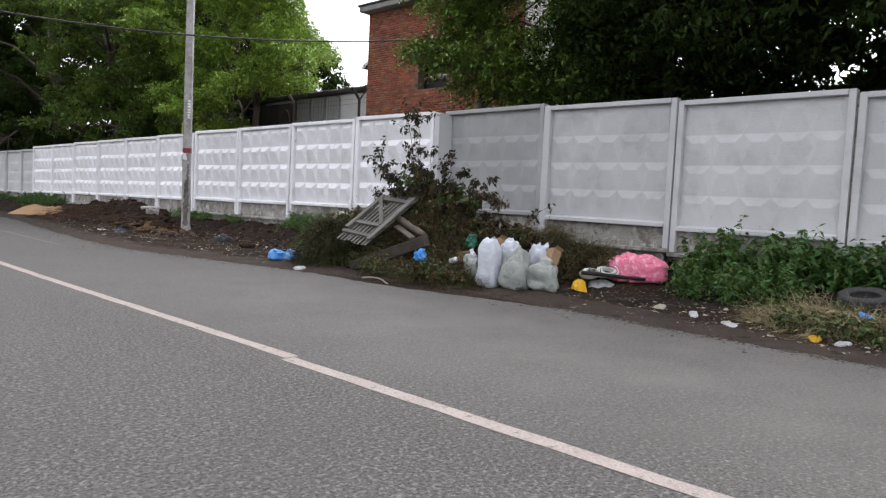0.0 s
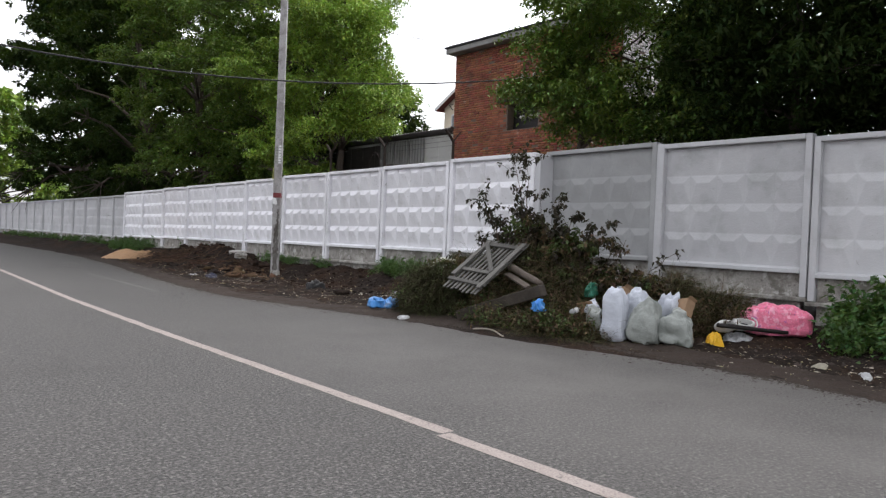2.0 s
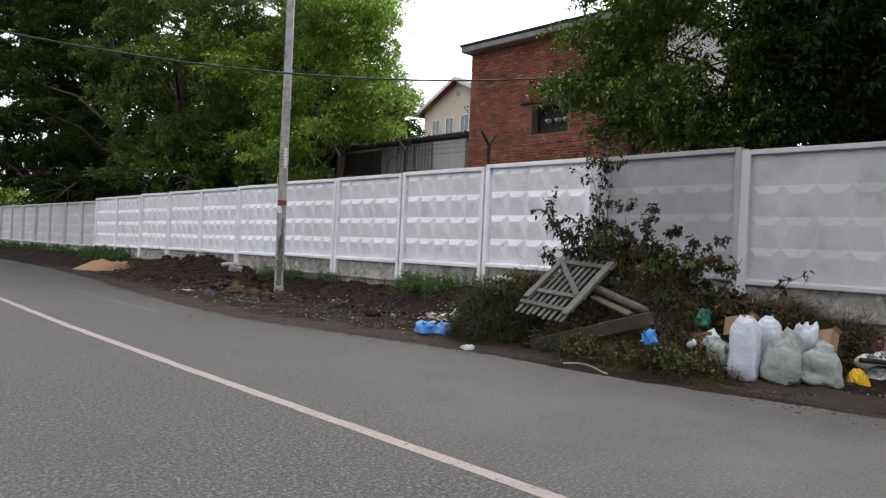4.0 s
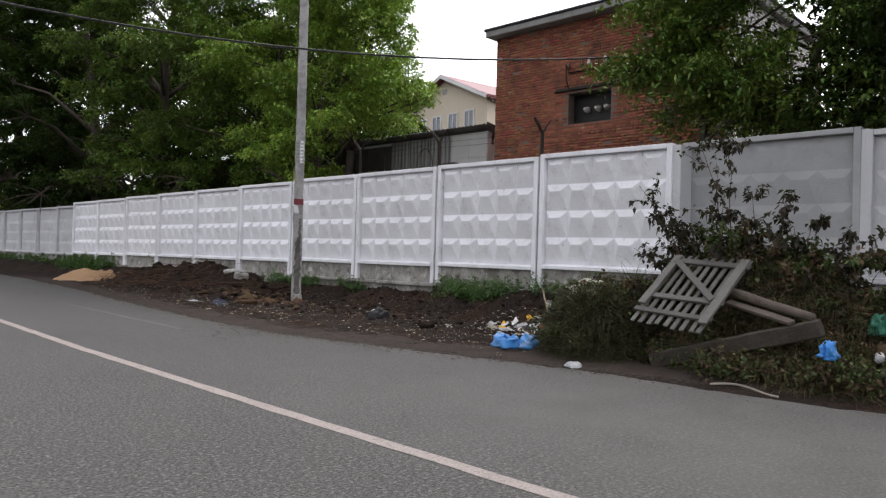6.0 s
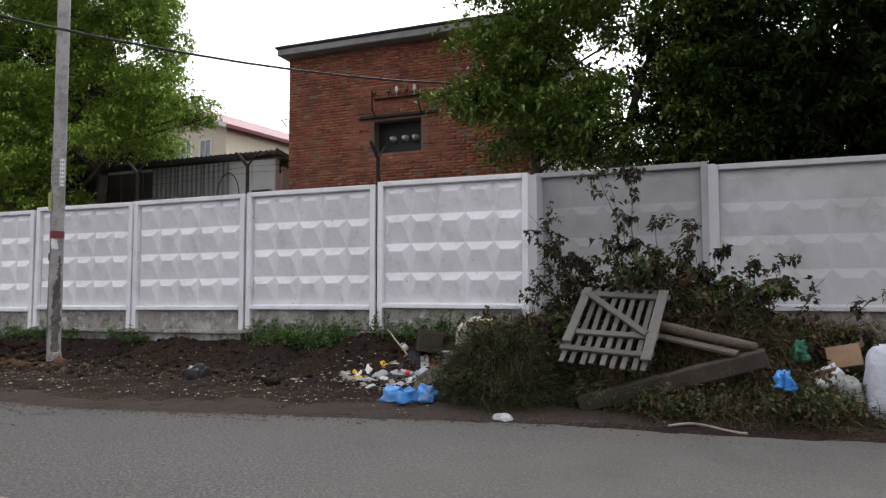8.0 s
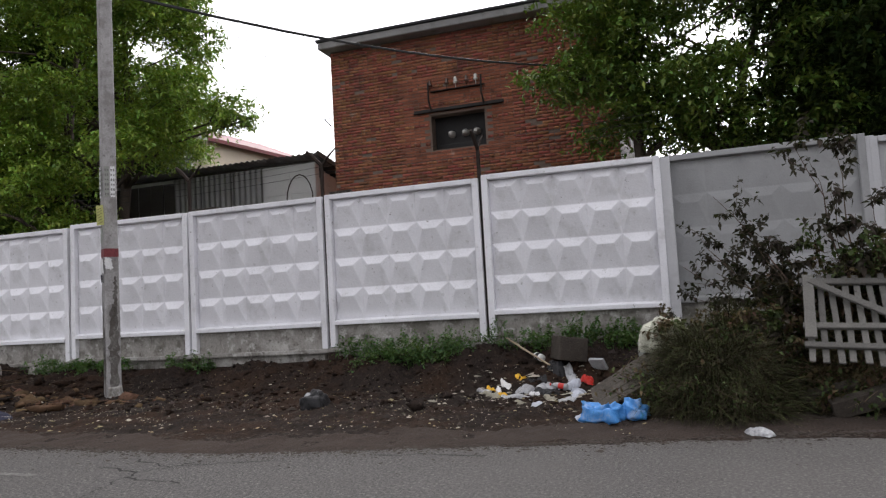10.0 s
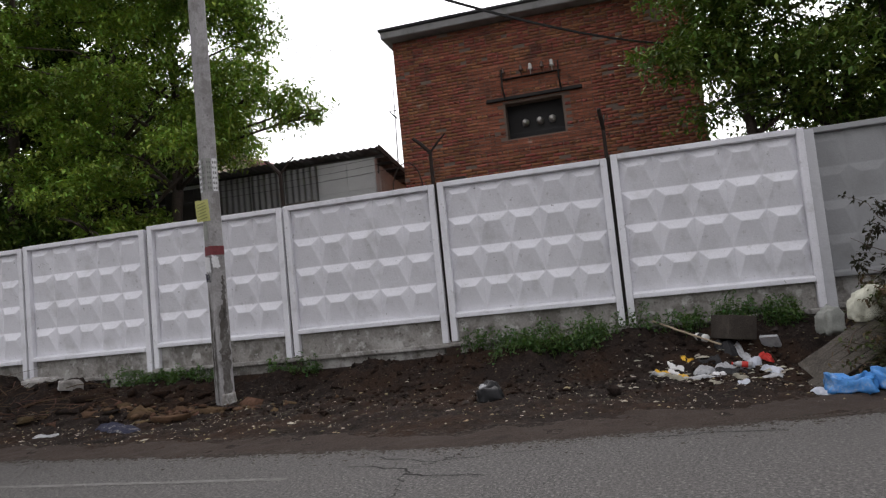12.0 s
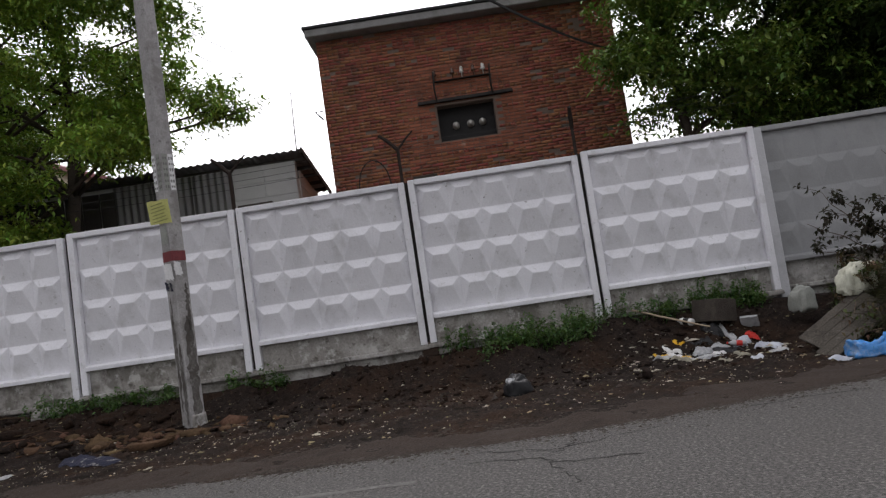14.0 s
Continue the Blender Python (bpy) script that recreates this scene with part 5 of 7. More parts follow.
weed_patch(off_tyre(spots(11.0, 12.0, -6.0, 5.9, 260, 1)), 21, 1.0, LEAF_WEED, "rank green weeds and nettles below the fence", 50, 0.13, 0.8)
weed_patch(off_tyre(spots(10.0, 11.1, -4.0, 5.0, 210, 2)), 22, 0.42, LEAF_WEED, "low green weeds below the fence", 40, 0.085, 0.8)
weed_patch(spots(11.2, 12.0, 1.5, 5.75, 120, 11), 20, 1.05, LEAF_WEED, "rank green weeds and nettles below the fence", 50, 0.13, 0.8)
weed_patch(off_tyre(spots(10.1, 11.4, 2.4, 5.7, 130, 12)), 19, 0.7, LEAF_WEED, "low green weeds below the fence", 45, 0.09, 0.8)
weed_patch(spots(11.15, 11.6, 12.9, 18.2, 80, 3), 23, 0.5, LEAF_WEED, "green weeds along the foot of the fence", 36, 0.06, 0.6)
weed_patch(spots(11.1, 11.55, 13.0, 14.8, 34, 4), 24, 0.45, LEAF_WEED, "green weeds along the foot of the fence", 40, 0.065, 0.6)
weed_patch(spots(10.8, 11.35, 15.7, 17.6, 80, 13), 18, 0.45, LEAF_WEED, "green weeds hanging down the bank", 40, 0.06, 0.7)
weed_patch(spots(11.35, 11.6, 20.9, 21.9, 22, 5), 25, 0.4, LEAF_WEED, "green weeds at a fence joint", 40, 0.06, 0.5)
weed_patch(spots(11.1, 11.6, 22.8, 25.2, 70, 6), 26, 0.34, LEAF_WEED, "green grass tuft below the fence", 40, 0.06, 0.6)
weed_patch(spots(10.7, 11.8, 37.0, 42.0, 160, 7), 27, 0.55, LEAF_WEED, "green weeds beside the far fence", 36, 0.10, 0.8)
weed_patch(spots(11.2, 11.9, 43.0, 75.0, 160, 8), 28, 0.45, LEAF_WEED, "green weeds beside the far fence", 26, 0.14, 0.9)
weed_patch([(11.3, 14.05), (11.32, 14.1), (11.25, 13.95), (11.4, 17.9), (11.45, 30.5), (11.4, 33.0)], 29, 0.85, LEAF_WEED, "tall thin weeds beside the fence", 50, 0.07, 0.35)


# ---------------------------------------------------------------- heaps of cut brush
def strand_mesh(name, base, out, rng, length=0.5, width=0.006):
    """Thin bent stalks that rise a little, then droop outwards, as ribbons of three faces."""
    n = len(base)
    a = np.arctan2(out[:, 1], out[:, 0]) + rng.normal(0, 1.1, n)
    el = rng.normal(0.25, 0.45, n)
    ln = length * rng.uniform(0.35, 1.2, n) / 3
    p = np.array(base)
    rows = []
    wd = width * rng.uniform(0.5, 1.5, n)
    for k in range(4):
        s = np.stack([-np.sin(a), np.cos(a), rng.normal(0, 0.6, n)], 1) * (wd * (1 - 0.25 * k) * 0.5)[:, None]
        rows += [p - s, p + s]
        p = p + np.stack([np.cos(a) * np.cos(el), np.sin(a) * np.cos(el), np.sin(el)], 1) * ln[:, None]
        p[:, 2] = np.maximum(p[:, 2], ground_z(p[:, 0], p[:, 1]) + 0.012)
        a = a + rng.normal(0, 0.3, n)
        el = el - np.abs(rng.normal(0.35, 0.2, n))
    v = np.stack(rows, 1)
    b = (np.arange(n) * 8)[:, None]
    f = np.concatenate([b + np.array([[2 * k, 2 * k + 1, 2 * k + 3, 2 * k + 2]]) for k in range(3)])
    return mesh_from(name, v.reshape(-1, 3), f)


def brush(name, label, spec, seed, sprays=(), strands=(), thicket=(), hay=None):
    """Heap of cut branches: arching twigs with withered and green leaves. spec: rows of (x, y, z, n, reach, lift, green, leaves, size)."""
    rng = random.Random(seed)
    nr = np.random.default_rng(seed)
    ob = thing(name, Matrix(), label, "brush heap")
    tw = bmesh.new()
    dead, live, brown = [], [], []
    for cx, cy, rad, n, reach, lift, green, nleaf, size in spec:
        for _ in range(n):
            a, r = rng.uniform(0, 2 * math.pi), rad * math.sqrt(rng.random())
            px, py = cx + r * math.cos(a), cy + r * math.sin(a)
            z = gz(px, py) + rng.uniform(0.0, 0.25) * reach
            b = a + rng.uniform(-0.9, 0.9)
            ln = reach * rng.uniform(0.5, 1.1)
            q = limb_points(rng, (px, py, z), (math.cos(b), math.sin(b), lift * rng.uniform(0.3, 1.6)), ln, 6, 0.28, -0.03)
            for v in q:
                v.z = max(v.z, gz(v.x, v.y) + 0.02)
            tube(tw, q, [0.011 * (0.6 + reach * 0.4) * (1 - 0.14 * i) for i in range(7)], 4, False)
            qa = np.array([tuple(v) for v in q])
            for k in range(2):
                i0 = rng.randint(2, 5)
                q2 = limb_points(rng, q[i0], (rng.uniform(-1, 1), rng.uniform(-1, 1), rng.uniform(-0.2, 0.9)), ln * 0.35, 3, 0.3, 0.0)
                tube(tw, q2, [0.006, 0.005, 0.004, 0.003], 3, False)
                qb = np.array([tuple(v) for v in q2])
                m = nleaf // 3
                s = nr.uniform(0.2, 3, m)
                i = np.minimum(s.astype(int), 2)
                p = qb[i] + (qb[i + 1] - qb[i]) * (s - i)[:, None] + nr.normal(0, 0.045, (m, 3))
                (live if rng.random() < green else brown).append((p, size))
            m = nleaf
            s = nr.uniform(1.0, 6, m)
            i = np.minimum(s.astype(int), 5)
            p = qa[i] + (qa[i + 1] - qa[i]) * (s - i)[:, None] + nr.normal(0, 0.05, (m, 3))
            (live if rng.random() < green else brown).append((p, size))
    for (x0, x1, y0, y1, zt0, zt1, k, m, size) in thicket:
        for _ in range(k):
            px, py = rng.uniform(x0, x1), rng.uniform(y0, y1)
            q = (px + rng.uniform(-0.3, 0.3), py + rng.uniform(-0.45, 0.45), gz(px, py) + rng.uniform(zt0, zt1))
            sprays = [*sprays, ((px, py, gz(px, py) + 0.15), q, m, size, True)]
    for p0, p1, m, size, *low in sprays:
        p0, p1 = Vector(p0), Vector(p1)
        q = [p0.lerp(p1, i / 6) + Vector((rng.uniform(-0.06, 0.06), rng.uniform(-0.06, 0.06), 0.05 * math.sin(i * 0.52))) for i in range(7)]
        tube(tw, q, [0.014 - 0.0018 * i for i in range(7)], 5, False)
        for k in range(9):
            i0 = rng.randint(2, 6)
            q2 = limb_points(rng, q[i0], (rng.uniform(-1, 1), rng.uniform(-1, 1), rng.uniform(0.0, 1.0)), (p1 - p0).length * rng.uniform(0.1, 0.28), 3, 0.3, 0.0)
            tube(tw, q2, [0.005, 0.004, 0.003, 0.002], 3, False)
            qb = np.array([tuple(v) for v in q2])
            mm = int(m * 1.9) // 9
            s = nr.uniform(0.3, 3, mm)
            i = np.minimum(s.astype(int), 2)
            r = rng.random() if low else 0.0
            (live if r > 0.65 else brown if r > 0.2 else dead).append((qb[i] + (qb[i + 1] - qb[i]) * (s - i)[:, None] + nr.normal(0, 0.025, (mm, 3)), size))
    part("brushwood", tw, TWIG, ob, "tangled dry twigs")
    for cx, cy, rx, ry, top, m in strands:
        a, r = nr.uniform(0, 2 * np.pi, m), np.sqrt(nr.random(m))
        p = np.stack([cx + rx * r * np.cos(a), cy + ry * r * np.sin(a)], 1)
        z = ground_z(p[:, 0], p[:, 1]) + (top * (1 - r ** 2.2)) * (1 + 0.25 * fbm(p[:, 0], p[:, 1], 5.0, seed)) - np.abs(nr.normal(0, 0.08, m))
        z = np.maximum(z, ground_z(p[:, 0], p[:, 1]) + 0.02)
        green = nr.random(m) < 0.4
        for sel, mt, lb in ((~green, hay or LEAF_HAY, "matted brownish dry stalks"), (green, HAY_GREEN if hay in (None, HAY_DARK) else hay, "matted dull green stalks")):
            out = np.stack([p[sel, 0] - cx, p[sel, 1] - cy], 1)
            link_mesh("straw_mat", strand_mesh("straw_mat", np.column_stack([p[sel], z[sel]]), out, nr), mt, ob, lb)
    for nm, lst, mat, lb in (("withered_leaves", dead, LEAF_DEAD, "withered dark leaves"), ("dry_leaves", brown, LEAF_BROWN, "dry brown leaves"), ("green_leaves", live, LEAF_WILT, "wilting green leaves")):
        if lst:
            p = np.concatenate([a for a, _ in lst])
            p[:, 2] = np.maximum(p[:, 2], ground_z(p[:, 0], p[:, 1]) + 0.01)
            link_mesh(nm, leaf_mesh(nm, p, nr, lst[0][1], lst[0][1] * 0.62, 0.5, 0.0, 0.6), mat, ob, lb)
    return ob


brush("brush_heap", "tall heap of cut branches with withered brown leaves", [
    (9.24, 10.1, 0.65, 120, 0.7, 0.6, 0.3, 30, 0.085),
    (9.44, 9.2, 0.6, 90, 0.65, 0.55, 0.3, 28, 0.085),
    (9.34, 10.8, 0.5, 60, 0.7, 0.6, 0.3, 28, 0.085)], 31,
    sprays=[((9.24, 10.4, 1), (9.29, 10.9, 3.08), 70, 0.095), ((9.24, 10.4, 1), (9.29, 10.5, 2.95), 90, 0.095), ((9.24, 10.3, 1), (9.29, 10.65, 2.45), 120, 0.095), ((9.24, 10.2, 1), (9.29, 10.2, 2.3), 120, 0.095),
            ((9.24, 10.8, 0.9), (9.29, 11.85, 2.55), 90, 0.095), ((9.24, 10.8, 0.9), (9.29, 11.65, 2.05), 120, 0.095), ((9.29, 10.9, 0.8), (9.29, 11.9, 1.6), 60, 0.095), ((9.24, 10.7, 0.9), (9.29, 11.25, 1.9), 110, 0.095),
            ((9.24, 9.9, 1), (9.29, 9.8, 2.3), 110, 0.095), ((9.29, 9.7, 0.9), (9.29, 9.45, 1.95), 110, 0.095), ((9.29, 9.4, 0.9), (9.29, 9, 1.8), 70, 0.095), ((9.29, 9.1, 0.9), (9.29, 8.65, 1.85), 40, 0.095),
            ((9.34, 8.7, 0.8), (9.24, 8.2, 1.6), 26, 0.095), ((9.54, 8.3, 0.7), (9.54, 7.6, 1.4), 20, 0.09),
            ((10.2, 11.2, 0.8), (10.85, 12.35, 1.75), 60, 0.09), ((10.2, 11.1, 0.8), (10.8, 12.1, 2.2), 70, 0.09), ((10.2, 11.0, 0.8), (10.7, 11.75, 2.0), 110, 0.09), ((10.2, 11.1, 0.7), (10.8, 12.2, 1.3), 90, 0.09), ((10.0, 10.8, 0.9), (10.5, 11.4, 1.9), 120, 0.09), ((10.0, 10.8, 0.9), (10.5, 11.6, 1.5), 120, 0.09)],
    strands=[(9.09, 9.6, 0.9, 1.5, 0.95, 11000), (9.19, 10.3, 0.5, 0.7, 1.35, 5000)],
    thicket=[(9.09, 9.49, 10.6, 11.3, 0.6, 1.3, 22, 120, 0.09), (9.04, 9.54, 9, 10.45, 0.6, 1.3, 64, 130, 0.09), (9.09, 9.44, 9.8, 10.6, 1, 1.8, 26, 130, 0.09), (9.14, 9.74, 7.9, 9.1, 0.4, 0.9, 34, 90, 0.085)])
brush("brush_heap", "dark matted heap of cut fine branches beside the picket gate", [
    (8.49, 12.3, 0.45, 60, 0.7, 0.6, 0.7, 16, 0.06),
    (9.2, 11.8, 0.4, 60, 0.75, 0.8, 0.75, 36, 0.085)], 32,
    strands=[(8.49, 12.05, 0.60, 0.68, 0.72, 17000), (9.15, 11.85, 0.55, 0.55, 0.9, 7000)],
    thicket=[(8.7, 9.1, 11.6, 12.05, 0.5, 0.95, 34, 110, 0.075), (9.04, 9.59, 11.6, 12.5, 0.5, 0.95, 28, 100, 0.085)], hay=HAY_DARK)
brush("brush_heap", "brown heap of dry brushwood behind the rubbish sacks", [
    (10, 8.1, 0.6, 110, 0.6, 0.7, 0.04, 40, 0.06),
    (10.4, 7.4, 0.45, 60, 0.5, 0.6, 0.02, 40, 0.055),
    (9, 8.6, 0.6, 90, 0.6, 0.7, 0.3, 34, 0.08)], 33,
    strands=[(10.1, 8, 0.8, 0.9, 0.62, 7000), (10.55, 7.35, 0.5, 0.5, 0.5, 2500), (9.1, 8.7, 0.7, 0.7, 0.5, 3000)])
brush("brush_heap", "low spread of wilting green cuttings at the road edge", [
    (8.2, 9.7, 0.38, 46, 0.5, 0.5, 0.5, 20, 0.06),
    (8.28, 8.7, 0.42, 100, 0.5, 0.75, 0.55, 24, 0.06),
    (8.55, 10.5, 0.4, 40, 0.5, 0.4, 0.6, 24, 0.07)], 34,
    strands=[(8.3, 9.1, 0.5, 1.3, 0.26, 5000), (8.6, 10.1, 0.5, 0.7, 0.42, 3500)])
brush("brush_heap", "pale wilted garden cuttings mixed with litter at the road edge", [
    (9.25, 2.95, 0.5, 70, 0.34, 0.3, 0.9, 24, 0.085),
    (9.0, 2.2, 0.5, 70, 0.36, 0.3, 0.9, 24, 0.09),
    (9.3, 1.2, 0.7, 60, 0.42, 0.3, 0.9, 24, 0.09)], 35,
    strands=[(9.2, 2.6, 0.6, 1.3, 0.2, 4500)], hay=STRAW)


def dry_branches(x, y, n, seed):
    """A low tangle of broken dry branches on the dug earth."""
    rng = random.Random(seed)
    bm = bmesh.new()
    for _ in range(n):
        px, py = x + rng.gauss(0, 0.45), y + rng.gauss(0, 0.9)
        a = rng.uniform(0, 2 * math.pi)
        q = limb_points(rng, (px, py, gz(px, py) + rng.uniform(0.0, 0.14)), (math.cos(a), math.sin(a), rng.uniform(-0.05, 0.3)), rng.uniform(0.3, 1.0), 4, 0.25, -0.04)
        for v in q:
            v.z = max(v.z, gz(v.x, v.y) + 0.01)
        r = rng.uniform(0.004, 0.012)
        tube(bm, q, [r, r * 0.9, r * 0.8, r * 0.65, r * 0.4], 4)
    return tagged(part("dry_branches", bm, DRY_BRANCH), "broken reddish-brown dry branches strewn on dug earth", "branches", kind="stuff")


for _k, (_x, _y, _n) in enumerate(((9.7, 25.2, 34), (9.9, 27.0, 80), (10.2, 29.5, 100), (10.0, 32.0, 90), (9.3, 30.5, 50))):
    dry_branches(_x, _y, _n, 120 + _k)


def broken_slab(x, y, w, d, h, rz, seed):
    bm = bmesh.new()
    box(bm, (0, 0, 0), (w, d, h))
    soften(bm, 0.03, 2)
    bmesh.ops.subdivide_edges(bm, edges=list(bm.edges), cuts=2, use_grid_fill=True)
    wobble(bm, 0.035, 4.0, seed)
    ob = part("concrete_lump", bm, PLINTH)
    ob.matrix_world = Matrix.Translation((x, y, gz(x, y) + h * 0.3)) @ pose(0, 0, 0, 8, -6, rz)
    return tagged(ob, "broken pale concrete lump lying on dug earth", "rubble", "concrete lumps")


for _k, _c in enumerate(((11.1, 26.6, 0.5, 0.6, 0.24, 20), (10.7, 25.6, 0.3, 0.4, 0.18, 50), (11.2, 28.9, 0.35, 0.5, 0.2, 70), (11.35, 24.9, 0.3, 0.45, 0.16, 10))):
    broken_slab(*_c, _k + 2.0)


# ---------------------------------------------------------------- timber
def beam_between(name, p0, p1, w, h, mat, label, category, roll=0.0, round_=False):
    p0, p1 = Vector(p0), Vector(p1)
    ln = (p1 - p0).length
    bm = bmesh.new()
    if round_:
        tube(bm, [(ln * i / 8, 0, 0) for i in range(9)], [w / 2 * (1 - 0.03 * i) for i in range(9)], 10)
        wobble(bm, 0.012, 4.0, ln)
    else:
        box(bm, (ln / 2, 0, 0), (ln, w, h))
        bmesh.ops.subdivide_edges(bm, edges=[e for e in bm.edges if e.calc_length() > ln * 0.8], cuts=7)
        soften(bm, min(w, h) * 0.08)
        wobble(bm, min(w, h) * 0.06, 3.0, ln)
    q = (p1 - p0).to_track_quat("X", "Z").to_matrix().to_4x4()
    ob = part(name, bm, mat, None, smooth=round_)
    ob.matrix_world = Matrix.Translation(p0) @ q @ pose(0, 0, 0, roll)
    return tagged(ob, label, category)


beam_between("timber_beam", (8.14, 11.0, 0.12), (8.05, 8.95, 0.74), 0.16, 0.19, BROWN_WOOD, "dark old squared timber beam lying on cuttings", "beam", 8)
beam_between("plank", (8.5, 11.25, 0.2), (8.48, 9.95, 0.5), 0.2, 0.07, BROWN_WOOD, "wide grey-brown board lying behind the beam", "plank", 12)
beam_between("log", (8.56, 10.2, 1.06), (8.10, 9.05, 0.84), 0.13, 0.13, LOG_WOOD, "bare brown log propped on the brush heap", "log", 0, True)
beam_between("plank", (8.45, 10.15, 0.93), (8.02, 9.25, 0.77), 0.1, 0.035, LOG_WOOD, "narrow brown board under the log", "plank", 20)
beam_between("stick", (11.38, 15.13, 0.80), (10.36, 14.26, 0.44), 0.035, 0.035, PALE_WOOD, "long pale wooden stick leaning on the bank", "stick", 0, True)


def picket_gate():
    tl, tr, bl = Vector((8.87, 11.07, 1.46)), Vector((8.75, 10.0, 1.40)), Vector((8.08, 11.28, 0.82))
    u = (tr - tl).normalized()
    v = (bl - tl)
    v = (v - v.dot(u) * u).normalized()
    n = u.cross(v)
    if n.x > 0:
        n = -n
    m = Matrix((( u.x, v.x, n.x, tl.x), (u.y, v.y, n.y, tl.y), (u.z, v.z, n.z, tl.z), (0, 0, 0, 1)))
    ob = thing("picket_gate", m, "weathered grey wooden picket gate with a diagonal brace", "gate")
    W, H = 1.08, 1.15

    def board(name, c, s, rot=0.0, seed=0):
        bm = bmesh.new()
        box(bm, (0, 0, 0), s)
        bmesh.ops.subdivide_edges(bm, edges=[e for e in bm.edges if e.calc_length() > 0.4], cuts=5)
        soften(bm, 0.006)
        wobble(bm, 0.006, 7.0, seed + 1.0)
        p = part(name, bm, GREY_WOOD, ob)
        p.matrix_local = Matrix.Translation(c) @ pose(0, 0, 0, 0, 0, rot)
        return p

    rg = random.Random(3)
    for k in range(9):
        board("picket", (0.06 + k * (W - 0.12) / 8, H / 2 + 0.02, -0.022), (0.062, H + 0.26 + rg.uniform(-0.05, 0.05), 0.022), rg.uniform(-1.2, 1.2), k)
    board("rail", (W / 2, 0.05, 0.01), (W + 0.04, 0.095, 0.036), 0.6, 20)
    board("rail", (W / 2, 0.78, 0.01), (W + 0.02, 0.085, 0.036), -0.5, 21)
    board("rail", (W / 2, 1.08, 0.01), (W + 0.02, 0.075, 0.036), 0.3, 22)
    board("stile", (0.06, H * 0.42, 0.04), (0.11, H * 0.9, 0.03), 0.5, 23)
    board("stile", (W - 0.06, H * 0.5, 0.04), (0.12, H + 0.1, 0.03), -0.5, 24)
    a = math.degrees(math.atan2(W - 0.2, 0.70))
    board("brace", (W / 2 - 0.02, 0.43, 0.052), (0.085, math.hypot(W - 0.2, 0.70), 0.03), -a, 25)
    return ob


picket_gate()


def plank_hatch():
    """A broken panel of planks leaning on the brush heap."""
    a, b, c = Vector((9.15, 13.52, 0.25)), Vector((8.8, 13.46, 0.12)), Vector((9.35, 12.76, 0.84))
    u = (b - a).normalized()
    v = (c - a)
    v = (v - v.dot(u) * u).normalized()
    n = u.cross(v)
    if n.x > 0:
        n = -n
    m = Matrix(((u.x, v.x, n.x, a.x), (u.y, v.y, n.y, a.y), (u.z, v.z, n.z, a.z), (0, 0, 0, 1)))
    ob = thing("plank_hatch", m, "grey broken plank hatch leaning against the brush heap", "wooden hatch")
    rg = random.Random(8)
    for k in range(5):
        bm = bmesh.new()
        box(bm, (0, 0, 0), (0.137, 1.05 + rg.uniform(-0.1, 0.08), 0.024))
        bmesh.ops.subdivide_edges(bm, edges=[e for e in bm.edges if e.calc_length() > 0.4], cuts=5)
        soften(bm, 0.005)
        wobble(bm, 0.006, 6.0, k + 3.0)
        p = part("board", bm, HATCH_WOOD, ob)
        p.matrix_local = Matrix.Translation((0.07 + k * 0.14, 0.47, 0)) @ pose(0, 0, 0, 0, 0, rg.uniform(-1, 1))
    for y in (0.2, 0.8):
        bm = bmesh.new()
        box(bm, (0.36, y, -0.035), (0.68, 0.08, 0.035))
        part("batten", soften(bm, 0.005), BROWN_WOOD, ob)
    return ob


plank_hatch()


beam_between("plank", (11.74, 18.38, 3.56), (11.74, 17.96, 3.565), 0.14, 0.04, BROWN_WOOD, "short tarred board lying on the fence top", "plank")
beam_between("plank", (11.74, 21.45, 3.53), (11.74, 20.85, 3.535), 0.12, 0.035, BROWN_WOOD, "thin dark board lying on the fence top", "plank")
_bm = bmesh.new()
tube(_bm, [(11.78, 19.05 + 0.28 * math.cos(k * math.pi / 10) * -1, 3.5 + 0.5 * math.sin(k * math.pi / 10)) for k in range(11)], 0.012, 5)
tagged(part("wire_loop", _bm, RUST), "rusty bent wire loop standing on the fence", "wire")
_bm = bmesh.new()
tube(_bm, [(22.0, 22.45, -0.1), (22.0, 22.45, 6.4), (22.0, 22.38, 8.8)], [0.03, 0.022, 0.012], 6)
tagged(part("antenna_mast", _bm, CORRUGATED), "thin grey antenna mast behind the shed", "antenna")


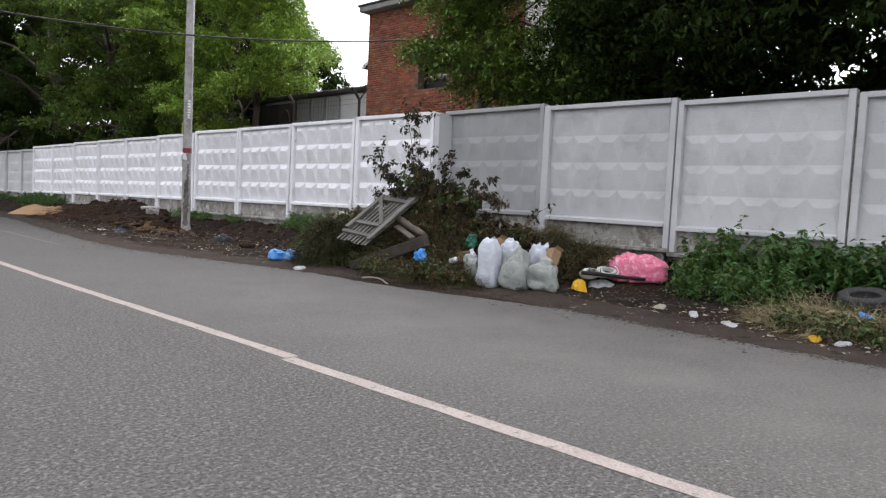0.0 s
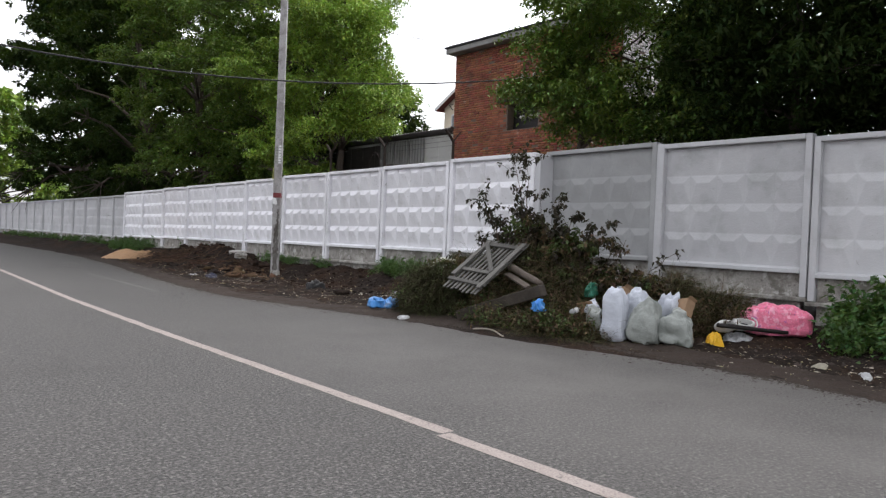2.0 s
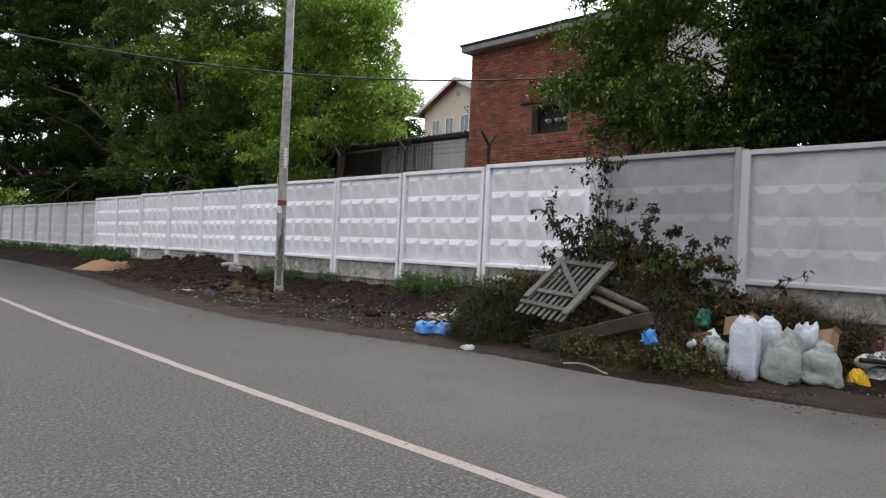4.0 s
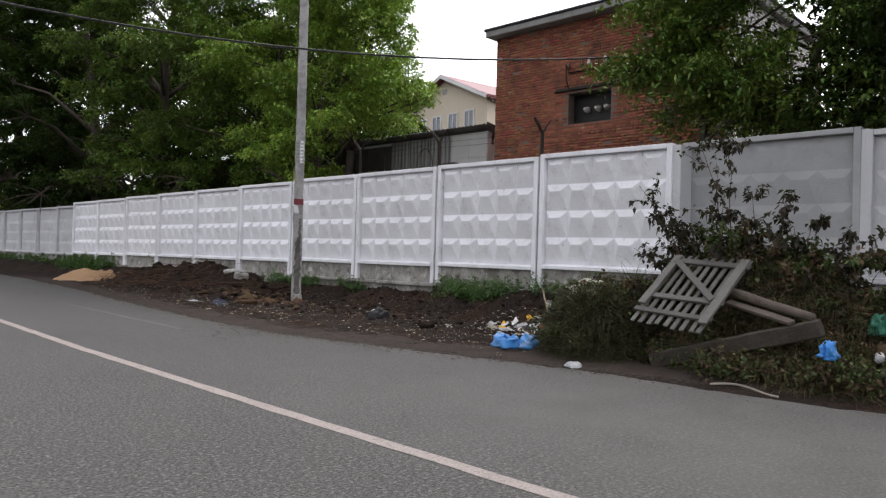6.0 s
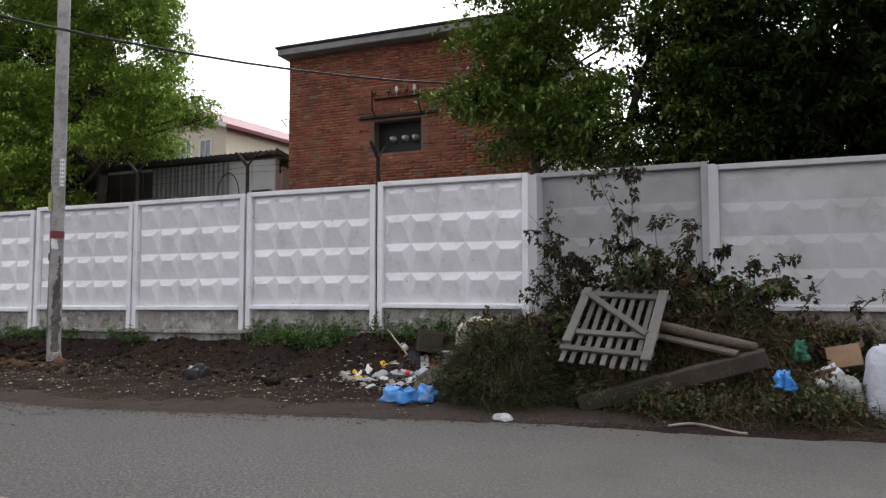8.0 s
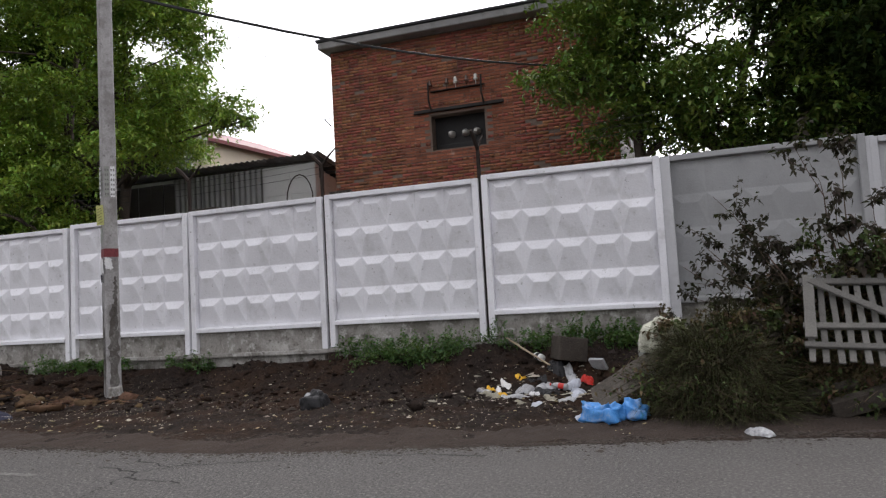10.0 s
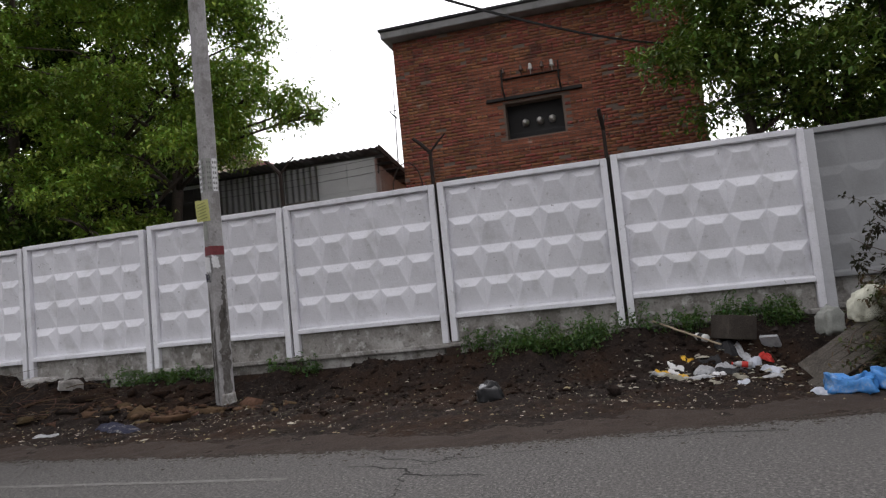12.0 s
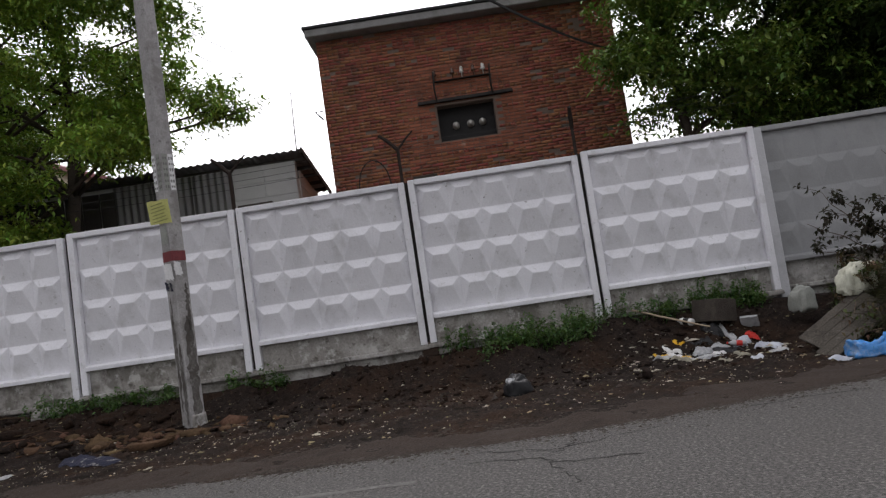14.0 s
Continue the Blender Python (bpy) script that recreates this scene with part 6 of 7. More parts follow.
# ---------------------------------------------------------------- sacks and bags
def sack_mesh(w, d, h, seed, pinch=0.35, crumple=0.06, slump=0.0):
    """A filled sack: squarish body, sagging base, pinched top, creased all over."""
    bm = bmesh.new()
    k = 1.0 if h > 0.4 else 0.65
    bmesh.ops.create_uvsphere(bm, u_segments=int(56 * k), v_segments=int(40 * k), radius=1.0)
    off = Vector((seed * 1.31, seed * 0.77, seed * 0.53))
    for v in bm.verts:
        p = v.co.copy()
        z = p.z
        sx = math.copysign(abs(p.x) ** 0.45, p.x)
        sy = math.copysign(abs(p.y) ** 0.45, p.y)
        t = (z + 1) / 2
        body = 1.06 - (1.06 - pinch) * t ** 1.7
        zz = math.copysign(abs(z) ** 0.55, z)
        q = Vector((sx * w / 2 * body, sy * d / 2 * body, (zz + 1) / 2 * h))
        q.x += slump * h * t * t
        big = noise.noise(q * 3.2 + off)
        ridge = 1.0 - abs(noise.noise(Vector((q.x * 8, q.y * 8, q.z * 3 + q.x * 2)) + off)) * 2.4
        fine = 1.0 - abs(noise.noise(Vector((q.x * 15, q.y * 15, q.z * 11)) - off)) * 2.0
        out = Vector((q.x - slump * h * t * t, q.y, (q.z - h * 0.4) * 0.5))
        if out.length > 0.001:
            out.normalize()
        q += out * crumple * (big * 1.3 + ridge * 1.0 + fine * 0.45 - 0.8)
        q.z += noise.noise(Vector((q.x * 6, q.y * 6, 0)) + off) * crumple * 1.6 * t
        q.z = max(q.z, 0.0)
        v.co = q
    return bm


def sack(name, x, y, w, d, h, mat, label, seed, rz=0.0, tip=0.0, pinch=0.35, crumple=0.05, slump=0.0, lift=0.0, tie=None, category="sack", group=""):
    ob = thing(name, Matrix.Translation((x, y, gz(x, y) - 0.015 + lift)) @ pose(0, 0, 0, tip, 0, rz), label, category, group)
    part("body", sack_mesh(w, d, h, seed, pinch, crumple, slump), mat, ob, smooth=True)
    if tie:
        bm = bmesh.new()
        rg = random.Random(seed)
        for k in range(4):
            a = k * 1.6 + rg.uniform(-0.4, 0.4)
            p0 = Vector((slump * h, 0, h * 0.96))
            p1 = p0 + Vector((math.cos(a) * w * 0.22, math.sin(a) * d * 0.22, h * rg.uniform(0.03, 0.09)))
            s = Vector((-math.sin(a), math.cos(a), 0)) * w * 0.13
            vs = [bm.verts.new(q) for q in (p0 - s * 0.3, p0 + s * 0.3, p1 + s, p1 - s * 0.9)]
            bm.faces.new(vs)
        e = bmesh.ops.extrude_face_region(bm, geom=list(bm.faces))
        for v in [q for q in e["geom"] if isinstance(q, bmesh.types.BMVert)]:
            v.co += Vector((0.004, 0.003, 0.004))
        part("gathered_neck", bm, mat, ob)
    return ob


G = "dumped rubbish sacks"
sack("rubbish_sack", 8.38, 7.80, 0.28, 0.36, 0.80, WHITE_BAG, "tall full white woven sack standing on soil", 3, 8, 0, 0.86, 0.022, 0.0, tie=True, category="rubbish sack", group=G)
sack("rubbish_sack", 8.55, 7.46, 0.36, 0.52, 0.70, GREY_BAG, "slumped greenish-grey woven sack leaning on a white one", 5, 12, 9, 0.30, 0.045, 0.0, category="rubbish sack", group=G)
sack("rubbish_sack", 8.85, 7.10, 0.40, 0.52, 0.50, GREY_BAG, "low slumped grey woven sack", 8, 25, 6, 0.26, 0.05, 0.0, category="rubbish sack", group=G)
sack("rubbish_sack", 8.76, 7.68, 0.32, 0.38, 0.80, WHITE_BAG, "full white sack with a red mark behind the others", 13, 10, 0, 0.55, 0.04, category="rubbish sack", group=G)
sack("rubbish_sack", 9.05, 7.42, 0.28, 0.36, 0.72, WHITE_BAG, "crumpled bluish-white bag behind the others", 17, 10, 8, 0.5, 0.06, category="rubbish sack", group=G)
sack("rubbish_sack", 8.42, 8.16, 0.28, 0.34, 0.44, GREY_BAG, "small grey-green bag beside the white sack", 19, 10, 0, 0.45, 0.06, category="rubbish sack", group=G)
sack("rubbish_sack", 10.72, 6.48, 1.02, 0.54, 0.47, PINK_BAG, "large pink plastic bag lying on its side", 23, -42, 0, 0.78, 0.05, lift=-0.02, category="rubbish sack")
sack("plastic_bag", 8.76, 8.58, 0.22, 0.18, 0.22, GREEN_BAG, "dark green crumpled plastic bag on the cuttings", 29, 0, 0, 0.4, 0.09, lift=0.5, category="plastic bag")
sack("plastic_bag", 7.74, 8.80, 0.26, 0.2, 0.20, BLUE_BAG, "bright blue crumpled plastic bag caught in cuttings", 31, 0, 0, 0.5, 0.1, lift=0.42, category="plastic bag")
sack("plastic_bag", 8.88, 17.30, 0.50, 0.36, 0.25, BLACK_BAG, "small black rubbish bag with a grey top", 41, 10, 0, 0.45, 0.05, category="rubbish bag")
sack("cream_sack", 9.16, 12.7, 0.50, 0.36, 0.42, CREAM_BAG, "pale cream sack sagging on the brush heap", 47, -75, 0, 0.75, 0.04, 0.35, lift=0.64, category="sack")
sack("plastic_bag", 8.45, 8.32, 0.24, 0.2, 0.2, WHITE_BAG, "small white plastic bag among cuttings", 51, 50, 0, 0.6, 0.05, lift=0.3, category="plastic bag")


def film(name, x, y, w, dpt, h, mat, label, seed, rz=0.0, lift=0.0, category="plastic bag"):
    """A crumpled sheet of film or cloth lying on the ground, ragged at its rim."""
    w, dpt, h = w * 1.2, dpt * 1.3, h * 0.6
    n = 22
    bm = bmesh.new()
    rg = random.Random(seed)
    off = Vector((seed * 0.71, seed * 1.93, 0.0))
    ca, sa = math.cos(radians(rz)), math.sin(radians(rz))
    g = {}
    for i in range(n + 1):
        for k in range(n + 1):
            u, v = i / n * 2 - 1, k / n * 2 - 1
            r = max(abs(u), abs(v))
            if r > 0:
                q = math.hypot(u, v)
                f = r / q * (0.82 + 0.3 * noise.noise(Vector((u / q * 1.3, v / q * 1.3, seed))))
            else:
                f = 1.0
            px, py = u * f * w / 2, v * f * dpt / 2
            p = Vector((px, py, 0.0)) / max(w, dpt)
            fold = 1.0 - abs(noise.noise(p * 3.2 + off)) * 2.2
            mid = 1.0 - abs(noise.noise(p * 7.0 + off * 1.7)) * 2.2
            fine = 1.0 - abs(noise.noise(p * 15.0 - off)) * 2.0
            z = max(0.0, 1 - r ** 5) * h * (0.42 + 0.28 * fold + 0.24 * mid + 0.12 * fine) + 0.006
            wx, wy = x + px * ca - py * sa + 0.02 * fine, y + px * sa + py * ca
            g[i, k] = bm.verts.new((wx, wy, gz(wx, wy) + lift + max(0.005, z)))
    for i in range(n):
        for k in range(n):
            bm.faces.new((g[i, k], g[i + 1, k], g[i + 1, k + 1], g[i, k + 1]))
    e = bmesh.ops.extrude_face_region(bm, geom=list(bm.faces))
    for v in [q for q in e["geom"] if isinstance(q, bmesh.types.BMVert)]:
        v.co.z += 0.004
    bmesh.ops.recalc_face_normals(bm, faces=bm.faces)
    return tagged(part(name, bm, mat), label, category)


sack("plastic_bag", 7.92, 13.28, 0.48, 0.36, 0.19, LIGHT_BLUE_BAG, "light blue printed plastic bag on the soil", 101, 68, 0, 0.6, 0.075, category="plastic bag")
sack("plastic_bag", 8.06, 12.92, 0.32, 0.28, 0.18, LIGHT_BLUE_BAG, "pale blue crumpled plastic bag on the soil", 103, 20, 0, 0.6, 0.07, category="plastic bag")
film("plastic_bag", 8.2, 13.5, 0.3, 0.2, 0.05, WHITE_BAG, "flat white plastic scrap beside a blue bag", 31, 50)
film("plastic_bag", 8.85, 17.38, 0.18, 0.16, 0.1, CLEAR_BAG, "grey crumpled film on a black bag", 43, 10, 0.17)
film("plastic_bag", 9.56, 6.85, 0.30, 0.24, 0.28, YELLOW, "yellow plastic bag beside a sack", 61, 10)
film("plastic_bag", 7.42, 11.75, 0.32, 0.2, 0.08, CLEAR_BAG, "flattened pale plastic bag at the road edge", 3, 50)
film("plastic_bag", 9.72, 13.78, 0.24, 0.18, 0.13, WHITE_BAG, "crumpled white plastic bag among litter", 4, 50)
film("plastic_bag", 9.98, 14.0, 0.22, 0.18, 0.13, WHITE_BAG, "torn white plastic bag among litter", 5, 10)
film("plastic_bag", 10.0, 14.28, 0.34, 0.26, 0.12, CLEAR_BAG, "crumpled clear film among litter", 6, 10)
film("plastic_bag", 9.85, 14.25, 0.40, 0.3, 0.10, BLACK_BAG, "flattened black plastic bag among litter", 7, 80)
film("plastic_bag", 9.95, 14.55, 0.3, 0.26, 0.12, CLEAR_BAG, "grey crumpled film among litter", 8, 120)
film("wrapper", 10.45, 14.72, 0.17, 0.11, 0.06, YELLOW, "yellow plastic wrapper among litter", 9, 80, category="wrapper")
film("wrapper", 9.75, 14.85, 0.17, 0.12, 0.06, YELLOW, "bright yellow plastic wrapper on the soil", 10, 10, category="wrapper")
film("wrapper", 10.2, 14.9, 0.34, 0.12, 0.05, WHITE_PLASTIC, "white plastic strip on the soil", 11, 30, category="wrapper")
for _k, (_x, _y, _w, _d, _m, _r, _lb) in enumerate((
        (9.95, 14.95, 0.42, 0.07, TRIM_WHITE, 20, "thin white plastic strip among litter"), (10.1, 15.1, 0.36, 0.06, YELLOW, 35, "thin yellow plastic strip among litter"),
        (9.85, 15.15, 0.3, 0.12, CLEAR_BAG, 60, "dull grey film scrap among litter"), (9.7, 14.6, 0.34, 0.14, BLACK_BAG, 15, "black film scrap among litter"),
        (10.3, 14.45, 0.3, 0.16, BLACK_BAG, 70, "black film scrap among litter"), (9.55, 14.15, 0.24, 0.12, PAPER, 40, "dirty paper scrap among litter"),
        (9.6, 14.95, 0.3, 0.1, PAPER, 80, "dirty paper scrap among litter"), (9.4, 13.75, 0.28, 0.14, WHITE_BAG, 10, "dirty white film scrap among litter"),
        (9.75, 14.4, 0.2, 0.1, TRIM_WHITE, 55, "small white plastic scrap among litter"), (10.45, 14.0, 0.3, 0.18, CLEAR_BAG, 25, "dull grey film scrap among litter"))):
    film("wrapper", _x, _y, _w, _d, 0.07, _m, _lb, 200 + _k, _r, category="wrapper")
film("plastic_bag", 9.1, 13.85, 0.26, 0.16, 0.04, CLEAR_BAG, "flat pale film on the soil", 12, 70)
film("plastic_bag", 9.25, 14.5, 0.2, 0.12, 0.05, PAPER, "pale paper scrap on the soil", 13, 20, category="paper")
film("dirty_cloth", 8.42, 22.75, 0.85, 0.32, 0.09, DARK_CLOTH, "dirty dark rag with pale folds on the soil", 14, 75, category="rag")
film("dirty_cloth", 8.32, 23.9, 0.5, 0.26, 0.05, CLEAR_BAG, "pale flattened rag on the soil", 15, 70, category="rag")
film("plastic_bag", 8.9, 14.2, 0.2, 0.14, 0.05, WHITE_BAG, "small white plastic scrap on the soil", 16, 10)
film("plastic_bag", 10.05, 6.75, 0.46, 0.3, 0.12, CLEAR_BAG, "grey crumpled plastic below a dark pipe", 17, -30)
film("wrapper", 8.45, 3.9, 0.3, 0.12, 0.04, CLEAR_BAG, "white plastic scrap at the road edge", 18, 60, category="wrapper")
film("wrapper", 8.75, 4.5, 0.4, 0.1, 0.05, CLEAR_BAG, "pale torn film at the road edge", 19, 30, category="wrapper")
film("wrapper", 8.5, 2.9, 0.16, 0.14, 0.08, YELLOW, "yellow plastic scrap at the road edge", 20, 30, category="wrapper")
film("plastic_bag", 9.35, 2.6, 0.26, 0.16, 0.08, BLUE_BAG, "bright blue plastic scrap among cuttings", 21, 30, 0.2)
film("wrapper", 8.95, 5.1, 0.24, 0.12, 0.04, PAPER, "pale paper scrap on the soil", 22, 80, category="paper")
film("plastic_bag", 8.3, 2.55, 0.24, 0.14, 0.06, CLEAR_BAG, "white plastic scrap at the road edge", 23, 30)


# cartons, clogs, pipe, crate, bottles
def carton(x, y, z, rz, tip, s, label, open_=True):
    ob = thing("carton", Matrix.Translation((x, y, z)) @ pose(0, 0, 0, tip, 12, rz), label, "carton")
    bm = bmesh.new()
    w, d, h, t = s[0], s[1], s[2], 0.006
    box(bm, (0, 0, t / 2), (w, d, t))
    for c, q in (((-w / 2, 0, h / 2), (t, d, h)), ((w / 2, 0, h / 2), (t, d, h)), ((0, -d / 2, h / 2), (w, t, h)), ((0, d / 2, h / 2), (w, t, h))):
        box(bm, c, q)
    part("body", bm, CARDBOARD, ob)
    for k, (c, q, r) in enumerate((((-w / 2 - d * 0.12, 0, h + d * 0.1), (d * 0.34, d, t), (0, 40, 0)), ((w / 2 + d * 0.12, 0, h + d * 0.1), (d * 0.34, d, t), (0, -40, 0)))):
        bm = bmesh.new()
        box(bm, (0, 0, 0), q)
        f = part("flap", bm, CARDBOARD, ob)
        f.matrix_local = Matrix.Translation(c) @ pose(0, 0, 0, *r)
    return ob


carton(9.02, 7.12, 0.48, 78, 30, (0.30, 0.16, 0.26), "torn brown cardboard carton among sacks")
carton(8.82, 8.08, 0.56, 80, 25, (0.34, 0.2, 0.26), "brown cardboard carton behind white sacks")
carton(8.5, 8.36, 0.36, 20, -15, (0.3, 0.24, 0.16), "crushed brown cardboard carton in cuttings")


def clog(x, y, z, rz):
    """A rubber clog tipped on its side, with its round opening showing."""
    ob = thing("clog", Matrix.Translation((x, y, z)) @ pose(0, 0, 0, 0, -52, rz) @ Matrix.Scale(1.35, 4), "white rubber clog lying among rubbish", "clog", "white clogs")
    bm = bmesh.new()
    prof = [(0.0, -0.05), (0.9, -0.05), (1.0, -0.03), (1.0, 0.0), (0.94, 0.03), (0.8, 0.05), (0.66, 0.052), (0.6, 0.04), (0.58, 0.0), (0.5, -0.025), (0.0, -0.028)]
    rings = []
    for r, zz in prof:
        ring = []
        for k in range(24):
            t = 2 * math.pi * k / 24
            w = 0.062 * (1.0 + 0.14 * math.sin(t))
            shift = 0.03 * (1.0 - r) * (zz > -0.045)
            ring.append(bm.verts.new((w * r * math.cos(t), 0.14 * r * math.sin(t) - shift, zz + 0.02 * max(0.0, math.sin(t)) * (zz > 0.02))))
        rings.append(ring)
    for p, q in zip(rings, rings[1:]):
        for k in range(24):
            bm.faces.new((p[k], p[(k + 1) % 24], q[(k + 1) % 24], q[k]))
    bmesh.ops.remove_doubles(bm, verts=bm.verts, dist=0.0005)
    bmesh.ops.recalc_face_normals(bm, faces=bm.faces)
    part("shell", bm, WHITE_PLASTIC, ob, smooth=True)
    bm = bmesh.new()
    lathe(bm, ((0.03, -0.024), (0.034, -0.022), (0.0335, -0.02)), 18)
    for v in bm.verts:
        v.co.y = v.co.y * 2.1 - 0.012
    part("insole", bm, RUBBER, ob, "dark inside")
    bm = bmesh.new()
    tube(bm, [(0.066 * math.cos(t), -0.10 + -0.05 * math.sin(t), 0.045) for t in [math.pi * k / 10 for k in range(11)]], 0.008, 6)
    part("strap", bm, WHITE_PLASTIC, ob)
    return ob


clog(9.84, 6.82, gz(9.84, 6.82) + 0.24, 65)
clog(10.12, 6.70, gz(10.12, 6.7) + 0.24, 50)
beam_between("dark_pipe", (9.62, 6.84, 0.36), (10.6, 6.22, 0.27), 0.07, 0.07, BLACK_STEEL, "dark bent pipe lying across rubbish", "pipe", 0, True)


def tyre(x, y, rz, tip):
    ob = thing("tyre", Matrix.Translation((x, y, gz(x, y) + 0.13)) @ pose(0, 0, 0, tip, 0, rz), "worn grey-black car tyre lying in weeds", "tyre")
    bm = bmesh.new()
    prof = [(0.20, -0.07), (0.24, -0.095), (0.30, -0.095), (0.325, -0.075), (0.333, -0.04), (0.335, 0), (0.333, 0.04), (0.325, 0.075), (0.30, 0.095), (0.24, 0.095), (0.20, 0.07), (0.19, 0.055), (0.215, 0.03), (0.215, -0.03), (0.19, -0.055)]
    n = 40
    rings = [[bm.verts.new((r * math.cos(2 * math.pi * k / n), r * math.sin(2 * math.pi * k / n), z)) for r, z in prof] for k in range(n)]
    for k in range(n):
        a, b = rings[k], rings[(k + 1) % n]
        for i in range(len(prof)):
            j = (i + 1) % len(prof)
            bm.faces.new((a[i], b[i], b[j], a[j]))
    bmesh.ops.recalc_face_normals(bm, faces=bm.faces)
    part("casing", bm, RUBBER, ob, smooth=True)
    bm = bmesh.new()
    for k in range(60):
        for z in (-0.045, 0.0, 0.045):
            box(bm, (0.337, 0, z), (0.01, 0.022, 0.034), Matrix.Rotation(2 * math.pi * (k + (z > 0) * 0.5) / 60, 4, "Z"))
    part("tread", bm, RUBBER, ob)
    return ob


tyre(10.75, 2.95, -90, 13)


def crate(x, y, rz):
    ob = thing("wooden_box", Matrix.Translation((x, y, gz(x, y) + 0.0)) @ pose(0, 0, 0, 8, 0, rz), "broken dark wooden box on the bank", "wooden box")
    for k, (c, s) in enumerate((((0, -0.2, 0.16), (0.5, 0.02, 0.34)), ((0, 0.2, 0.16), (0.5, 0.02, 0.34)), ((-0.25, 0, 0.16), (0.02, 0.4, 0.34)), ((0.25, 0, 0.16), (0.02, 0.4, 0.34)), ((0, 0, 0.0), (0.5, 0.4, 0.02)))):
        bm = bmesh.new()
        box(bm, c, s)
        part("side" if k < 4 else "base", wobble(soften(bm, 0.006), 0.006, 5.0, k), BROWN_WOOD, ob)
    return ob


crate(10.75, 14.05, 25)


def bottle(x, y, z, rz, body, cap, label, ln=0.26, r=0.045):
    m = Matrix.Translation((x, y, z)) @ pose(0, 0, 0, 0, 82, rz)
    ob = thing("bottle", m, label, "bottle")
    bm = bmesh.new()
    lathe(bm, ((r * 0.9, 0), (r, 0.01), (r, ln * 0.62), (r * 0.75, ln * 0.76), (r * 0.35, ln * 0.86), (r * 0.33, ln * 0.93)), 16)
    part("body", bm, body, ob, smooth=True)
    bm = bmesh.new()
    lathe(bm, ((r * 0.42, ln * 0.92), (r * 0.42, ln), (r * 0.36, ln * 1.005)), 12)
    part("cap", bm, cap, ob)
    bm = bmesh.new()
    lathe(bm, ((r * 1.015, ln * 0.2), (r * 1.02, ln * 0.21), (r * 1.02, ln * 0.5), (r * 1.015, ln * 0.51)), 16)
    part("label_band", bm, cap, ob)
    return ob


bottle(10.62, 14.42, gz(10.6, 14.4) + 0.13, 35, WHITE_PLASTIC, BLACK_BAG, "white plastic bottle with a black band", 0.3, 0.055)
bottle(9.9, 13.95, gz(9.9, 13.95) + 0.06, 80, CLEAR_BAG, RED, "cloudy plastic bottle with a red cap", 0.26, 0.04)
bottle(8.1, 8.4, 0.45, 10, CLEAR_BAG, TRIM_WHITE, "cloudy plastic bottle in cuttings", 0.28, 0.045)


def tray(x, y, z, rz):
    ob = thing("plastic_tray", Matrix.Translation((x, y, z)) @ pose(0, 0, 0, 55, 0, rz), "grey plastic tray standing on edge", "tray")
    bm = bmesh.new()
    box(bm, (0, 0, 0), (0.24, 0.18, 0.008))
    for c, s in (((0, -0.09, 0.02), (0.24, 0.012, 0.04)), ((0, 0.09, 0.02), (0.24, 0.012, 0.04)), ((-0.12, 0, 0.02), (0.012, 0.168, 0.04)), ((0.12, 0, 0.02), (0.012, 0.168, 0.04))):
        box(bm, c, s)
    part("shell", bm, CLEAR_BAG, ob)
    return ob


tray(10.55, 13.6, gz(10.55, 13.6) + 0.12, 60)
film("plastic_bag", 10.25, 13.72, 0.22, 0.18, 0.16, RED, "bright red plastic scrap among litter", 71, 20)
film("plastic_bag", 10.12, 13.9, 0.22, 0.2, 0.14, WHITE_BAG, "crumpled white plastic bag among litter", 72, 70)
film("plastic_bag", 10.5, 14.2, 0.34, 0.24, 0.12, BLACK_BAG, "black plastic scrap among litter", 74, 40)
film("plastic_bag", 9.6, 14.6, 0.5, 0.16, 0.08, CLEAR_BAG, "long strip of grey film among litter", 75, 75)
sack("striped_bundle", 10.4, 12.85, 0.36, 0.3, 0.40, STRIPE, "grey striped cloth bundle beside the plank hatch", 73, 20, 0, 0.5, 0.04, lift=0.2, category="bundle")


def chips(name, n, xr, yr, size, mat, label, seed, flat=0.25, cluster=0):
    nr = np.random.default_rng(seed)
    if cluster:
        cc = np.stack([nr.uniform(*xr, cluster), nr.uniform(*yr, cluster)], 1)
        c = cc[nr.integers(0, cluster, n)] + nr.normal(0, 0.4, (n, 2))
    else:
        c = np.stack([nr.uniform(*xr, n), nr.uniform(*yr, n)], 1)
    c = c[c[:, 0] > edge_at(c[:, 1]) + 0.05 + np.abs(nr.normal(0, 0.2, len(c)))]
    c = c[c[:, 0] < 11.55]
    n = len(c)
    z = ground_z(c[:, 0], c[:, 1])
    s = size * nr.lognormal(0, 0.5, n)
    v = np.empty((n, 6, 3))
    a, turn = nr.uniform(0, 2 * np.pi, n), nr.uniform(0, 2 * np.pi, n)
    for k in range(5):
        ang = a + k * 2 * np.pi / 5 + nr.normal(0, 0.25, n)
        r = s * nr.uniform(0.4, 1.1, n)
        px, py = np.cos(ang) * r * 1.25, np.sin(ang) * r * 0.5
        v[:, k, 0] = c[:, 0] + px * np.cos(turn) - py * np.sin(turn)
        v[:, k, 1] = c[:, 1] + px * np.sin(turn) + py * np.cos(turn)
        v[:, k, 2] = z + nr.uniform(-0.2, 0.5, n) * s * flat
    v[:, 5, 0], v[:, 5, 1], v[:, 5, 2] = c[:, 0], c[:, 1], z + s * flat * 1.6 + 0.004
    q = np.array([[k, (k + 1) % 5, 5] for k in range(5)])
    f = ((np.arange(n) * 6)[:, None, None] + q[None]).reshape(-1, 3)
    return tagged(link_mesh(name, mesh_from(name, v.reshape(-1, 3), f), mat), label, "litter", kind="stuff")


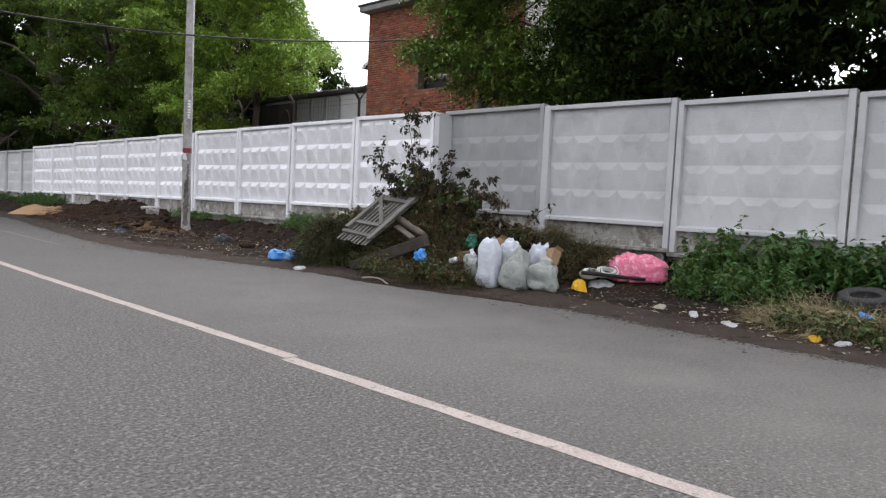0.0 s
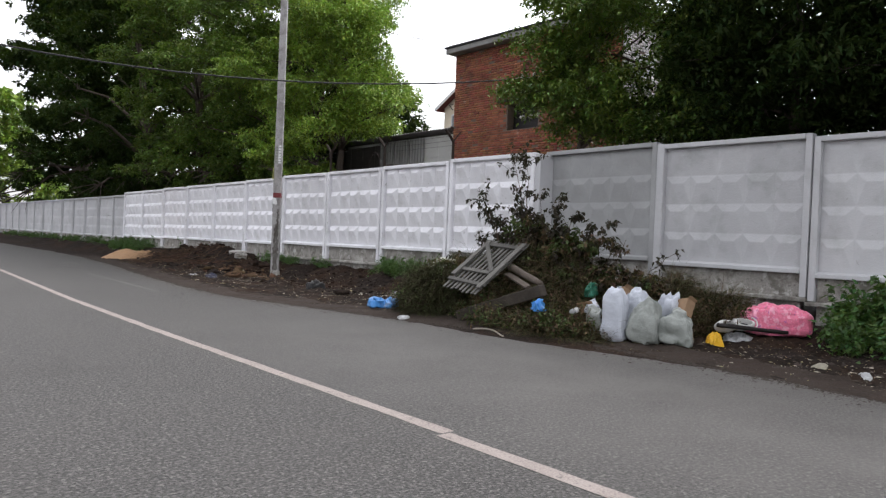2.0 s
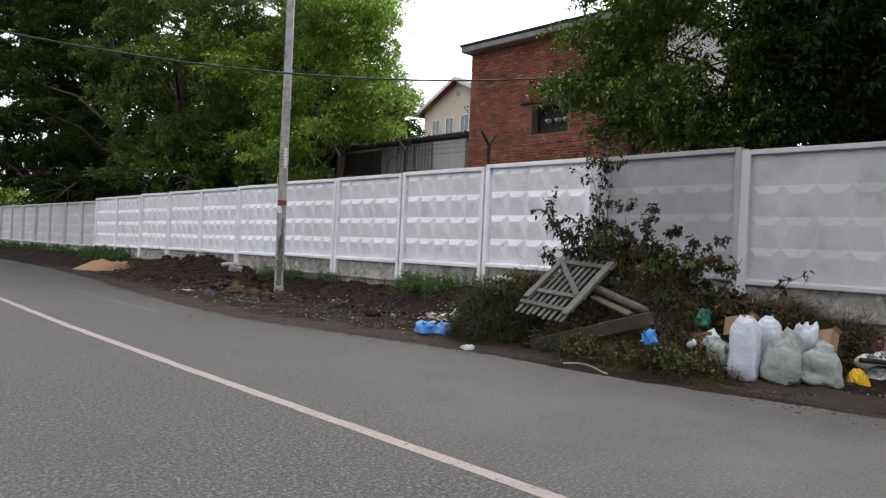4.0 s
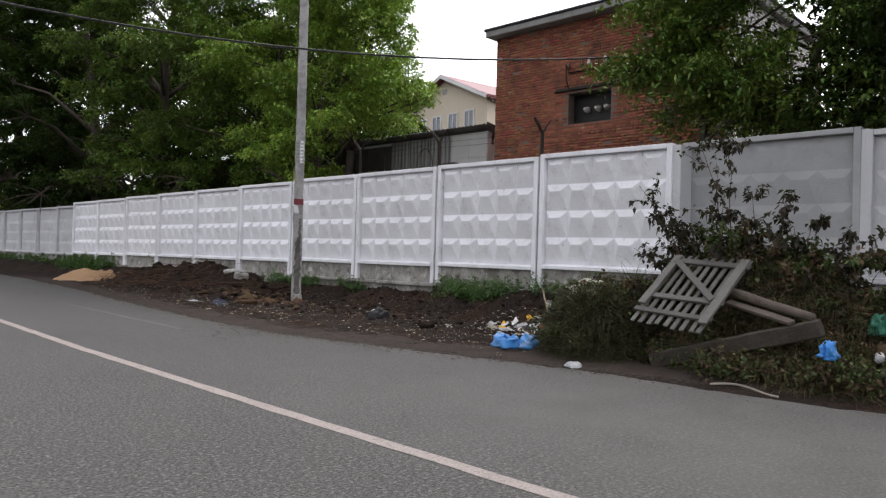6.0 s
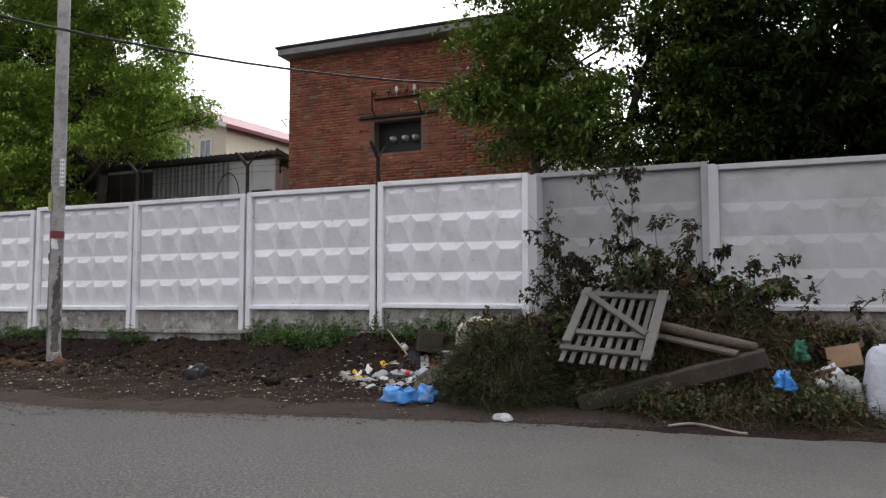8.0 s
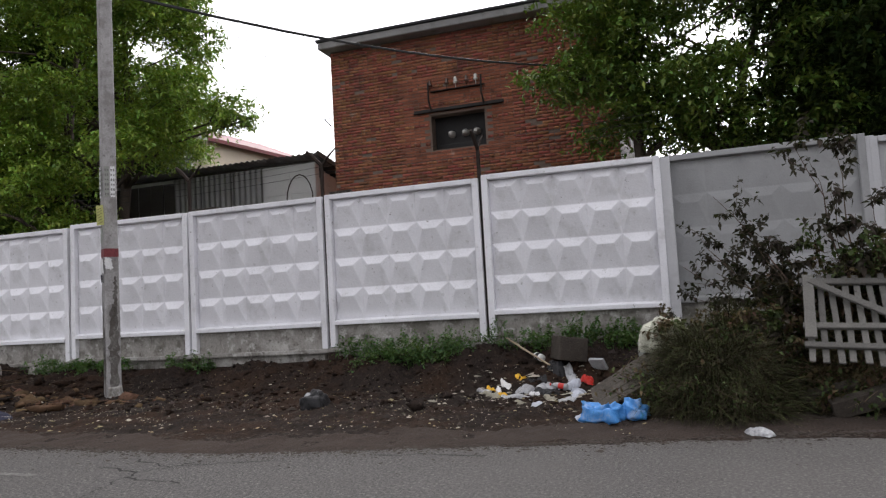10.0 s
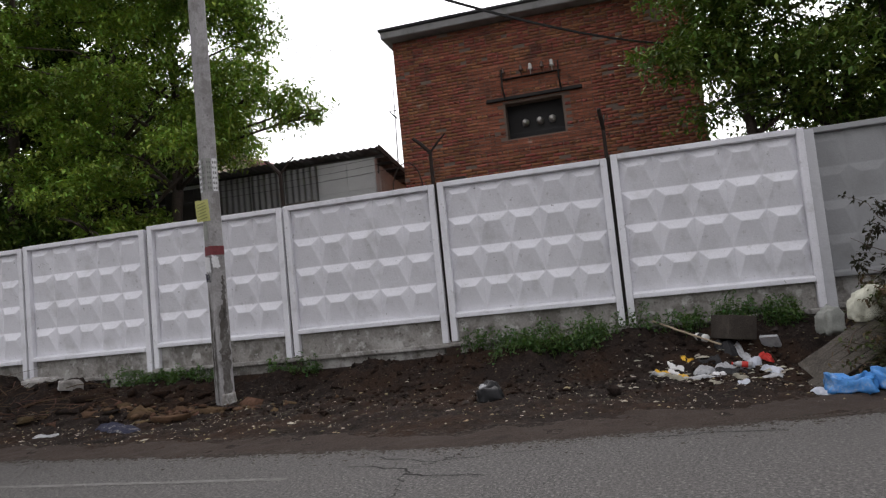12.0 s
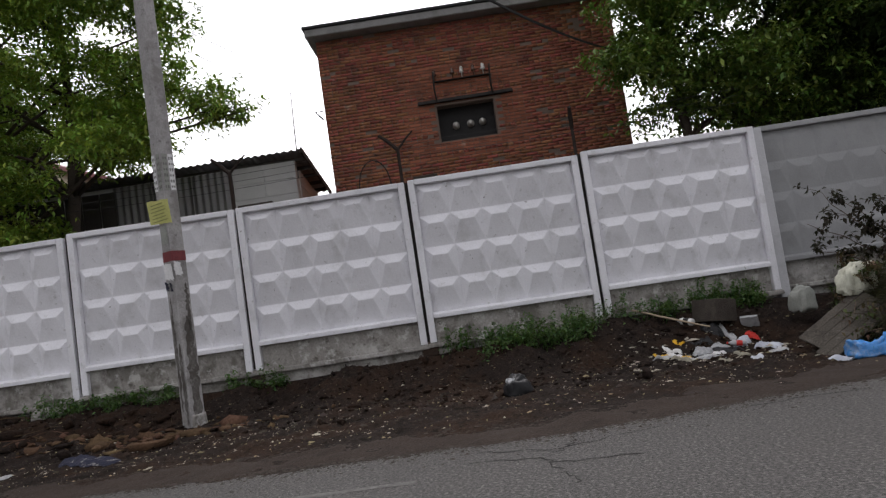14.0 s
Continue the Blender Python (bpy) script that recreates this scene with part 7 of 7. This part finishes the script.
chips("wood_scraps", 420, (7.9, 9.6), (0.6, 6.6), 0.020, PAPER, "pale wood and plastic scraps at the road edge", 91, 0.12)
chips("twig_litter", 1100, (7.9, 10.6), (0.6, 7.6), 0.013, STRAW, "dry twigs and leaf bits at the road edge", 92, 0.15)

# hose ring at the road edge
_bm = bmesh.new()
tube(_bm, [(7.5 + 0.12 * math.sin(k * 0.35), 9.95 - 0.07 * k, 0.035 + 0.02 * math.sin(k * 0.5)) for k in range(12)], 0.014, 6)
tagged(part("hose_piece", _bm, PAPER), "short pale bent hose on the soil", "hose")

# sand heap
_bm = bmesh.new()
bmesh.ops.create_grid(_bm, x_segments=40, y_segments=40, size=1.0)
for _v in _bm.verts:
    _r = min(1.0, _v.co.xy.length)
    _h = (1 - _r) ** 1.2 * 0.52
    _x, _y = 9.8 + _v.co.x * 1.1, 35.6 + _v.co.y * 1.8
    _v.co = Vector((_x, _y, gz(_x, _y) - 0.03 + _h + 0.02 * noise.noise(Vector((_x * 4, _y * 4, 0))) * (1 - _r)))
tagged(part("sand_mound", _bm, SAND, smooth=True), "low heap of orange building sand on the verge", "sand heap")


# ---------------------------------------------------------------- litter and rubble, uncountable
def crumbs(name, n, yr, reach, size, mat, label, seed, off=0.12):
    """Bits of soil trodden out over the edge of the asphalt."""
    nr = np.random.default_rng(seed)
    y = nr.uniform(*yr, n)
    c = np.stack([edge_at(y) + off - np.abs(nr.normal(0, reach, n)), y, np.full(n, 0.002)], 1)
    c[:, 2] = np.maximum(c[:, 2], ground_z(c[:, 0], c[:, 1]))
    s = size * nr.lognormal(0, 0.5, n)
    v = np.empty((n, 4, 3))
    a = nr.uniform(0, 2 * np.pi, n)
    for k in range(3):
        ang = a + k * 2 * np.pi / 3
        v[:, k] = c + np.stack([np.cos(ang) * s, np.sin(ang) * s * 1.3, np.zeros(n)], 1)
    v[:, 3] = c + np.stack([np.zeros(n), np.zeros(n), s * 0.4], 1)
    f = ((np.arange(n) * 4)[:, None, None] + np.array([[0, 1, 3], [1, 2, 3], [2, 0, 3]])[None]).reshape(-1, 3)
    return tagged(link_mesh(name, mesh_from(name, v.reshape(-1, 3), f), mat), label, "soil", kind="stuff")


crumbs("soil_crumbs", 20000, (-2.0, 36.0), 0.12, 0.010, DUST, "brown soil crumbs trodden over the asphalt edge", 95)
crumbs("soil_crumbs", 14000, (-1.0, 32.0), 0.45, 0.012, DUST, "pale dusty crumbs on the trodden verge", 97, 0.8)
crumbs("soil_crumbs", 6000, (-2.0, 36.0), 0.4, 0.006, DUST, "fine soil scattered over the asphalt", 96)
chips("paper_litter", 360, (7.3, 10.6), (10.5, 34.0), 0.022, PAPER, "small pale scraps scattered over the soil", 81, 0.12)
chips("paper_litter", 1000, (7.8, 9.8), (13.2, 24.0), 0.013, PAPER, "pale chips and leaf bits dense along the foot of the bank", 88, 0.14, 60)
chips("paper_litter", 170, (9.0, 10.7), (13.5, 15.8), 0.045, PAPER, "pale scraps and wrappers strewn over the bank", 82, 0.12)
chips("paper_litter", 200, (8.0, 10.6), (0.0, 9.0), 0.016, PAPER, "pale scraps scattered along the road edge", 83, 0.1)
chips("rubble", 4500, (7.5, 11.5), (11.0, 34.0), 0.015, STONE, "dark clods and pebbles on the soil", 84, 0.5)
_nr = np.random.default_rng(85)
_cl = []
for _ in range(700):
    _x, _y = 9.0 + 2.3 * _nr.random() ** 0.8, _nr.uniform(22.6, 33.5)
    _cl.append((_x, _y, 0.03 * _nr.lognormal(0, 0.55)))
for _ in range(1500):
    _cl.append((_nr.uniform(8.6, 11.5), _nr.uniform(13.2, 23.6), 0.02 * _nr.lognormal(0, 0.45)))
_ico = bmesh.new()
bmesh.ops.create_icosphere(_ico, subdivisions=1, radius=1.0)
_iv = np.array([tuple(v.co) for v in _ico.verts])
_if = np.array([[v.index for v in f.verts] for f in _ico.faces])
_ico.free()
_V = np.concatenate([np.array([x, y, gz(x, y) + s * _nr.uniform(-0.1, 0.35)]) + _iv * s * _nr.uniform(0.6, 1.5, 3) * np.array([1.1, 1.1, 0.7]) * (1 + _nr.normal(0, 0.4, (len(_iv), 1))) for x, y, s in _cl])
_F = np.concatenate([_if + k * len(_iv) for k in range(len(_cl))])
_tan = [(9.55 + _nr.normal(0, 0.3), 22.6 + _nr.normal(0, 1.0), 0.03 * _nr.lognormal(0, 0.6)) for _ in range(260)]
_TV = np.concatenate([np.array([x, y, gz(x, y) + s * 0.1]) + _iv * s * _nr.uniform(0.6, 1.6, 3) * np.array([1.1, 1.3, 0.6]) * (1 + _nr.normal(0, 0.38, (len(_iv), 1))) for x, y, s in _tan])
tagged(link_mesh("clay_clods", mesh_from("clay_clods", _TV, np.concatenate([_if + k * len(_iv) for k in range(len(_tan))])), CLAY), "tan clods of dug-up clay", "soil", kind="stuff")
tagged(link_mesh("soil_clods", mesh_from("soil_clods", _V, _F), SOIL), "broken clods of dug-up brown earth", "soil", kind="stuff")
chips("rubble", 2000, (8.0, 11.5), (-3.0, 11.0), 0.025, STONE, "dark clods and pebbles on the soil", 86, 0.3)
chips("leaf_litter", 2600, (8.0, 11.0), (12.0, 26.0), 0.018, LEAF_DEAD, "dark leaf bits strewn over the soil", 98, 0.15)
chips("straw_litter", 1700, (7.4, 10.9), (10.5, 33.0), 0.018, STRAW, "dry bits of leaf and stalk", 87, 0.2)

# ---------------------------------------------------------------- single bricks nearest the opening
_bm = bmesh.new()
box(_bm, (0.0, 0, 0), (0.04, 0.248, 0.062))
soften(_bm, 0.003)
_me = bpy.data.meshes.new("brick")
_bm.to_mesh(_me)
_bm.free()
_me.materials.append(BRICK_ONE)
_rng = random.Random(9)
for _a, _z, _l in NEAR_BRICKS:
    _b = new("brick", _me)
    _b.parent = front_wall
    _b.location = (0.006 - _rng.uniform(-0.004, 0.005), _a - BY0, _z)
